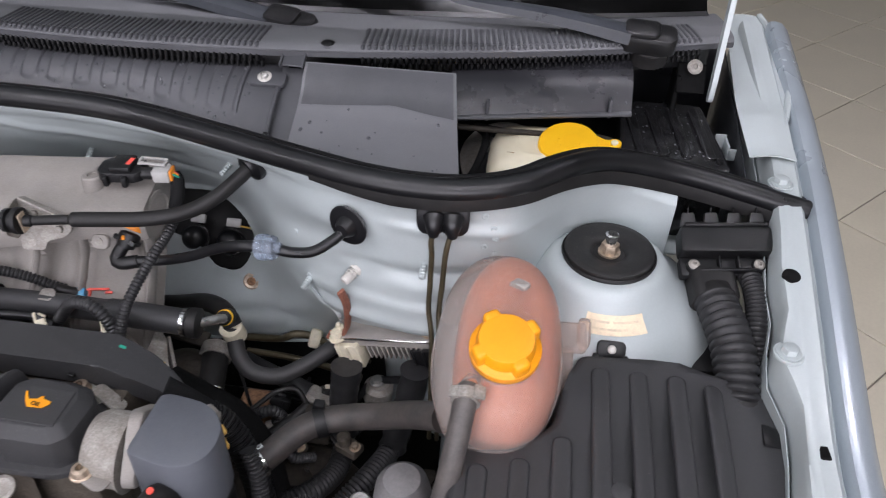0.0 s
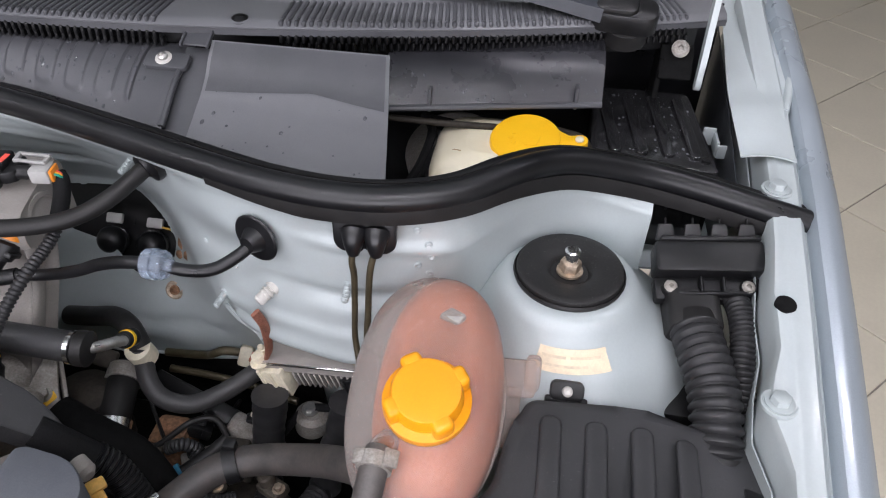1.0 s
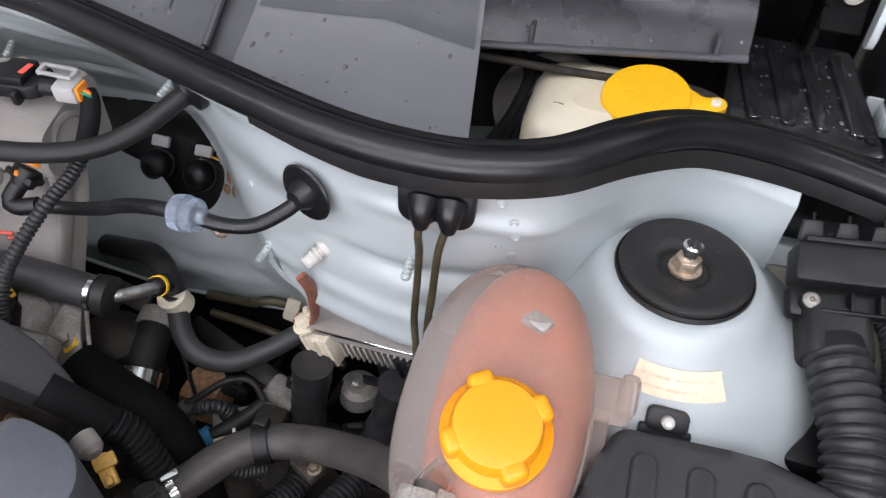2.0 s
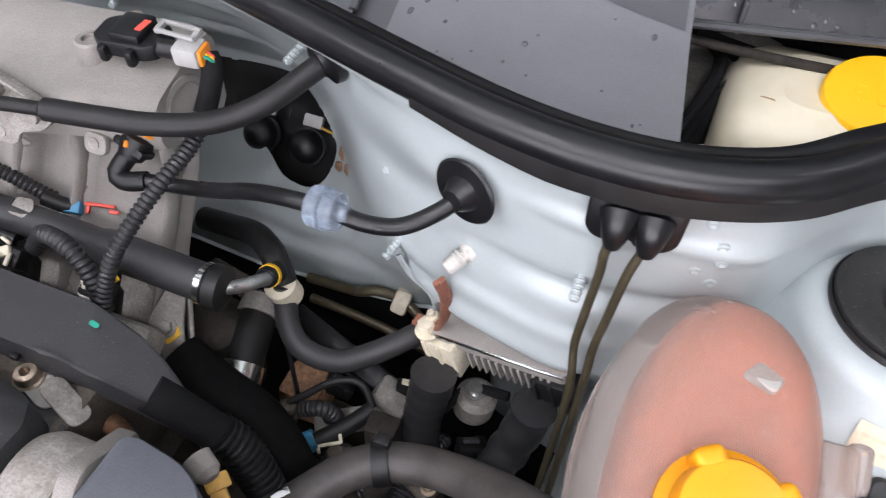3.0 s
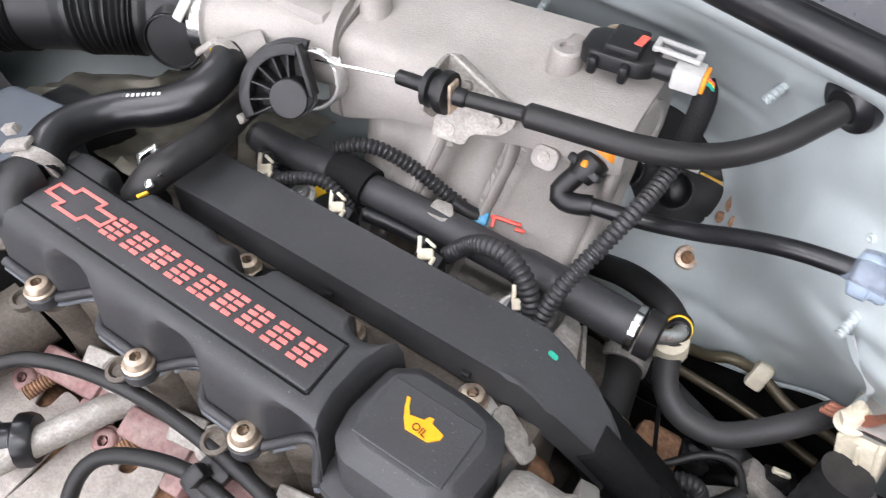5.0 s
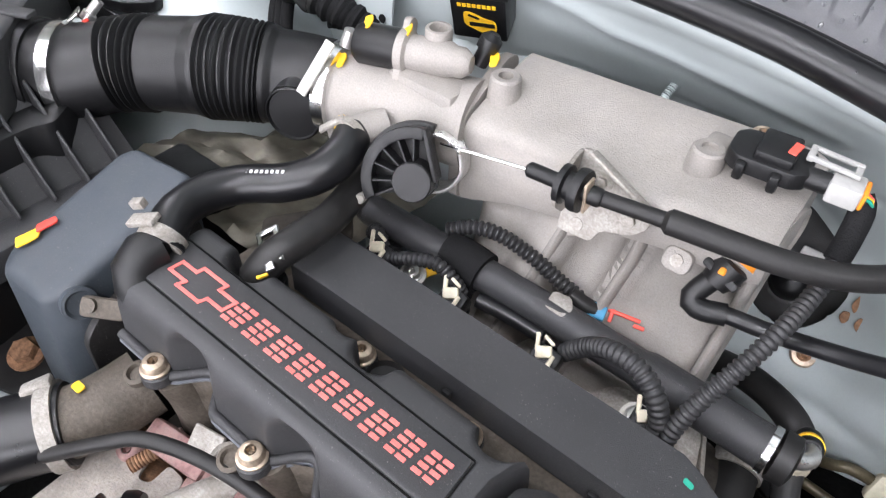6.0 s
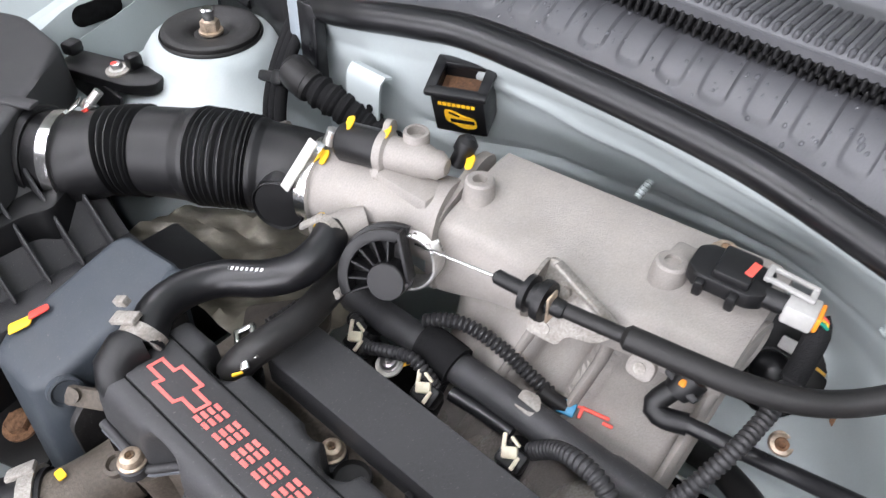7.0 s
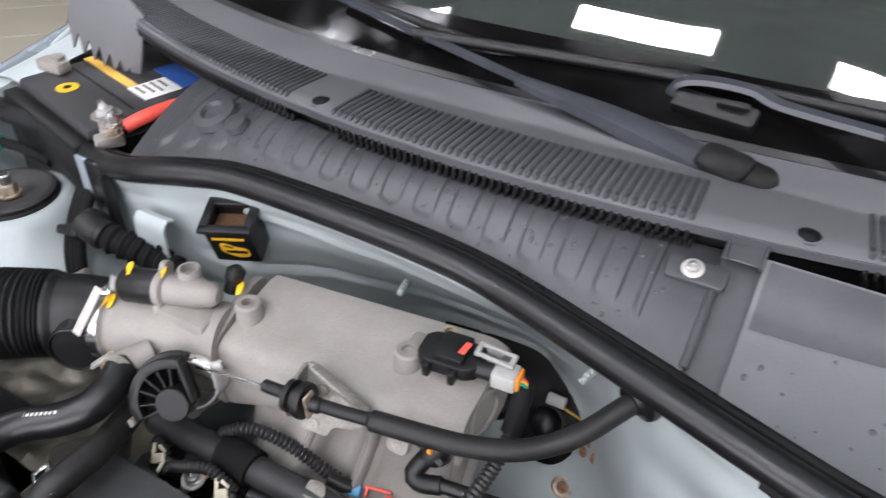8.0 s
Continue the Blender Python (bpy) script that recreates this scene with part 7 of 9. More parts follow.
for k in range(14):
    x, y, z = -0.335 + 0.0125 * k + random.uniform(-0.01, 0.01), random.uniform(0.485, 0.60), random.uniform(0.675, 0.735)
    pts = [(x, y, z)]
    for _ in range(3):
        x, y, z = x + random.uniform(-0.03, 0.035), y + random.uniform(-0.03, 0.03), z + random.uniform(-0.018, 0.022)
        pts.append((x, y, z))
    if k % 3 == 0:
        hose("wire_sleeve", pts, 0.0062, CORR, "short corrugated black wire sleeve in the dark bay", "wire sleeve", rings=(0.004, 0.0014), seg=12, group="wire sleeves")
    elif k % 3 == 1:
        hose("thin_wire", pts, 0.0026, RUBBER, "thin black wire among the lower hoses", "wire", seg=8, group="thin wires")
    else:
        hose("vacuum_pipe", pts, 0.0045, WRAP, "taped black pipe among the lower hoses", "pipe", seg=10, group="taped pipes")
for k, (x, y, z) in enumerate(((-0.300, 0.525, 0.742), (-0.268, 0.575, 0.735), (-0.232, 0.512, 0.728), (-0.205, 0.588, 0.745), (-0.165, 0.515, 0.742), (-0.138, 0.562, 0.735))):
    m = pose(x, y, z, random.uniform(-25, 25), random.uniform(-25, 25), random.uniform(0, 180))
    cn = thing("lower_fitting", (x, y, z), ("stained grey metal fitting below the hoses", "black plastic connector below the hoses")[k % 2], ("fitting", "connector")[k % 2])
    if k % 2:
        part("shell", T(m, J(rbox((0.026, 0.016, 0.014), 0.002), rbox((0.010, 0.020, 0.010), 0.002, 2, pose(0.008, 0, 0.002)))), BLACK, cn)
        part("latch", T(m, rbox((0.014, 0.005, 0.004), 0.001, 2, pose(-0.002, 0, 0.009))), CREAM if k == 3 else COVER, cn)
    else:
        part("body", T(m, J(rbox((0.030, 0.020, 0.012), 0.003), lathe([(0.008, 0), (0.008, 0.012), (0.006, 0.014), (0, 0.014)], (0.006, 0, 0.004), seg=18))), HEADM, cn)
        part("bolt", T(m @ Matrix.Translation((-0.010, 0, 0.006)), hexbolt(0.0045, 0.005)), TAN_STEEL, cn)

# ---- coolant expansion tank
tank = thing("expansion_tank", (0.0, 0.475, 0.87), "cloudy pinkish coolant expansion tank with a yellow cap", "expansion tank")
TM = basis((-0.006, 0.4830, 0.9520), (0, -0.24, 0.970), (1, 0, 0))


def egg(sx, sy, sz, nu=48, nv=30, p=2.7):
    V, F = [], []
    sg = lambda c: math.copysign(abs(c) ** (2 / p), c)
    for j in range(nv + 1):
        ph = -math.pi / 2 + math.pi * j / nv
        for i in range(nu):
            a = 2 * math.pi * i / nu
            V.append((sx * sg(math.cos(ph)) * math.copysign(abs(math.cos(a)) ** 0.86, math.cos(a)), sy * sg(math.cos(ph)) * math.copysign(abs(math.sin(a)) ** 0.86, math.sin(a)), sz * sg(math.sin(ph))))
    for j in range(nv):
        for i in range(nu):
            i2 = (i + 1) % nu
            F.append((j * nu + i, j * nu + i2, (j + 1) * nu + i2, (j + 1) * nu + i))
    return V, F


shell = part("shell", T(TM, egg(0.0575, 0.0985, 0.0610)), TANKSHELL, tank)
part("coolant", T(TM, warp(egg(0.0440, 0.0900, 0.0560), lambda x, y, z: (x + 0.0085, y + 0.005, min(z, 0.051)))), COOLANT, tank, "orange-pink coolant showing through")
seam = [tuple(TM @ Vector((0.0585 * math.cos(2 * math.pi * k / 40), 0.0995 * math.sin(2 * math.pi * k / 40), -0.004))) for k in range(41)]
part("weld_seam", tube(seam, 0.0022, 8, 0.006, caps=False), TANKSHELL, tank)
CM = basis((0.0005, 0.4410, 1.0005), (0.02, -0.27, 0.963), (1, 0.1, 0)) @ Matrix.Scale(0.93, 4)
part("neck", T(CM, lathe([(0.030, -0.022), (0.0295, 0.0), (0.027, 0.004), (0.0, 0.004)], seg=30)), TANKSHELL, tank)
cap = part("cap", T(CM, lathe([(0.0315, 0.0), (0.0325, 0.002), (0.0325, 0.009), (0.0300, 0.0105), (0.0268, 0.0125), (0.0262, 0.022), (0.0245, 0.0255), (0.022, 0.0262), (0.0, 0.0262)], seg=44)), YELLOW, tank, "yellow screw cap with four grip lugs")
for a in (30, 118, 208, 298):
    part("grip_lug", T(CM @ pose(0, 0, 0, 0, 0, a), T(Matrix.Translation((0.0258, 0, 0.0168)), rbox((0.013, 0.0160, 0.0180), 0.0042, 3))), YELLOW, cap)
part("raised_window", T(basis((0.008, 0.512, 1.0135), (0.08, 0.22, 0.95), (1, -0.3, 0)), prism(soften([(-0.009, -0.006), (0.007, -0.007), (0.009, 0.005), (-0.005, 0.008)], 0.003, 3), 0.004, 0.0015)), WHITEP, tank, "pale moulded rib")
part("spigot", tube([(-0.022, 0.425, 0.975), (-0.025, 0.412, 0.985), (-0.026, 0.404, 0.987)], 0.009, 16), TANKSHELL, tank)
part("bracket", T(basis((0.058, 0.512, 0.957), (0, -0.3, 0.95), (1, 0.05, -0.05)), rbox((0.034, 0.030, 0.012), 0.004)), TANKSHELL, tank)
part("bracket_end", T(basis((0.072, 0.514, 0.962), (0, -0.3, 0.95)), rbox((0.012, 0.026, 0.02), 0.004)), TANKSHELL, tank)
part("bracket_foot", T(basis((0.055, 0.49, 0.935), (0, -0.3, 0.95)), rbox((0.02, 0.05, 0.006), 0.002)), TANKSHELL, tank)
part("foot", box2((-0.02, 0.44, 0.86), (0.03, 0.50, 0.90), 0.006), TANKSHELL, tank)
vtank = thing("vent_pipe", (-0.045, 0.37, 0.93), "black rubber pipe clamped on the tank's spigot", "hose")
part("hose_body", tube([(-0.0255, 0.408, 0.988), (-0.027, 0.395, 0.985), (-0.030, 0.378, 0.965), (-0.035, 0.362, 0.93), (-0.044, 0.345, 0.88), (-0.058, 0.33, 0.80)], 0.0098, 18), mat("dusty_pipe_rubber", (0.06, 0.055, 0.053), 0.5, 0, 500, 0.15, 22, 0.3, 0.1, 0.35, (0.2, 0.17, 0.15)), vtank)
part("clamp", J(band((-0.0265, 0.399, 0.9865), (-0.05, -0.95, -0.2), 0.0103, 0.010, 0.0016), T(basis((-0.016, 0.399, 0.995), (0.4, -0.2, 0.9)), rbox((0.010, 0.012, 0.003), 0.001)), T(basis((-0.037, 0.399, 0.993), (-0.4, -0.2, 0.9)), rbox((0.008, 0.010, 0.003), 0.001))), ALU_DIRTY, vtank, "bright pinched clamp")
solo("pump_reservoir", lathe([(0.028, 0), (0.03, 0.03), (0.026, 0.055), (0.018, 0.066), (0, 0.07)], (-0.085, 0.425, 0.77), (0, -0.1, 1), 30), mat("greyish_plastic", (0.2, 0.19, 0.19), 0.5), "grey rounded plastic cap below the tank", "reservoir cap")
solo("socket_cap", lathe([(0.012, 0), (0.012, 0.03), (0.009, 0.034), (0.008, 0.03), (0, 0.03)], (-0.128, 0.42, 0.76), (0, -0.1, 1), 20), GREYP, "small grey cylindrical cap", "cap")

# ---- black fuse box lid at the front of the tower, with its ribs
ab = thing("filter_box", (0.11, 0.35, 0.80), "black plastic box lid with raised ribs", "plastic box")
LZ = lambda x, y, z: (x, y, z + 0.10 * (y - 0.50) - 0.020 * max(0, x - 0.18) / 0.07)
outline_ab = soften([(0.070, 0.506), (0.150, 0.5045), (0.228, 0.5035), (0.258, 0.488), (0.262, 0.45), (0.258, 0.12), (-0.035, 0.12), (-0.035, 0.392), (0.016, 0.399), (0.048, 0.424), (0.058, 0.470)], 0.012, 5)
part("lid", warp(prism(outline_ab, 0.075, 0.009, Matrix.Translation((0, 0, 0.872)), 3), LZ), COVER, ab)
part("base", warp(prism(soften([(0.068, 0.500), (0.235, 0.497), (0.245, 0.45), (0.240, 0.14), (-0.028, 0.14), (-0.028, 0.388), (0.05, 0.43)], 0.012, 4), 0.20, 0.0, Matrix.Translation((0, 0, 0.67))), LZ), BLACK, ab)
for k, (x, y0, y1) in enumerate(((0.089, 0.16, 0.488), (0.123, 0.16, 0.488), (0.157, 0.16, 0.488), (0.190, 0.16, 0.484), (-0.012, 0.16, 0.375), (0.022, 0.16, 0.385), (0.056, 0.16, 0.41))):
    rib = prism(rounded(0.017, y1 - y0, 0.0075, 5), 0.0045, 0.003, Matrix.Translation((x, (y0 + y1) / 2, 0.9455)), 3)
    part("rib", warp(rib, LZ), COVER, ab)
part("side_latch", warp(J(box2((0.232, 0.44, 0.925), (0.250, 0.462, 0.947), 0.003), box2((0.247, 0.40, 0.90), (0.258, 0.47, 0.935), 0.003)), LZ), BLACK, ab)
part("dimple", lathe([(0.0095, 0.0), (0.008, 0.003), (0.0, 0.004)], LZ(0.104, 0.366, 0.9465), (0, -0.1, 1), 22), COVER, ab)
lc = thing("lid_catch", (0.101, 0.521, 0.93), "small black plastic catch with a white pin on the tower", "catch")
part("frame", T(basis((0.101, 0.521, 0.9395), (0, -0.75, 0.65)), J(prism(rounded(0.027, 0.016, 0.005), 0.006, 0.0015), rbox((0.034, 0.012, 0.006), 0.002, 2, pose(0, -0.011, 0.001)))), BLACK, lc)
part("pin", lathe([(0.0045, 0), (0.004, 0.006), (0.002, 0.008), (0, 0.008)], (0.101, 0.518, 0.942), (0, -0.75, 0.65), 14), WHITEP, lc)

# ---- ribbed air hose, small conduit and box by the wing
fb = thing("cable_box", (0.213, 0.645, 0.95), "black plastic cable box with two pale screws", "cable box")
FBM = basis((0.2165, 0.648, 0.982), (0, -0.42, 0.9), (1, 0.12, 0))
part("body", T(FBM, J(prism(soften([(-0.048, -0.011), (0.046, -0.011), (0.048, 0.019), (-0.046, 0.019)], 0.005, 3), 0.022, 0.003, Matrix.Translation((0, 0, -0.012))), rbox((0.094, 0.022, 0.014), 0.003, 2, pose(0, -0.021, -0.012)), rbox((0.086, 0.004, 0.012), 0.001, 1, pose(0.002, 0.020, 0.006)))), BLACK, fb)
fin = mesh_of("fin", J(prism(soften([(-0.0085, -0.006), (0.0085, -0.006), (0.0060, 0.009), (-0.0060, 0.009)], 0.0015, 2), 0.004, 0.0008), rbox((0.0012, 0.006, 0.003), 0.0004, 1, pose(0.0, 0.0115, 0.002)), rbox((0.010, 0.0012, 0.008), 0.0004, 1, pose(0, 0.008, -0.002))), BLACK)
for k in range(4):
    put("fin", fin, FBM @ pose(-0.036 + 0.0235 * k, 0.027, 0.004, 25), fb)
# Black block added to stand for the shaded gap below the box.
part("gap_filler", box2((0.182, 0.53, 0.82), (0.243, 0.652, 0.915), 0.006), BLACK, fb)
part("screw_rail", T(FBM, J(rbox((0.060, 0.0028, 0.010), 0.001, 1, pose(0, -0.0295, 0.001)), rbox((0.060, 0.015, 0.002), 0.0005, 1, pose(0, -0.022, -0.003)))), BLACK, fb)
for k in (-1, 1):
    part("stay", T(FBM, rbox((0.0026, 0.014, 0.009), 0.0008, 1, pose(0.0095 * k, -0.0215, 0.0025))), BLACK, fb)
    part("lug", T(FBM, lathe([(0.0068, -0.008), (0.0068, 0.002), (0.0060, 0.0028), (0.0052, 0.001), (0.0, 0.001)], (0.033 * k - 0.002, -0.0225, 0.0), (0, 0, 1), 22)), BLACK, fb)
    part("screw", T(FBM @ Matrix.Translation((0.033 * k - 0.002, -0.0225, 0.002)), torxbolt(0.0038, 0.0035)), ALU_DIRTY, fb, "pale grey torx screw")
ah = thing("air_hose", (0.215, 0.545, 0.90), "thick ribbed black rubber air hose with plain cuffs", "air hose")
part("bellows", tube([(0.206, 0.592, 0.953), (0.209, 0.575, 0.951), (0.2155, 0.545, 0.944), (0.2185, 0.518, 0.934), (0.2190, 0.490, 0.916)], 0.0212, 30, rings=(0.0088, 0.0036)), CORR, ah)
part("upper_cuff", tube([(0.205, 0.603, 0.953), (0.2065, 0.590, 0.9525)], 0.0200, 28), RUBBER, ah)
part("lower_cuff", tube([(0.2190, 0.492, 0.917), (0.2195, 0.478, 0.906)], 0.0210, 28), RUBBER, ah)
solo("hose_adapter", T(basis((0.2035, 0.626, 0.957), (0.06, -0.9, -0.2), (1, 0.1, 0)), prism(rounded(0.046, 0.034, 0.009), 0.036, 0.004)), RUBBER, "black square adapter above the ribbed hose", "hose adapter")
hose("wing_conduit", [(0.241, 0.630, 0.962), (0.2435, 0.612, 0.962), (0.2440, 0.585, 0.956), (0.2415, 0.56, 0.946), (0.241, 0.535, 0.930), (0.234, 0.51, 0.910)], 0.0112, CORR, "corrugated black conduit beside the wing", "conduit", rings=(0.0048, 0.0022), seg=18)

# ---- washer bottle and things in the plenum
wb = thing("washer_bottle", (0.04, 0.71, 0.915), "milky washer bottle with a yellow flip cap", "washer bottle")


def bottle(u, v):
    a = 2 * math.pi * u
    c, s = math.cos(a), math.sin(a)
    r = ip(v, [0, 0.05, 0.7, 0.82, 0.90, 0.96, 1.0], [0.9, 1.0, 1.0, 0.985, 0.93, 0.80, 0.55])
    p = 0.38
    x, y = 0.040 + 0.076 * r * math.copysign(abs(c) ** p, c) - 0.006 * v, 0.716 + 0.054 * r * math.copysign(abs(s) ** p, s) + 0.004 * v
    return x, max(y, plenum_front(x) + 0.004 if x > 0.03 else y), 0.918 + 0.128 * v - 0.012 * max(0, c) * v


part("bottle", sheet(48, 22, bottle), MILK, wb)
part("bottle_top", sheet(48, 5, lambda u, v: tuple(np.array(bottle(u, 1.0)) * (1 - v) + np.array((0.034, 0.72, 1.044)) * v)), MILK, wb)
part("ear", T(basis((-0.040, 0.682, 0.998), (-0.1, -0.4, 0.9), (1, 0.25, 0)), prism(rounded(0.026, 0.016, 0.006), 0.003, 0.001)), MILK, wb)
WM = basis((0.046, 0.7125, 1.0455), (-0.08, -0.22, 0.96), (1, -0.02, 0.08))
wcap = part("cap", T(WM, lathe([(0.031, 0.0), (0.0325, 0.002), (0.0325, 0.006), (0.031, 0.0085), (0.024, 0.0098), (0.0, 0.0102)], seg=40)), YELLOW2, wb, "round yellow flip cap")
part("cap_tongue", T(WM, J(prism(soften([(0.026, -0.016), (0.040, -0.006), (0.050, -0.007), (0.056, -0.002), (0.056, 0.005), (0.050, 0.009), (0.040, 0.006), (0.026, 0.016)], 0.004, 3), 0.006, 0.0015, Matrix.Translation((0, 0, 0.001))))), YELLOW2, wcap)
part("cap_pin", T(WM, lathe([(0.004, 0.004), (0.004, 0.0085), (0.0025, 0.0095), (0, 0.0095)], (0.0485, 0.001, 0), (0, 0, 1), 14)), MILK, wcap)
part("cap_symbol", T(WM, J(prism([(-0.002, -0.010), (0.010, -0.012), (0.014, 0.0), (0.008, 0.010), (-0.002, 0.006)], 0.0006, 0, Matrix.Translation((0, 0, 0.0100))), *[rbox((0.004, 0.003, 0.0008), 0.0003, 1, pose(-0.010 - 0.003 * (k % 2), -0.008 + 0.006 * k, 0.0102)) for k in range(3)])), YELLOW2, wcap)
part("stain", T(basis((-0.0165, 0.692, 1.040), (-0.4, -0.5, 0.75)), prism(soften([(-0.006, -0.004), (0.004, -0.006), (0.007, 0.004), (-0.003, 0.006)], 0.002, 3), 0.0006, 0)), mat("brown_stain", (0.33, 0.22, 0.10), 0.7), wb)

hb = thing("heater_box", (0.17, 0.82, 0.92), "wet black plastic heater air box with raised ribs", "air box")


def hbox(x, y, z):
    return x + 0.18 * (y - 0.82) * 0.0, y, z + 0.12 * (y - 0.82)


part("body", warp(prism(soften([(0.108, 0.755), (0.236, 0.752), (0.214, 0.885), (0.112, 0.885)], 0.01, 4), 0.10, 0.006, Matrix.Translation((0, 0, 0.918))), hbox), WETBLACK, hb)
for k in range(4):
    part("rib", warp(prism(rounded(0.012, 0.10, 0.005), 0.004, 0.0015, pose(0.128 + 0.026 * k, 0.818, 1.0175, 0, 0, 8)), hbox), WETBLACK, hb)
part("screw", lathe([(0.005, 0), (0.004, 0.003), (0, 0.003)], (0.222, 0.768, 1.012), (0, -0.1, 1), 14), BLACK, hb)
hose("bowden_cable", [(-0.090, 0.720, 1.056), (-0.03, 0.727, 1.051), (0.03, 0.738, 1.046), (0.065, 0.745, 1.042), (0.095, 0.752, 1.033), (0.105, 0.758, 1.02)], lambda s: 0.0032 if s < 0.7 else 0.006, CASTIRON, "braided steel bowden cable under the flap", "cable", seg=10)
wm = thing("wiper_motor", (-0.035, 0.77, 0.92), "round grey metal wiper motor among black cables", "wiper motor")
part("can", lathe([(0.05, 0), (0.052, 0.02), (0.05, 0.07), (0.035, 0.085), (0.012, 0.09), (0, 0.09)], (-0.02, 0.80, 0.93), (-0.1, -0.4, 0.9), 34), ALU_DIRTY, wm)
part("spindle", lathe([(0.012, 0), (0.012, 0.02), (0.006, 0.024), (0, 0.024)], (-0.028, 0.765, 1.008), (-0.1, -0.4, 0.9), 20), STEEL, wm)
for k in range(5):
    random.seed(70 + k)
    hose("loom_cable", [(-0.075 + 0.008 * k, 0.66 + 0.01 * k, 0.93), (-0.07 + 0.012 * k, 0.69, 0.97 + 0.01 * random.random()), (-0.052 + 0.006 * k, 0.715, 1.01), (-0.045 + 0.014 * k, 0.745, 1.03), (-0.06, 0.79, 1.02)], 0.0045, WRAP, "black loom cable in the plenum", "cable", seg=8, group="plenum cables")
# bonnet hinge at the corner
part("hinge_arm", T(basis((0.208, 0.842, 1.070), (1, -0.1, 0), (0.06, 0.18, 0.98)), prism(soften([(-0.020, -0.011), (0.25, -0.014), (0.25, 0.014), (0.0, 0.011), (-0.018, 0.008)], 0.008, 4), 0.006, 0.0015)), PAINT, bn, "pale painted hinge arm")
part("hinge_base", J(T(basis((0.190, 0.868, 1.066), (0, -0.8, 0.6), (1, 0, 0)), rbox((0.034, 0.036, 0.006), 0.002)), box2((0.172, 0.862, 0.98), (0.178, 0.90, 1.07), 0.002)), DEEP, bn)
part("hinge_bolt", T(basis((0.191, 0.866, 1.082), (0, -0.8, 0.6)), torxbolt(0.0060, 0.003)), ALU_DIRTY, bn)
part("hinge_bracket", J(box2((0.229, 0.838, 0.990), (0.242, 0.841, 1.010), 0.001), box2((0.240, 0.815, 0.990), (0.243, 0.840, 1.007), 0.001), box2((0.241, 0.812, 0.990), (0.256, 0.815, 1.005), 0.001)), PAINT, bn)

# ---- battery side
bt = thing("battery", (-0.94, 0.775, 0.915), "black car battery with gold strip and white and blue sticker", "battery")
BB = pose(-0.974, 0.738, 1.056, 0, 0, -15)
part("case", T(BB, box2((-0.075, -0.050, -0.135), (0.122, 0.130, -0.016), 0.006)), BLACK, bt)
part("lid", T(BB, box2((-0.066, -0.030, -0.016), (0.112, 0.128, 0.0), 0.005)), COVER, bt)
part("step", T(BB, box2((-0.07, -0.048, -0.020), (0.118, -0.030, -0.010), 0.003)), BLACK, bt)
part("round_label", T(BB, lathe([(0.0125, 0), (0.0125, 0.0008), (0, 0.0008)], (0, 0, 0.0002), (0, 0, 1), 28)), MARK, bt, "round yellow sticker")
part("round_label_hole", T(BB, lathe([(0.0045, 0), (0.0045, 0.0004), (0, 0.0004)], (0, 0, 0.0012), (0, 0, 1), 16)), BLACK, bt)
part("gold_strip", T(BB, box2((-0.066, 0.048, 0.0002), (0.048, 0.059, 0.0010), 0)), GOLD, bt, "gold sticker strip")
part("white_label", T(BB, box2((0.049, 0.046, 0.0002), (0.090, 0.090, 0.0012), 0)), WHITELAB, bt, "white printed sticker")
part("blue_label", T(BB, box2((0.020, 0.092, 0.0002), (0.090, 0.122, 0.0011), 0)), BLUELAB, bt, "blue sticker")
part("groove", T(BB, box2((-0.060, 0.0265, 0.0), (0.100, 0.0280, 0.0006), 0)), DEEP, bt)
for k in range(4):
    part("print_bar", T(BB, box2((0.053, 0.052 + 0.009 * k, 0.0014), (0.075 + 0.004 * (k % 3), 0.0545 + 0.009 * k, 0.0018), 0)), BLACK, bt)
CT_M = Matrix.Translation((0.022, -0.008, 0.0))


def CT_part(name, shape, m, host, label=""):
    return part(name, T(CT_M, shape), m, host, label)


ct = thing("battery_clamp", (-0.895, 0.715, 1.04), "grey cast battery terminal clamp with a red cable", "terminal clamp")
CT_part("post", lathe([(0.010, 0), (0.0095, 0.02), (0.008, 0.023), (0, 0.023)], (-0.905, 0.722, 1.041), (0, 0, 1), 22), GREYP, ct)
CT_part("ring", J(band((-0.905, 0.722, 1.051), (0, 0, 1), 0.0105, 0.014, 0.005), T(basis((-0.886, 0.710, 1.052), (0, 0, 1), (0.8, -0.55, 0)), rbox((0.034, 0.022, 0.014), 0.003)), T(basis((-0.870, 0.694, 1.050), (0, 0, 1), (0.8, -0.55, 0)), rbox((0.018, 0.028, 0.012), 0.003))), ALU_DIRTY, ct)
CT_part("clamp_nut", T(basis((-0.878, 0.708, 1.060), (0, 0, 1)), hexbolt(0.007, 0.007, 1.4, 0.005)), STEEL, ct)
CT_part("clamp_nut", T(basis((-0.860, 0.694, 1.058), (0, 0, 1)), hexbolt(0.006, 0.006, 1.4, 0.004)), TAN_STEEL, ct)
CT_part("red_cable", tube([(-0.872, 0.716, 1.054), (-0.862, 0.735, 1.060), (-0.853, 0.762, 1.062), (-0.848, 0.79, 1.058)], 0.0075, 14), REDP, ct, "red positive cable")
CT_part("bare_end", lathe([(0.0045, 0), (0.0045, 0.016), (0, 0.016)], (-0.918, 0.728, 1.064), (0.8, -0.5, 0.2), 12), CHROME, ct)
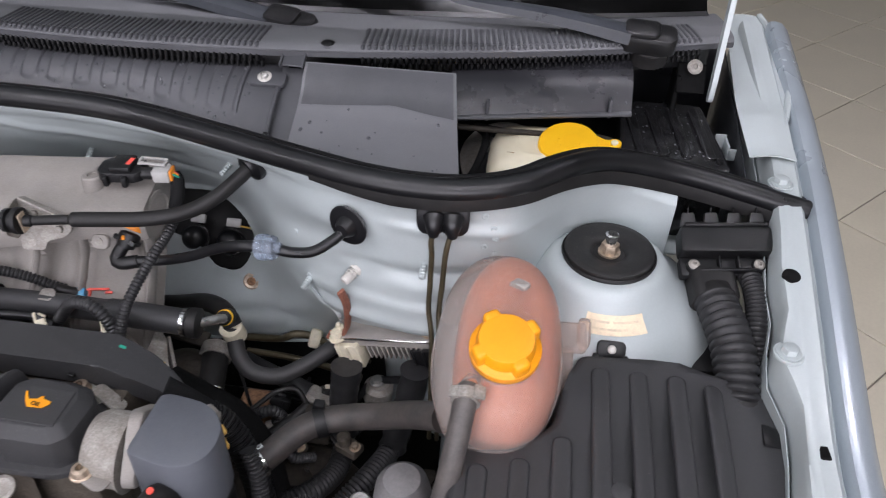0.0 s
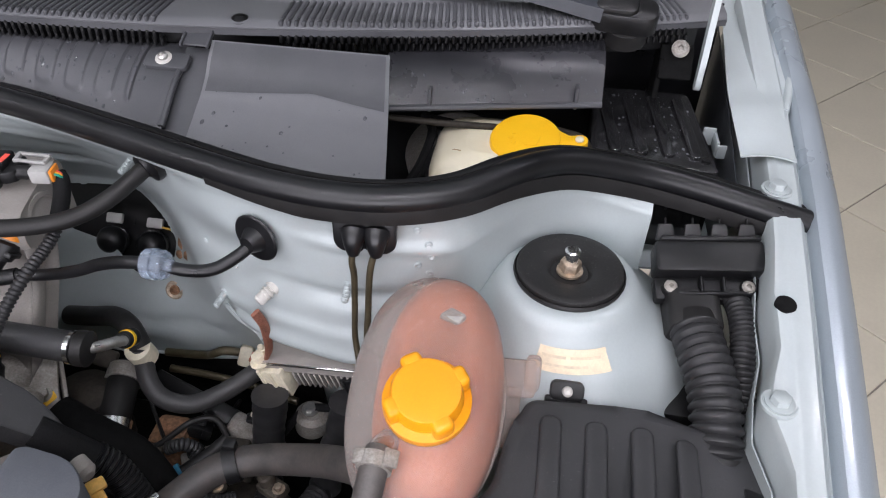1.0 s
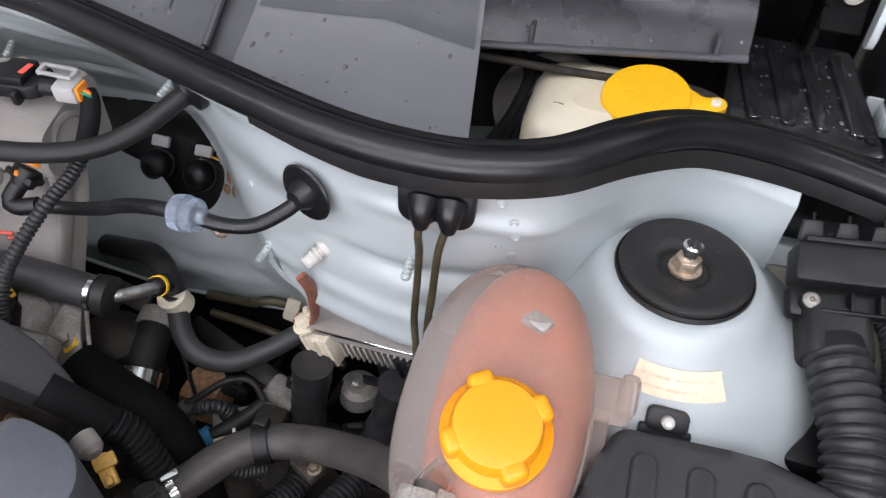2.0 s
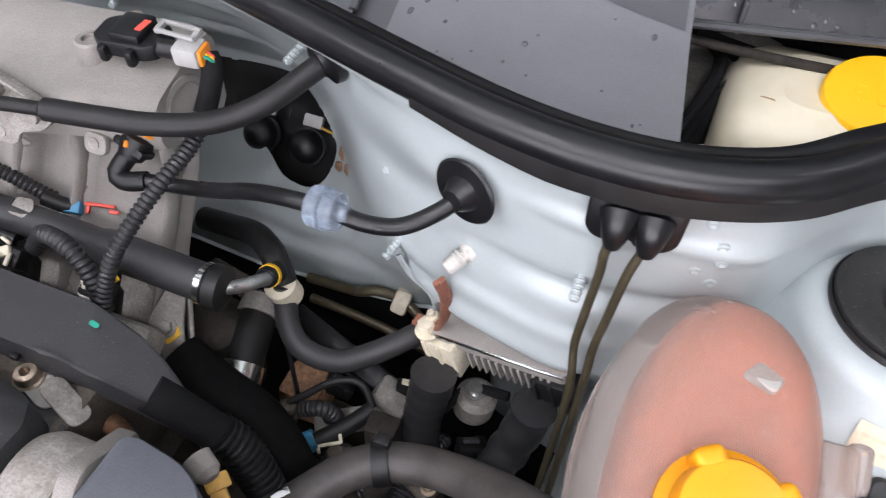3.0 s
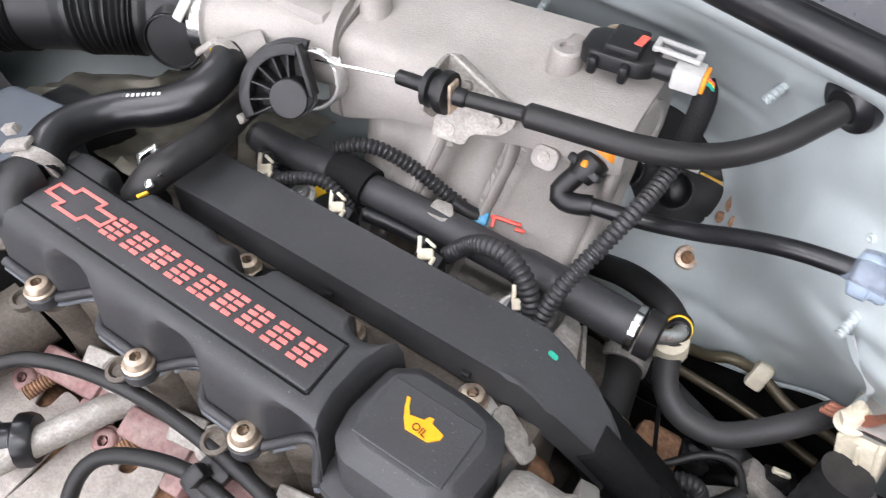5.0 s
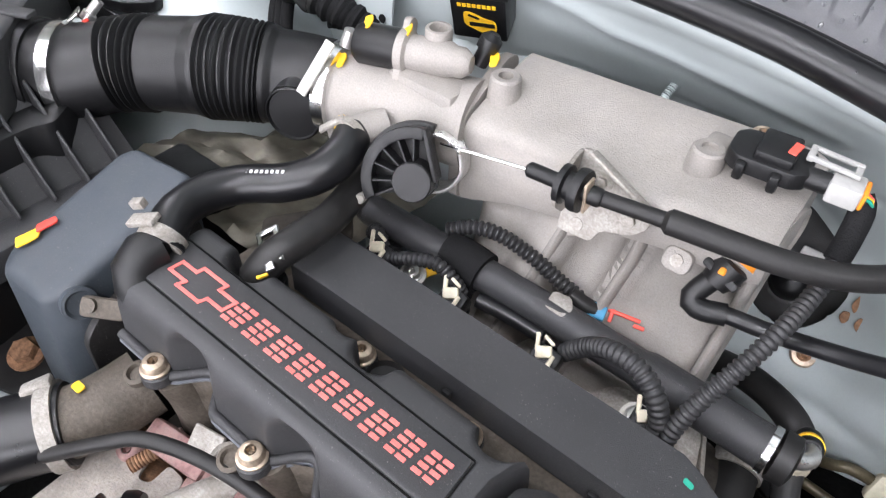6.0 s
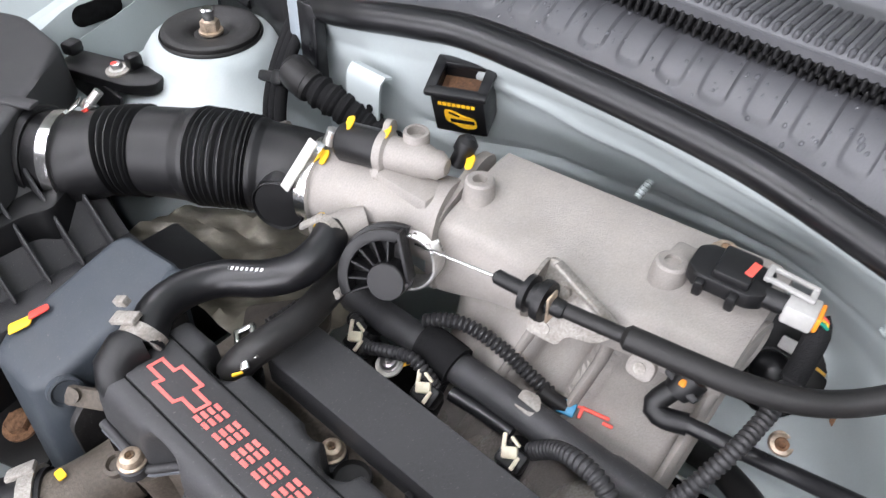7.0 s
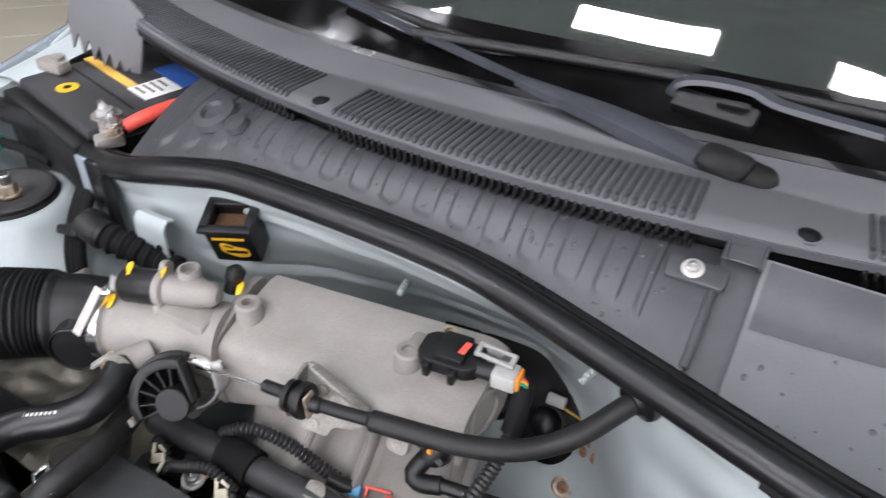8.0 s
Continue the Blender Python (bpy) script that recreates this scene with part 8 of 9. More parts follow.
solo("negative_clamp", J(box2((-1.045, 0.752, 1.056), (-1.005, 0.772, 1.070), 0.004), lathe([(0.010, 0), (0.009, 0.018), (0, 0.02)], (-1.02, 0.765, 1.056), (0, 0, 1), 20)), ALU_DIRTY, "grey battery terminal clamp", "terminal clamp")
solo("battery_shield", T(basis((-0.972, 0.806, 1.098), (0.12, -0.99, 0.05), (0.97, 0.12, -0.25)), prism([(-0.052, 0.055), (-0.055, -0.010), (-0.049, -0.040), (-0.042, -0.018), (-0.034, -0.042), (-0.027, -0.020), (-0.019, -0.043), (-0.012, -0.022), (-0.004, -0.044), (0.003, -0.024), (0.011, -0.045), (0.018, -0.026), (0.026, -0.046), (0.031, -0.030), (0.040, -0.047), (0.047, -0.044), (0.050, 0.040), (0.030, 0.052)], 0.003, 0.0006)), COWL, "grey plastic cowl end shield above the battery", "shield")
solo("drain_boss", J(lathe([(0.022, 0), (0.020, 0.006), (0.012, 0.008), (0.010, 0.004), (0, 0.004)], (-0.720, 0.713, 1.098), (-0.1, -0.35, 0.9), 26), lathe([(0.012, 0), (0.010, 0.006), (0, 0.008)], (-0.690, 0.708, 1.098), (-0.1, -0.35, 0.9), 20)), COWL_DARK, "round moulded boss on the scuttle panel", "moulded boss")
for p0, p1, w in (((-1.118, 0.600, 0.958), (0.042, 0.040, 0.016), 20), ((-1.085, 0.665, 0.975), (0.035, 0.028, 0.03), 10)):
    pass
slotm = basis((-1.119, 0.594, 0.962), (0.8, -0.15, 0.5), (0.6, 0.75, 0.15))
part("slot", T(slotm, prism(rounded(0.060, 0.022, 0.0105), 0.002, 0)), DEEP, car, "dark oval slot in the inner wing")
part("inner_ledge", sheet(20, 4, lambda u, v: (-1.095 - 0.035 * v - 0.02 * (u - 0.5) ** 2, 0.50 + 0.24 * u, 0.94 + 0.058 * v + 0.03 * u), 0.0015), PAINT, car)
part("side_slot", T(basis((-1.083, 0.664, 0.985), (0.8, -0.15, 0.5), (0.6, 0.75, 0.15)), prism(rounded(0.030, 0.030, 0.006), 0.002, 0)), DEEP, car)
gl = thing("green_loom", (-1.03, 0.67, 1.0), "black wiring loom with green tape clips", "wiring loom")
part("loom", tube([(-1.09, 0.665, 0.99), (-1.06, 0.668, 1.006), (-1.03, 0.672, 1.005), (-1.0, 0.68, 1.0), (-0.96, 0.684, 0.992)], 0.006, 12), WRAP, gl)
for x in (-1.045, -1.025):
    part("green_clip", band((x, 0.6705, 1.0055), (1, 0.1, 0), 0.0062, 0.006, 0.002), GREENP, gl)

# ---- left filter box, bracket, looms
fbx = thing("air_cleaner", (-0.98, 0.32, 0.80), "large black plastic air cleaner box with ribbed flanks", "air cleaner")
top_out = soften([(-1.12, 0.10), (-0.880, 0.10), (-0.868, 0.372), (-0.935, 0.452), (-0.985, 0.500), (-1.06, 0.505), (-1.12, 0.48)], 0.010, 4)
part("upper_shell", prism(top_out, 0.048, 0.006, Matrix.Translation((0, 0, 0.962)), 3, 0.004), COVER, fbx)
for k in range(6):
    part("top_rib", T(pose(-0.985, 0.14 + 0.052 * k, 1.0105, 0, 0, 24), rbox((0.17, 0.012, 0.004), 0.002)), COVER, fbx)
part("lower_shell", prism(soften([(-1.12, 0.08), (-0.858, 0.08), (-0.858, 0.385), (-0.85, 0.40), (-0.89, 0.46), (-1.06, 0.49), (-1.12, 0.46)], 0.01, 4), 0.17, 0.004, Matrix.Translation((0, 0, 0.79))), BLACK, fbx)
part("flank", sheet(12, 6, lambda u, v: (-0.893 + 0.058 * v, 0.16 + 0.285 * u, 0.968 - 0.062 * v), 0.003), COVER, fbx)
for k in range(9):
    part("web", T(pose(-0.858, 0.208 + 0.0275 * k, 0.9445, 0, 43, -4), rbox((0.086, 0.0026, 0.018), 0.001, 1)), COVER, fbx)
part("flank_lip", box2((-0.836, 0.16, 0.890), (-0.806, 0.445, 0.9165), 0.003), COVER, fbx)
part("ledge", box2((-0.826, 0.425, 0.84), (-0.745, 0.482, 0.912), 0.006), BLACK, fbx)
part("collar", lathe([(0.0435, -0.02), (0.0435, 0.004), (0.042, 0.008), (0.039, 0.008), (0.038, -0.01), (0, -0.01)], (-0.912, 0.429, 0.961), dax(0, 1), 36), BLACK, fbx)
bk = thing("cleaner_bracket", (-0.97, 0.53, 0.95), "black plastic bracket with a washered bolt marked red", "bracket")
part("arm", J(T(basis((-0.972, 0.531, 0.968), (0, -0.1, 1), (0.93, 0.30, -0.12)), prism(soften([(-0.055, -0.016), (0.03, -0.018), (0.055, -0.008), (0.055, 0.008), (0.03, 0.016), (-0.055, 0.014)], 0.008, 3), 0.010, 0.002)), T(basis((-0.985, 0.515, 0.955), (0, -1, 0.1), (0.93, 0.3, -0.1)), rbox((0.09, 0.03, 0.004), 0.001)), T(basis((-1.02, 0.52, 0.985), (0, 0, 1), (0.93, 0.3, 0)), rbox((0.014, 0.016, 0.012), 0.003)), T(basis((-0.957, 0.545, 0.985), (0, 0, 1)), rbox((0.012, 0.014, 0.014), 0.003))), BLACK, bk)
part("washer", lathe([(0.011, 0), (0.011, 0.002), (0.006, 0.003), (0, 0.003)], (-0.963, 0.531, 0.978), (0, -0.1, 1), 22), ALU_DIRTY, bk)
part("bolt", T(basis((-0.963, 0.531, 0.980), (0, -0.1, 1)), hexbolt(0.0052, 0.005)), STEEL, bk)
part("red_dab", T(basis((-0.9645, 0.5295, 0.9855), (0, -0.1, 1)), lathe([(0.0035, 0), (0.003, 0.0008), (0, 0.001)], seg=10)), REDMARK, bk, "dab of red paint")
tp = thing("taped_hose", (-0.77, 0.625, 0.96), "rubber elbow hose wrapped in black cloth tape", "hose")
part("elbow", tube([(-0.812, 0.628, 0.985), (-0.814, 0.618, 1.002), (-0.805, 0.612, 1.004), (-0.790, 0.614, 0.998)], 0.0148, 20), RUBBER, tp)
part("taped_length", tube([(-0.795, 0.613, 1.0), (-0.775, 0.617, 0.994), (-0.752, 0.624, 0.984), (-0.730, 0.63, 0.975), (-0.71, 0.628, 0.968)], lambda s: 0.0135 + 0.0012 * math.sin(47 * s) + 0.0007 * math.sin(113 * s), 20, 0.0015), WRAP, tp)
lm = thing("tower_loom", (-0.845, 0.62, 0.90), "bundle of black cables tied beside the strut tower", "cable bundle")
for k in range(3):
    part("cable", tube([(-0.868 + 0.009 * k, 0.668, 1.02), (-0.860 + 0.007 * k, 0.645, 1.005), (-0.846 + 0.007 * k, 0.617, 0.985), (-0.838 + 0.008 * k, 0.600, 0.955), (-0.826 + 0.008 * k, 0.588, 0.90), (-0.82, 0.58, 0.82)], 0.0056, 10), WRAP, lm)
part("tie", T(basis((-0.841, 0.614, 0.986), (0.2, -0.5, -0.7)), J(rbox((0.030, 0.014, 0.010), 0.003), rbox((0.014, 0.018, 0.014), 0.003, 2, pose(0.014, 0.004, 0)))), BLACK, lm)
part("cast_fitting", T(basis((-0.79, 0.585, 0.945), (0.3, -0.8, 0.3), (0.4, 0.2, -0.8)), rbox((0.055, 0.018, 0.016), 0.005)), ALU_DIRTY, lm)
solo("rubber_post", J(T(basis((-0.822, 0.646, 1.015), (0.0, -1, 0.0), (1, 0, 0)), rbox((0.026, 0.075, 0.008), 0.003)), T(basis((-0.808, 0.643, 1.0), (0.0, -1, 0.0), (1, 0, 0)), rbox((0.004, 0.09, 0.012), 0.0015))), SEAL, "flat black rubber strip down from the seal", "rubber strip")
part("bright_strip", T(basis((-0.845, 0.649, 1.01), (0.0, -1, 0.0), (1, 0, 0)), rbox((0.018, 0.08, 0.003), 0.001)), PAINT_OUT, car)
hk = thing("hook_plate", (-0.735, 0.64, 0.99), "pale painted bent steel hook plate on the bulkhead", "bracket")
part("plate", sheet(10, 10, lambda u, v: (-0.757 + 0.038 * u - 0.008 * v, ip(v, [0, 0.12, 0.25, 1], [0.640, 0.632, 0.629, 0.632]), ip(v, [0, 0.12, 0.25, 1], [1.023, 1.026, 1.019, 0.968])), 0.002), PAINT, hk)
part("hole", lathe([(0.0035, 0), (0.0035, 0.0008), (0, 0.0008)], (-0.733, 0.6275, 0.996), (0, -1, 0.1), 14), DEEP, hk)

# ---- small black sample box hung on the bulkhead
sb = thing("sample_box", (-0.652, 0.65, 1.01), "small open black box with a yellow print, brown inside", "small box")
SBM = basis((-0.650, 0.6445, 1.0480), (0.05, -0.30, 0.95), (0.93, 0.36, 0.06)) @ Matrix.Scale(0.87, 4)
part("tub", T(SBM, J(rbox((0.046, 0.003, 0.048), 0.001, 2, pose(0, -0.0165, -0.022)), rbox((0.046, 0.003, 0.048), 0.001, 2, pose(0, 0.0165, -0.022)), rbox((0.003, 0.036, 0.048), 0.001, 2, pose(0.0225, 0, -0.022)), rbox((0.003, 0.036, 0.048), 0.001, 2, pose(-0.0225, 0, -0.022)), rbox((0.046, 0.036, 0.003), 0.001, 2, pose(0, 0, -0.045)))), SEAL, sb)
part("rim", T(SBM, J(rbox((0.056, 0.010, 0.006), 0.002, 2, pose(0, -0.0175, 0.004)), rbox((0.056, 0.010, 0.006), 0.002, 2, pose(0, 0.0175, 0.004)), rbox((0.010, 0.040, 0.006), 0.002, 2, pose(0.023, 0, 0.004)), rbox((0.010, 0.040, 0.006), 0.002, 2, pose(-0.023, 0, 0.004)))), SEAL, sb)
part("brown_fill", T(SBM, rbox((0.042, 0.030, 0.004), 0.001, 2, pose(0, 0, -0.012))), mat("brown_dust", (0.12, 0.06, 0.03), 0.9, 0, 500, 0.4, 60, 0.4, 0.6), sb, "brown contents")
blob = soften([(-0.013, 0.010), (-0.004, 0.009), (0.004, 0.004), (0.015, 0.002), (0.016, -0.010), (0.004, -0.013), (-0.006, -0.008), (-0.013, -0.004)], 0.004, 3)
fmx = SBM @ Matrix.Translation((0.0, -0.0183, -0.026)) @ pose(0, 0, 0, 90, 0, 0)
part("yellow_print", T(fmx, prism(blob, 0.0006, 0)), MARK, sb, "yellow printed badge shape", flat=True)
part("print_bar", T(fmx, J(*[rbox((0.0032, 0.0035, 0.0008), 0, 1, pose(-0.016 + 0.0043 * k, 0.0165, 0.0003)) for k in range(8)])), MARK, sb)
part("dark_bar", T(fmx, J(rbox((0.022, 0.004, 0.0006), 0, 1, pose(0.003, -0.003, 0.0008)), rbox((0.010, 0.002, 0.0006), 0, 1, pose(-0.004, 0.005, 0.0008, 0, 0, -20)))), BLACK, sb)

# ---- timing belt cover and what lies before the engine
tcv = thing("timing_cover", (-0.77, 0.37, 0.6), "slate grey plastic timing belt cover with a yellow-red mark", "timing cover")
cov = prism(soften([(-0.804, 0.322), (-0.792, 0.306), (-0.742, 0.308), (-0.730, 0.322), (-0.728, 0.428), (-0.736, 0.438), (-0.798, 0.432), (-0.806, 0.42)], 0.008, 4), 0.34, 0.009, Matrix.Translation((0, 0, 0.612)), 3, 0.003)
part("shell", warp(cov, lambda x, y, z: (x, y + 0.10 * (z - 0.95) * 0.3, z + 0.27 * (min(y, 0.432) - 0.430) * max(0.0, (z - 0.80) / 0.15))), TEALCOVER, tcv)
part("side_face", T(basis((-0.7268, 0.372, 0.76), (1, 0, 0), (0, 1, 0)), prism(soften([(-0.053, -0.14), (0.050, -0.14), (0.050, 0.168), (-0.038, 0.140), (-0.053, 0.125)], 0.008, 3), 0.006, 0.001)), MATTBLACK, tcv, "black side face")
for (px, py, pz), r_ in (((-0.7290, 0.328, 0.912), 0.010), ((-0.7280, 0.424, 0.944), 0.009)):
    part("corner_recess", lathe([(r_ + 0.002, -0.004), (r_ + 0.002, 0.003), (r_, 0.0035), (r_ - 0.002, 0.001), (0, 0.0)], (px, py, pz), (0.9, -0.15, 0.35), 24), TEALCOVER, tcv)
part("paint_mark", J(T(basis((-0.7905, 0.334, 0.9285), (0, -0.25, 1), (0.3, 1, 0)), prism(soften([(-0.010, -0.004), (0.006, -0.005), (0.010, 0.003), (-0.008, 0.005)], 0.002, 3), 0.0012, 0.0004))), MARK, tcv, "yellow paint mark")
part("paint_mark", J(T(basis((-0.7880, 0.347, 0.9325), (0, -0.25, 1), (0.3, 1, 0)), prism(soften([(-0.008, -0.003), (0.008, -0.003), (0.008, 0.003), (-0.006, 0.004)], 0.002, 3), 0.0012, 0.0004))), REDMARK, tcv, "red paint mark")
solo("cover_clamp", J(T(basis((-0.711, 0.335, 0.915), (0.4, -0.6, 0.7), (0.9, 0.3, 0.2)), rbox((0.03, 0.014, 0.008), 0.003)), lathe([(0.005, 0), (0.005, 0.006), (0, 0.006)], (-0.717, 0.331, 0.917), (0.4, -0.6, 0.7), 14)), HEADM, "tarnished metal stay beside the timing cover", "stay")
mt = thing("engine_mount", (-0.84, 0.31, 0.76), "black rubber mount pad with a rusty nut on the side rail", "engine mount")
part("pad", T(basis((-0.836, 0.306, 0.781), (0.1, -0.2, 1), (1, 0.4, 0)), prism(soften([(-0.045, -0.030), (0.04, -0.034), (0.045, 0.03), (-0.04, 0.034)], 0.006, 3), 0.008, 0.002)), RUBBER, mt)
part("nut", T(basis((-0.834, 0.305, 0.789), (0.1, -0.2, 1)), hexbolt(0.0105, 0.009)), RUST, mt, "rusty hexagon nut")
part("side_rail", box2((-0.96, -0.2, 0.70), (-0.80, 0.46, 0.772), 0.012), PAINT, car)
part("side_rail", box2((0.06, -0.2, 0.66), (0.22, 0.46, 0.72), 0.012), PAINT, car)
lo = thing("lower_hose", (-0.70, 0.26, 0.84), "thick black hose clamped to an aluminium outlet", "hose")
part("hose_body", tube([(-0.775, 0.165, 0.822), (-0.742, 0.215, 0.845), (-0.714, 0.254, 0.857), (-0.694, 0.283, 0.860)], 0.0275, 24), SEAL, lo)
part("clamp", J(band((-0.6985, 0.2765, 0.8597), (0.53, 0.84, 0.07), 0.0282, 0.010, 0.002), T(basis((-0.716, 0.280, 0.884), (-0.4, 0, 0.9), (0.5, 0.8, 0)), rbox((0.020, 0.012, 0.006), 0.002))), ALU_DIRTY, lo, "pale spring clamp")
part("outlet", tube([(-0.696, 0.280, 0.860), (-0.686, 0.302, 0.862), (-0.680, 0.332, 0.866)], 0.0240, 22), HEADM, lo, "stained aluminium outlet")
part("mark", T(basis((-0.693, 0.296, 0.8865), (-0.2, -0.1, 1)), prism(rounded(0.010, 0.006, 0.002), 0.001, 0)), MARK, lo)
foil = solo("heat_foil", sheet(26, 20, lambda u, v: (-0.86 + 0.21 * u, 0.44 + 0.17 * v, 0.900 - 0.03 * v + 0.008 * noise.noise((9 * u, 9 * v, 2.0)) + 0.004 * noise.noise((25 * u, 22 * v, 5.0)))), FOIL, "crumpled stained foil film below the duct", "foil film")
hs = thing("exhaust_shield", (-0.6, 0.28, 0.78), "pale pitted exhaust heat shield plates with maroon flange blocks", "heat shield")
PITTED = mat("pitted_pale_metal", (0.33, 0.305, 0.28), 0.6, 0.2, 500, 0.2, 60, 0.3, 0.4, 0.35, (0.42, 0.34, 0.27))
tab = soften([(-0.040, -0.10), (0.045, -0.10), (0.052, -0.025), (0.046, 0.006), (0.030, 0.008), (0.028, -0.008), (0.018, -0.010), (0.016, 0.003), (0.004, 0.012), (-0.010, 0.010), (-0.020, -0.006)], 0.004, 3)
for x in (-0.665, -0.584, -0.500):
    part("plate", T(basis((x, 0.299, 0.834), (0.02, -0.16, 0.98), (1, 0.1, 0)), prism(tab, 0.0025, 0.0008)), PITTED, hs, "pale pitted shield plate")
    part("shield_bolt", T(basis((x, 0.300, 0.8365), (0.1, -0.4, 0.9)), torxbolt(0.0068, 0.007)), MAROON, hs)
    part("red_block", T(basis((x + 0.033, 0.319, 0.846), (0.05, -0.35, 0.93), (1, 0.12, 0)), J(rbox((0.052, 0.020, 0.022), 0.003), rbox((0.016, 0.030, 0.026), 0.003, 2, pose(0.024, -0.010, -0.006)))), MAROON, hs, "maroon stained flange block")
    part("stud", tube([(x + 0.018, 0.312, 0.842), (x + 0.011, 0.292, 0.838)], 0.0052, 12, rings=(0.0022, 0.0008)), RUST, hs, "rusty threaded stud")
    part("flange_nut", T(basis((x + 0.021, 0.318, 0.843), (0.35, 0.9, 0.1)), hexbolt(0.0085, 0.008)), MAROON, hs)
    part("spacer", T(basis((x + 0.052, 0.327, 0.865), (0.1, -0.6, 0.8), (1, 0.2, 0)), rbox((0.024, 0.020, 0.004), 0.002)), ALU_DIRTY, hs)
    part("lug_washer", lathe([(0.0115, 0), (0.0115, 0.003), (0.0085, 0.004), (0.005, 0.0025), (0, 0.0025)], (x + 0.083, 0.324, 0.884), (0.1, -0.35, 0.95), 22), ALU_DIRTY, hs)
part("manifold_pipe", tube([(-0.70, 0.30, 0.795), (-0.66, 0.292, 0.80), (-0.55, 0.292, 0.80), (-0.44, 0.30, 0.795)], 0.028, 18), RUST, hs, "rusty exhaust manifold below the shield")
hose("dipstick_tube", [(-0.622, 0.250, 0.845), (-0.604, 0.286, 0.850), (-0.590, 0.314, 0.853), (-0.578, 0.340, 0.848)], 0.0095, ALU_DIRTY, "dull grey dipstick tube", "tube", seg=16)
solo("sealing_cap", J(lathe([(0.015, 0), (0.017, 0.004), (0.017, 0.010), (0.012, 0.013), (0.012, 0.022), (0.016, 0.026), (0.013, 0.03), (0, 0.03)], (-0.612, 0.275, 0.848), (-0.7, -0.65, 0.0), 26)), SEAL, "black rubber plug cap on the tube", "plug cap")
hose("ignition_lead", [(-0.68, 0.258, 0.868), (-0.645, 0.284, 0.888), (-0.628, 0.2985, 0.892), (-0.597, 0.311, 0.892), (-0.556, 0.319, 0.891), (-0.511, 0.3205, 0.890), (-0.459, 0.317, 0.889), (-0.42, 0.308, 0.885)], 0.0048, RUBBER, "grey-black ignition lead before the valve cover", "ignition lead", seg=12, group="ignition leads")
hose("ignition_lead", [(-0.548, 0.250, 0.862), (-0.551, 0.268, 0.879), (-0.547, 0.282, 0.884), (-0.531, 0.2945, 0.883), (-0.508, 0.3035, 0.881), (-0.487, 0.305, 0.880), (-0.455, 0.304, 0.876)], 0.0048, RUBBER, "grey-black ignition lead before the valve cover", "ignition lead", seg=12, group="ignition leads")
solo("lead_holder", J(T(basis((-0.494, 0.309, 0.876), (0.1, -0.5, 0.85), (0.9, -0.3, 0)), rbox((0.020, 0.026, 0.010), 0.003)), T(basis((-0.494, 0.304, 0.888), (0.1, -0.5, 0.85), (0.9, -0.3, 0)), rbox((0.010, 0.012, 0.012), 0.002))), BLACK, "black plastic lead holder", "lead holder")

# ---- ignition housing at the engine's end
dh = thing("ignition_housing", (-0.3, 0.37, 0.86), "slate grey ignition cap on a cast aluminium housing", "ignition unit")
part("casting", lathe([(0.030, 0.0), (0.034, 0.008), (0.034, 0.028), (0.037, 0.034), (0, 0.034)], (-0.350, 0.368, 0.900), (1, 0.02, -0.08), 30), ALU_DIRTY, dh)
part("flange", T(basis((-0.3125, 0.372, 0.904), (1, 0.15, -0.10), (0, 0.7, 0.7)), prism(rounded(0.066, 0.074, 0.014), 0.011, 0.003)), ALU, dh)
dcap = [(-0.290 + 0.86 * (x + 0.290), 0.372 + 0.86 * (y - 0.372)) for x, y in [(-0.300, 0.330), (-0.296, 0.404), (-0.285, 0.407), (-0.250, 0.402), (-0.232, 0.392), (-0.2185, 0.374), (-0.2165, 0.352), (-0.222, 0.336), (-0.234, 0.325), (-0.255, 0.320)]]
part("cap", prism(soften(dcap, 0.008, 3), 0.070, 0.003, Matrix.Translation((0, 0, 0.873)), 2), DISTCAP, dh)
part("cap_skirt", prism([(-0.258 + (x + 0.258) * 0.94, 0.365 + (y - 0.365) * 0.94) for x, y in soften(dcap, 0.008, 3)], 0.113, 0.0, Matrix.Translation((0, 0, 0.76))), BLACK, dh)
part("lead_tower", tube([(-0.264, 0.336, 0.89), (-0.270, 0.320, 0.908), (-0.275, 0.304, 0.905)], 0.013, 18), RUBBER, dh)
part("red_dot", lathe([(0.003, 0), (0.003, 0.002), (0, 0.002)], (-0.2715, 0.318, 0.9215), (0, -0.2, 1), 10), REDP, dh)
solo("yellow_plug", T(basis((-0.260, 0.413, 0.868), (0.3, -0.3, 0.9), (0.7, -0.6, 0)) @ Matrix.Scale(0.85, 4), J(rbox((0.028, 0.012, 0.012), 0.002), rbox((0.012, 0.018, 0.008), 0.002, 2, pose(-0.006, 0.002, 0.006)), rbox((0.008, 0.006, 0.018), 0.002, 2, pose(0.010, 0, 0.004)))), mat("amber_plastic", (0.72, 0.43, 0.10), 0.45), "amber wire connector behind the ignition cap", "connector")
hose("cap_conduit", [(-0.232, 0.412, 0.86), (-0.222, 0.400, 0.835), (-0.218, 0.385, 0.80), (-0.225, 0.37, 0.74)], 0.0085, CORR, "thin corrugated conduit below the ignition cap", "conduit", rings=(0.0042, 0.0018))
solo("sensor_nut", J(lathe([(0.009, 0), (0.0085, 0.012), (0.005, 0.016), (0, 0.016)], (-0.268, 0.415, 0.905), (0.8, -0.4, -0.2), 16)), ALU, "pale metal sensor fitting", "fitting")
solo("rust_elbow", tube([(-0.362, 0.424, 0.864), (-0.350, 0.427, 0.866), (-0.34, 0.424, 0.858)], 0.008, 16), RUST, "rusty brown pipe elbow", "pipe elbow")

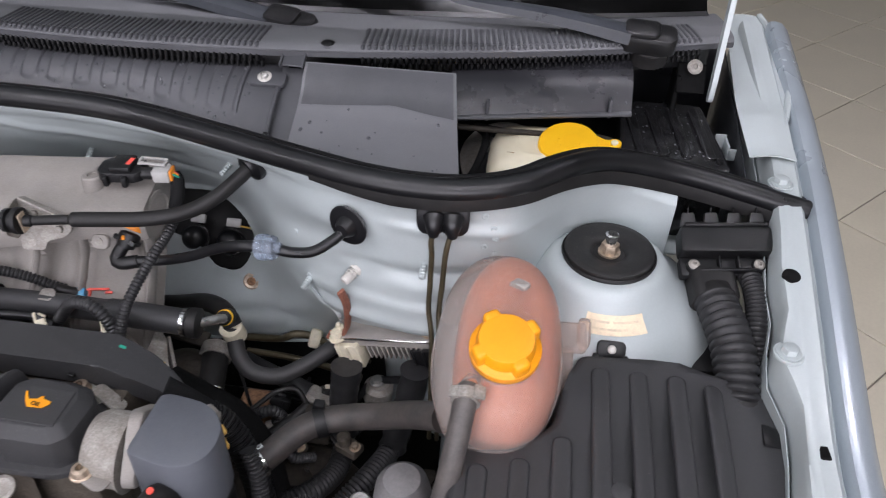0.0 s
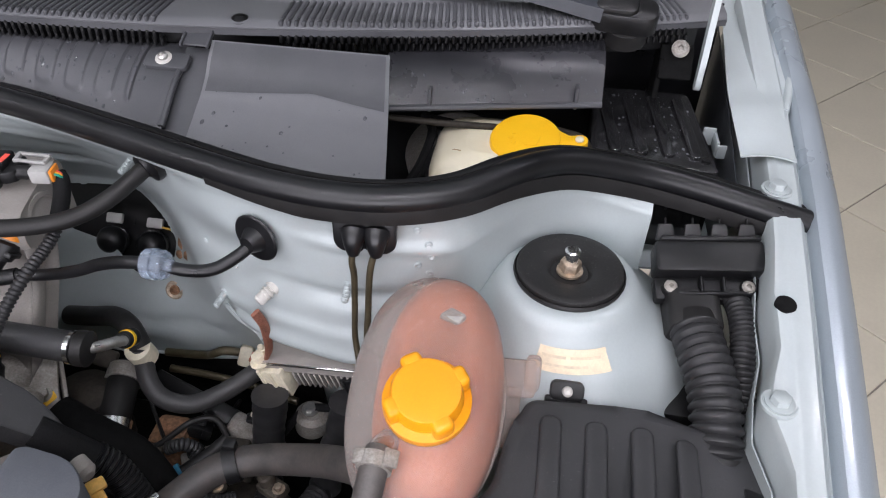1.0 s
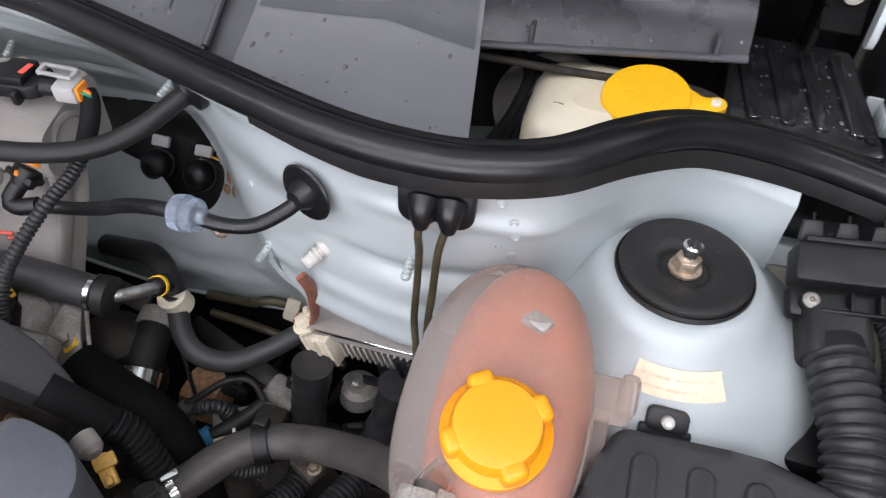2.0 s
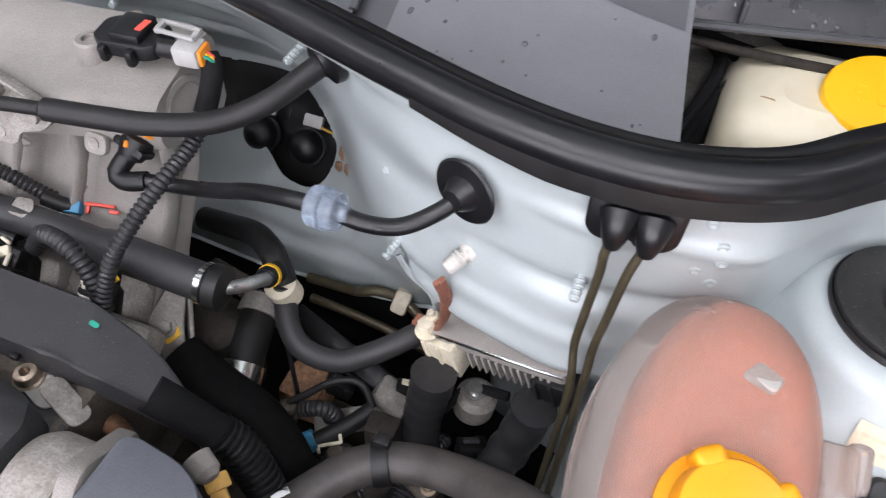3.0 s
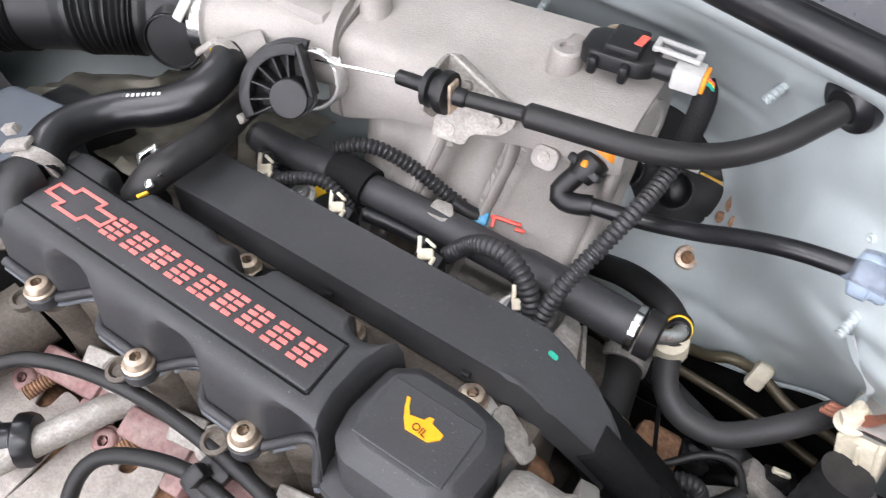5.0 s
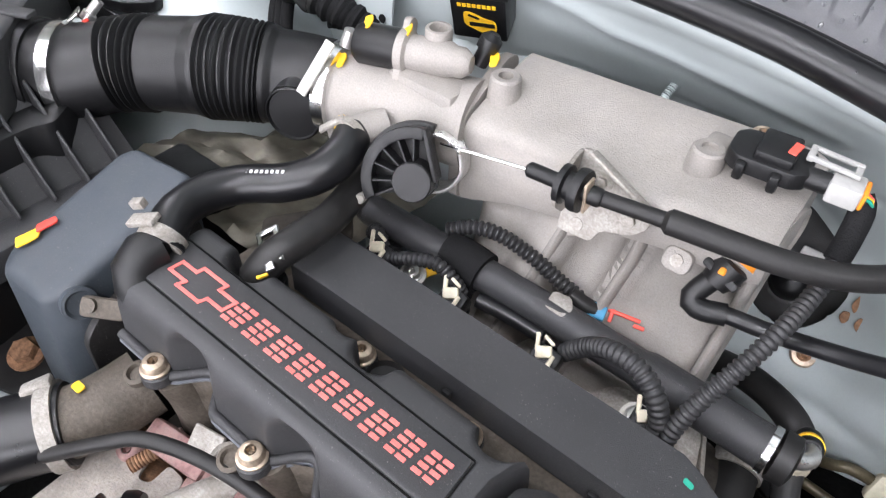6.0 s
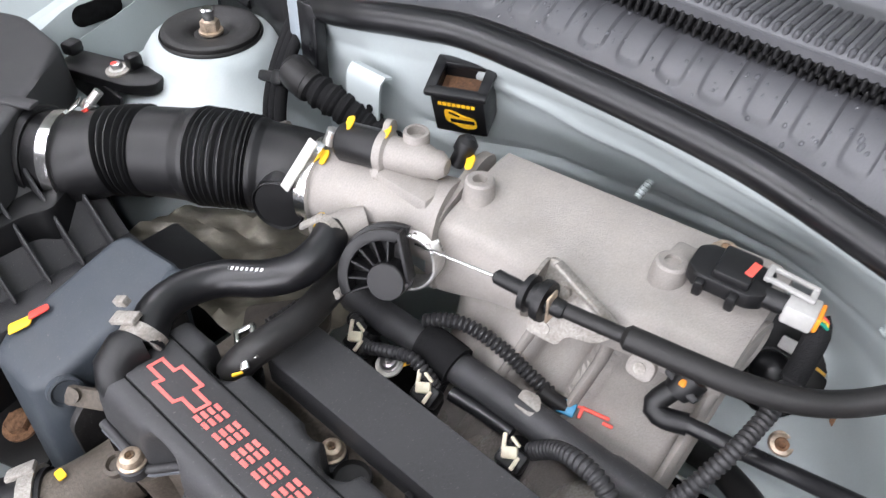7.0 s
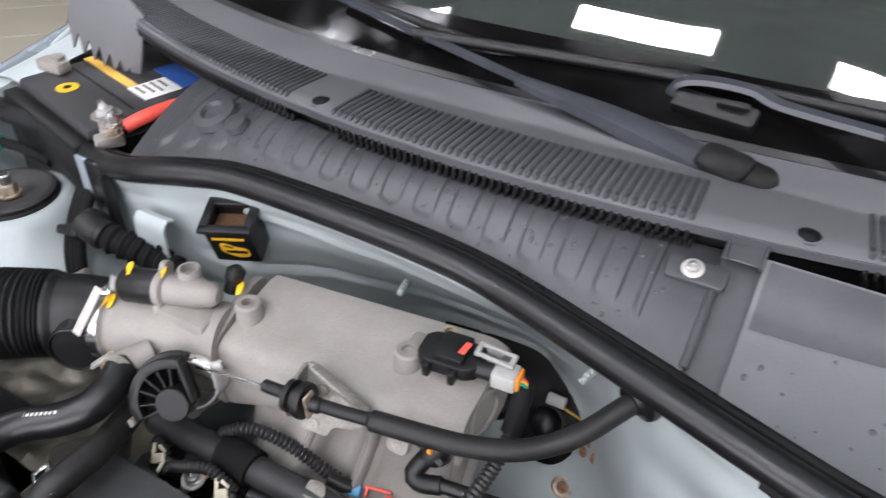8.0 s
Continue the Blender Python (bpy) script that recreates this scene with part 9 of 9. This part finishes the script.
# ---- wipers
def wiper(name, pivot, elbow, tip, blade):
    w = thing(name, pivot, "black metal wiper arm with its blade on the windscreen", "wiper", "wipers")
    px, py, pz = pivot
    d = (Vector(elbow) - Vector(pivot)).normalized()
    part("pivot_head", T(basis((px, py, pz), (0, -0.25, 1), d), J(prism(soften([(-0.028, -0.019), (0.036, -0.018), (0.036, 0.018), (-0.028, 0.019)], 0.016, 5), 0.020, 0.006), prism(rounded(0.04, 0.030, 0.008), 0.006, 0.003, Matrix.Translation((0.012, 0, 0.018))))), BLACK, w)
    part("pivot_base", lathe([(0.022, -0.015), (0.021, 0.0), (0.014, 0.004), (0, 0.004)], (px, py, pz - 0.002), (0, -0.25, 1), 24), RUBBER, w)
    e0 = Vector(pivot) + d * 0.025 + Vector((0, 0, 0.010))
    ev, axis = Vector(elbow), e0 - Vector(elbow)

    def taper(x, y, z):
        p = Vector((x, y, z))
        s = (p - ev).dot(axis) / axis.length_squared
        c = ev + axis * s
        w = 0.42 + 0.75 * min(1.0, max(0.0, s)) ** 0.8
        return tuple(c + (p - c) * w)
    part("arm", warp(sweep([tuple(e0), tuple((e0 + Vector(elbow)) / 2 + Vector((0, 0, 0.004))), elbow], [(-0.0175, -0.007), (-0.0165, 0.004), (-0.006, 0.0065), (0.008, 0.0055), (0.0165, 0.002), (0.0165, -0.005)], 0.01), taper), ARM, w)
    part("arm_rod", sweep([elbow, tuple((Vector(elbow) + Vector(tip)) / 2), tip], [(-0.0045, -0.002), (-0.0045, 0.002), (0.0045, 0.002), (0.0045, -0.002)], 0.01), ARM, w)
    part("blade_carrier", tube([blade[0], tuple((Vector(blade[0]) + Vector(blade[1])) / 2 + Vector((0, 0, 0.006))), blade[1]], 0.0055, 10), BLACK, w)
    part("blade_rubber", tube([tuple(Vector(blade[0]) + Vector((0, 0.004, -0.006))), tuple(Vector(blade[1]) + Vector((0, 0.004, -0.006)))], 0.003, 8), SEAL, w)
    return w


def on_glass(x, dy, up):
    return (x, glass_y(x) + dy, edge_z(x) - 0.010 + 0.645 * dy + up)


WP1, WE1, WT1 = (-0.276, 0.797, 1.1165), (-0.475, 0.838, 1.1435), (-0.72, 0.905, 1.156)
WB1 = (on_glass(-0.98, 0.03, 0.012), on_glass(-0.534, 0.022, 0.014))
WP2, WE2, WT2 = (0.130, 0.838, 1.1155), (-0.10, 0.853, 1.150), (-0.257, 0.878, 1.154)
WB2 = (on_glass(-0.60, 0.008, 0.026), on_glass(-0.03, 0.012, 0.026))
wiper("wiper", WP1, WE1, WT1, WB1)
wiper("wiper", WP2, WE2, WT2, WB2)
bf = thing("blade_fitting", (-0.31, 0.875, 1.14), "black plastic wiper blade coupling with its hooked arm", "wiper coupling")
part("shell", T(basis((-0.314, 0.873, 1.136), (0, -0.5, 0.85), (1, -0.10, 0)), prism(rounded(0.070, 0.020, 0.005), 0.012, 0.003)), BLACK, bf)
part("hook", sweep([(-0.352, 0.878, 1.142), (-0.350, 0.879, 1.152), (-0.338, 0.880, 1.158), (-0.318, 0.882, 1.160), (-0.290, 0.883, 1.159), (-0.270, 0.880, 1.154), (-0.245, 0.876, 1.153), (-0.19, 0.868, 1.153)], [(-0.007, -0.002), (-0.006, 0.0025), (0.006, 0.0025), (0.007, -0.002)], 0.005), ARM, bf)
part("hook_pin", T(basis((-0.300, 0.868, 1.150), (0, -0.5, 0.85), (1, 0, 0)), rbox((0.026, 0.006, 0.006), 0.002)), BLACK, bf)

# ---- water drops on the scuttle parts
def drops(fn, n, seed, r0=0.0006, r1=0.0019, vlo=0.05, vhi=0.95):
    rnd = random.Random(seed)
    shapes = []
    for _ in range(n):
        u, v = rnd.uniform(0.04, 0.97), rnd.uniform(vlo, vhi)
        p, nrm, ax = on(fn, u, v)
        if nrm.z < 0 and abs(nrm.z) > 0.3 or nrm.y > 0.5:
            nrm = -nrm
        r = r0 + (r1 - r0) * rnd.random() ** 3
        shapes.append(T(basis(tuple(p + nrm * 0.0002), nrm, ax) @ Matrix.Diagonal((1, rnd.uniform(0.9, 1.7), 0.55, 1)), lathe([(r, 0), (r * 0.92, r * 0.45), (r * 0.6, r * 0.85), (r * 0.2, r), (0, r * 1.02)], seg=9)))
    return J(*shapes)


for nm, fn, n, sd, host in (("drop_field", panel_a, 230, 3, pan), ("drop_field", panel_b, 24, 4, plate_b), ("drop_field", lambda u, v: (flap(u, v)[0] - 0.0004, flap(u, v)[1] - 0.0019, flap(u, v)[2]), 240, 5, fl), ("drop_field", lambda u, v: hbox(0.118 + 0.095 * u, 0.762 + 0.115 * v, 1.0184), 90, 6, hb)):
    dr = tagged(part(nm, drops(fn, n, sd), GLASSY, host, "clear water drops"), kind="stuff")
    dr.visible_shadow = False
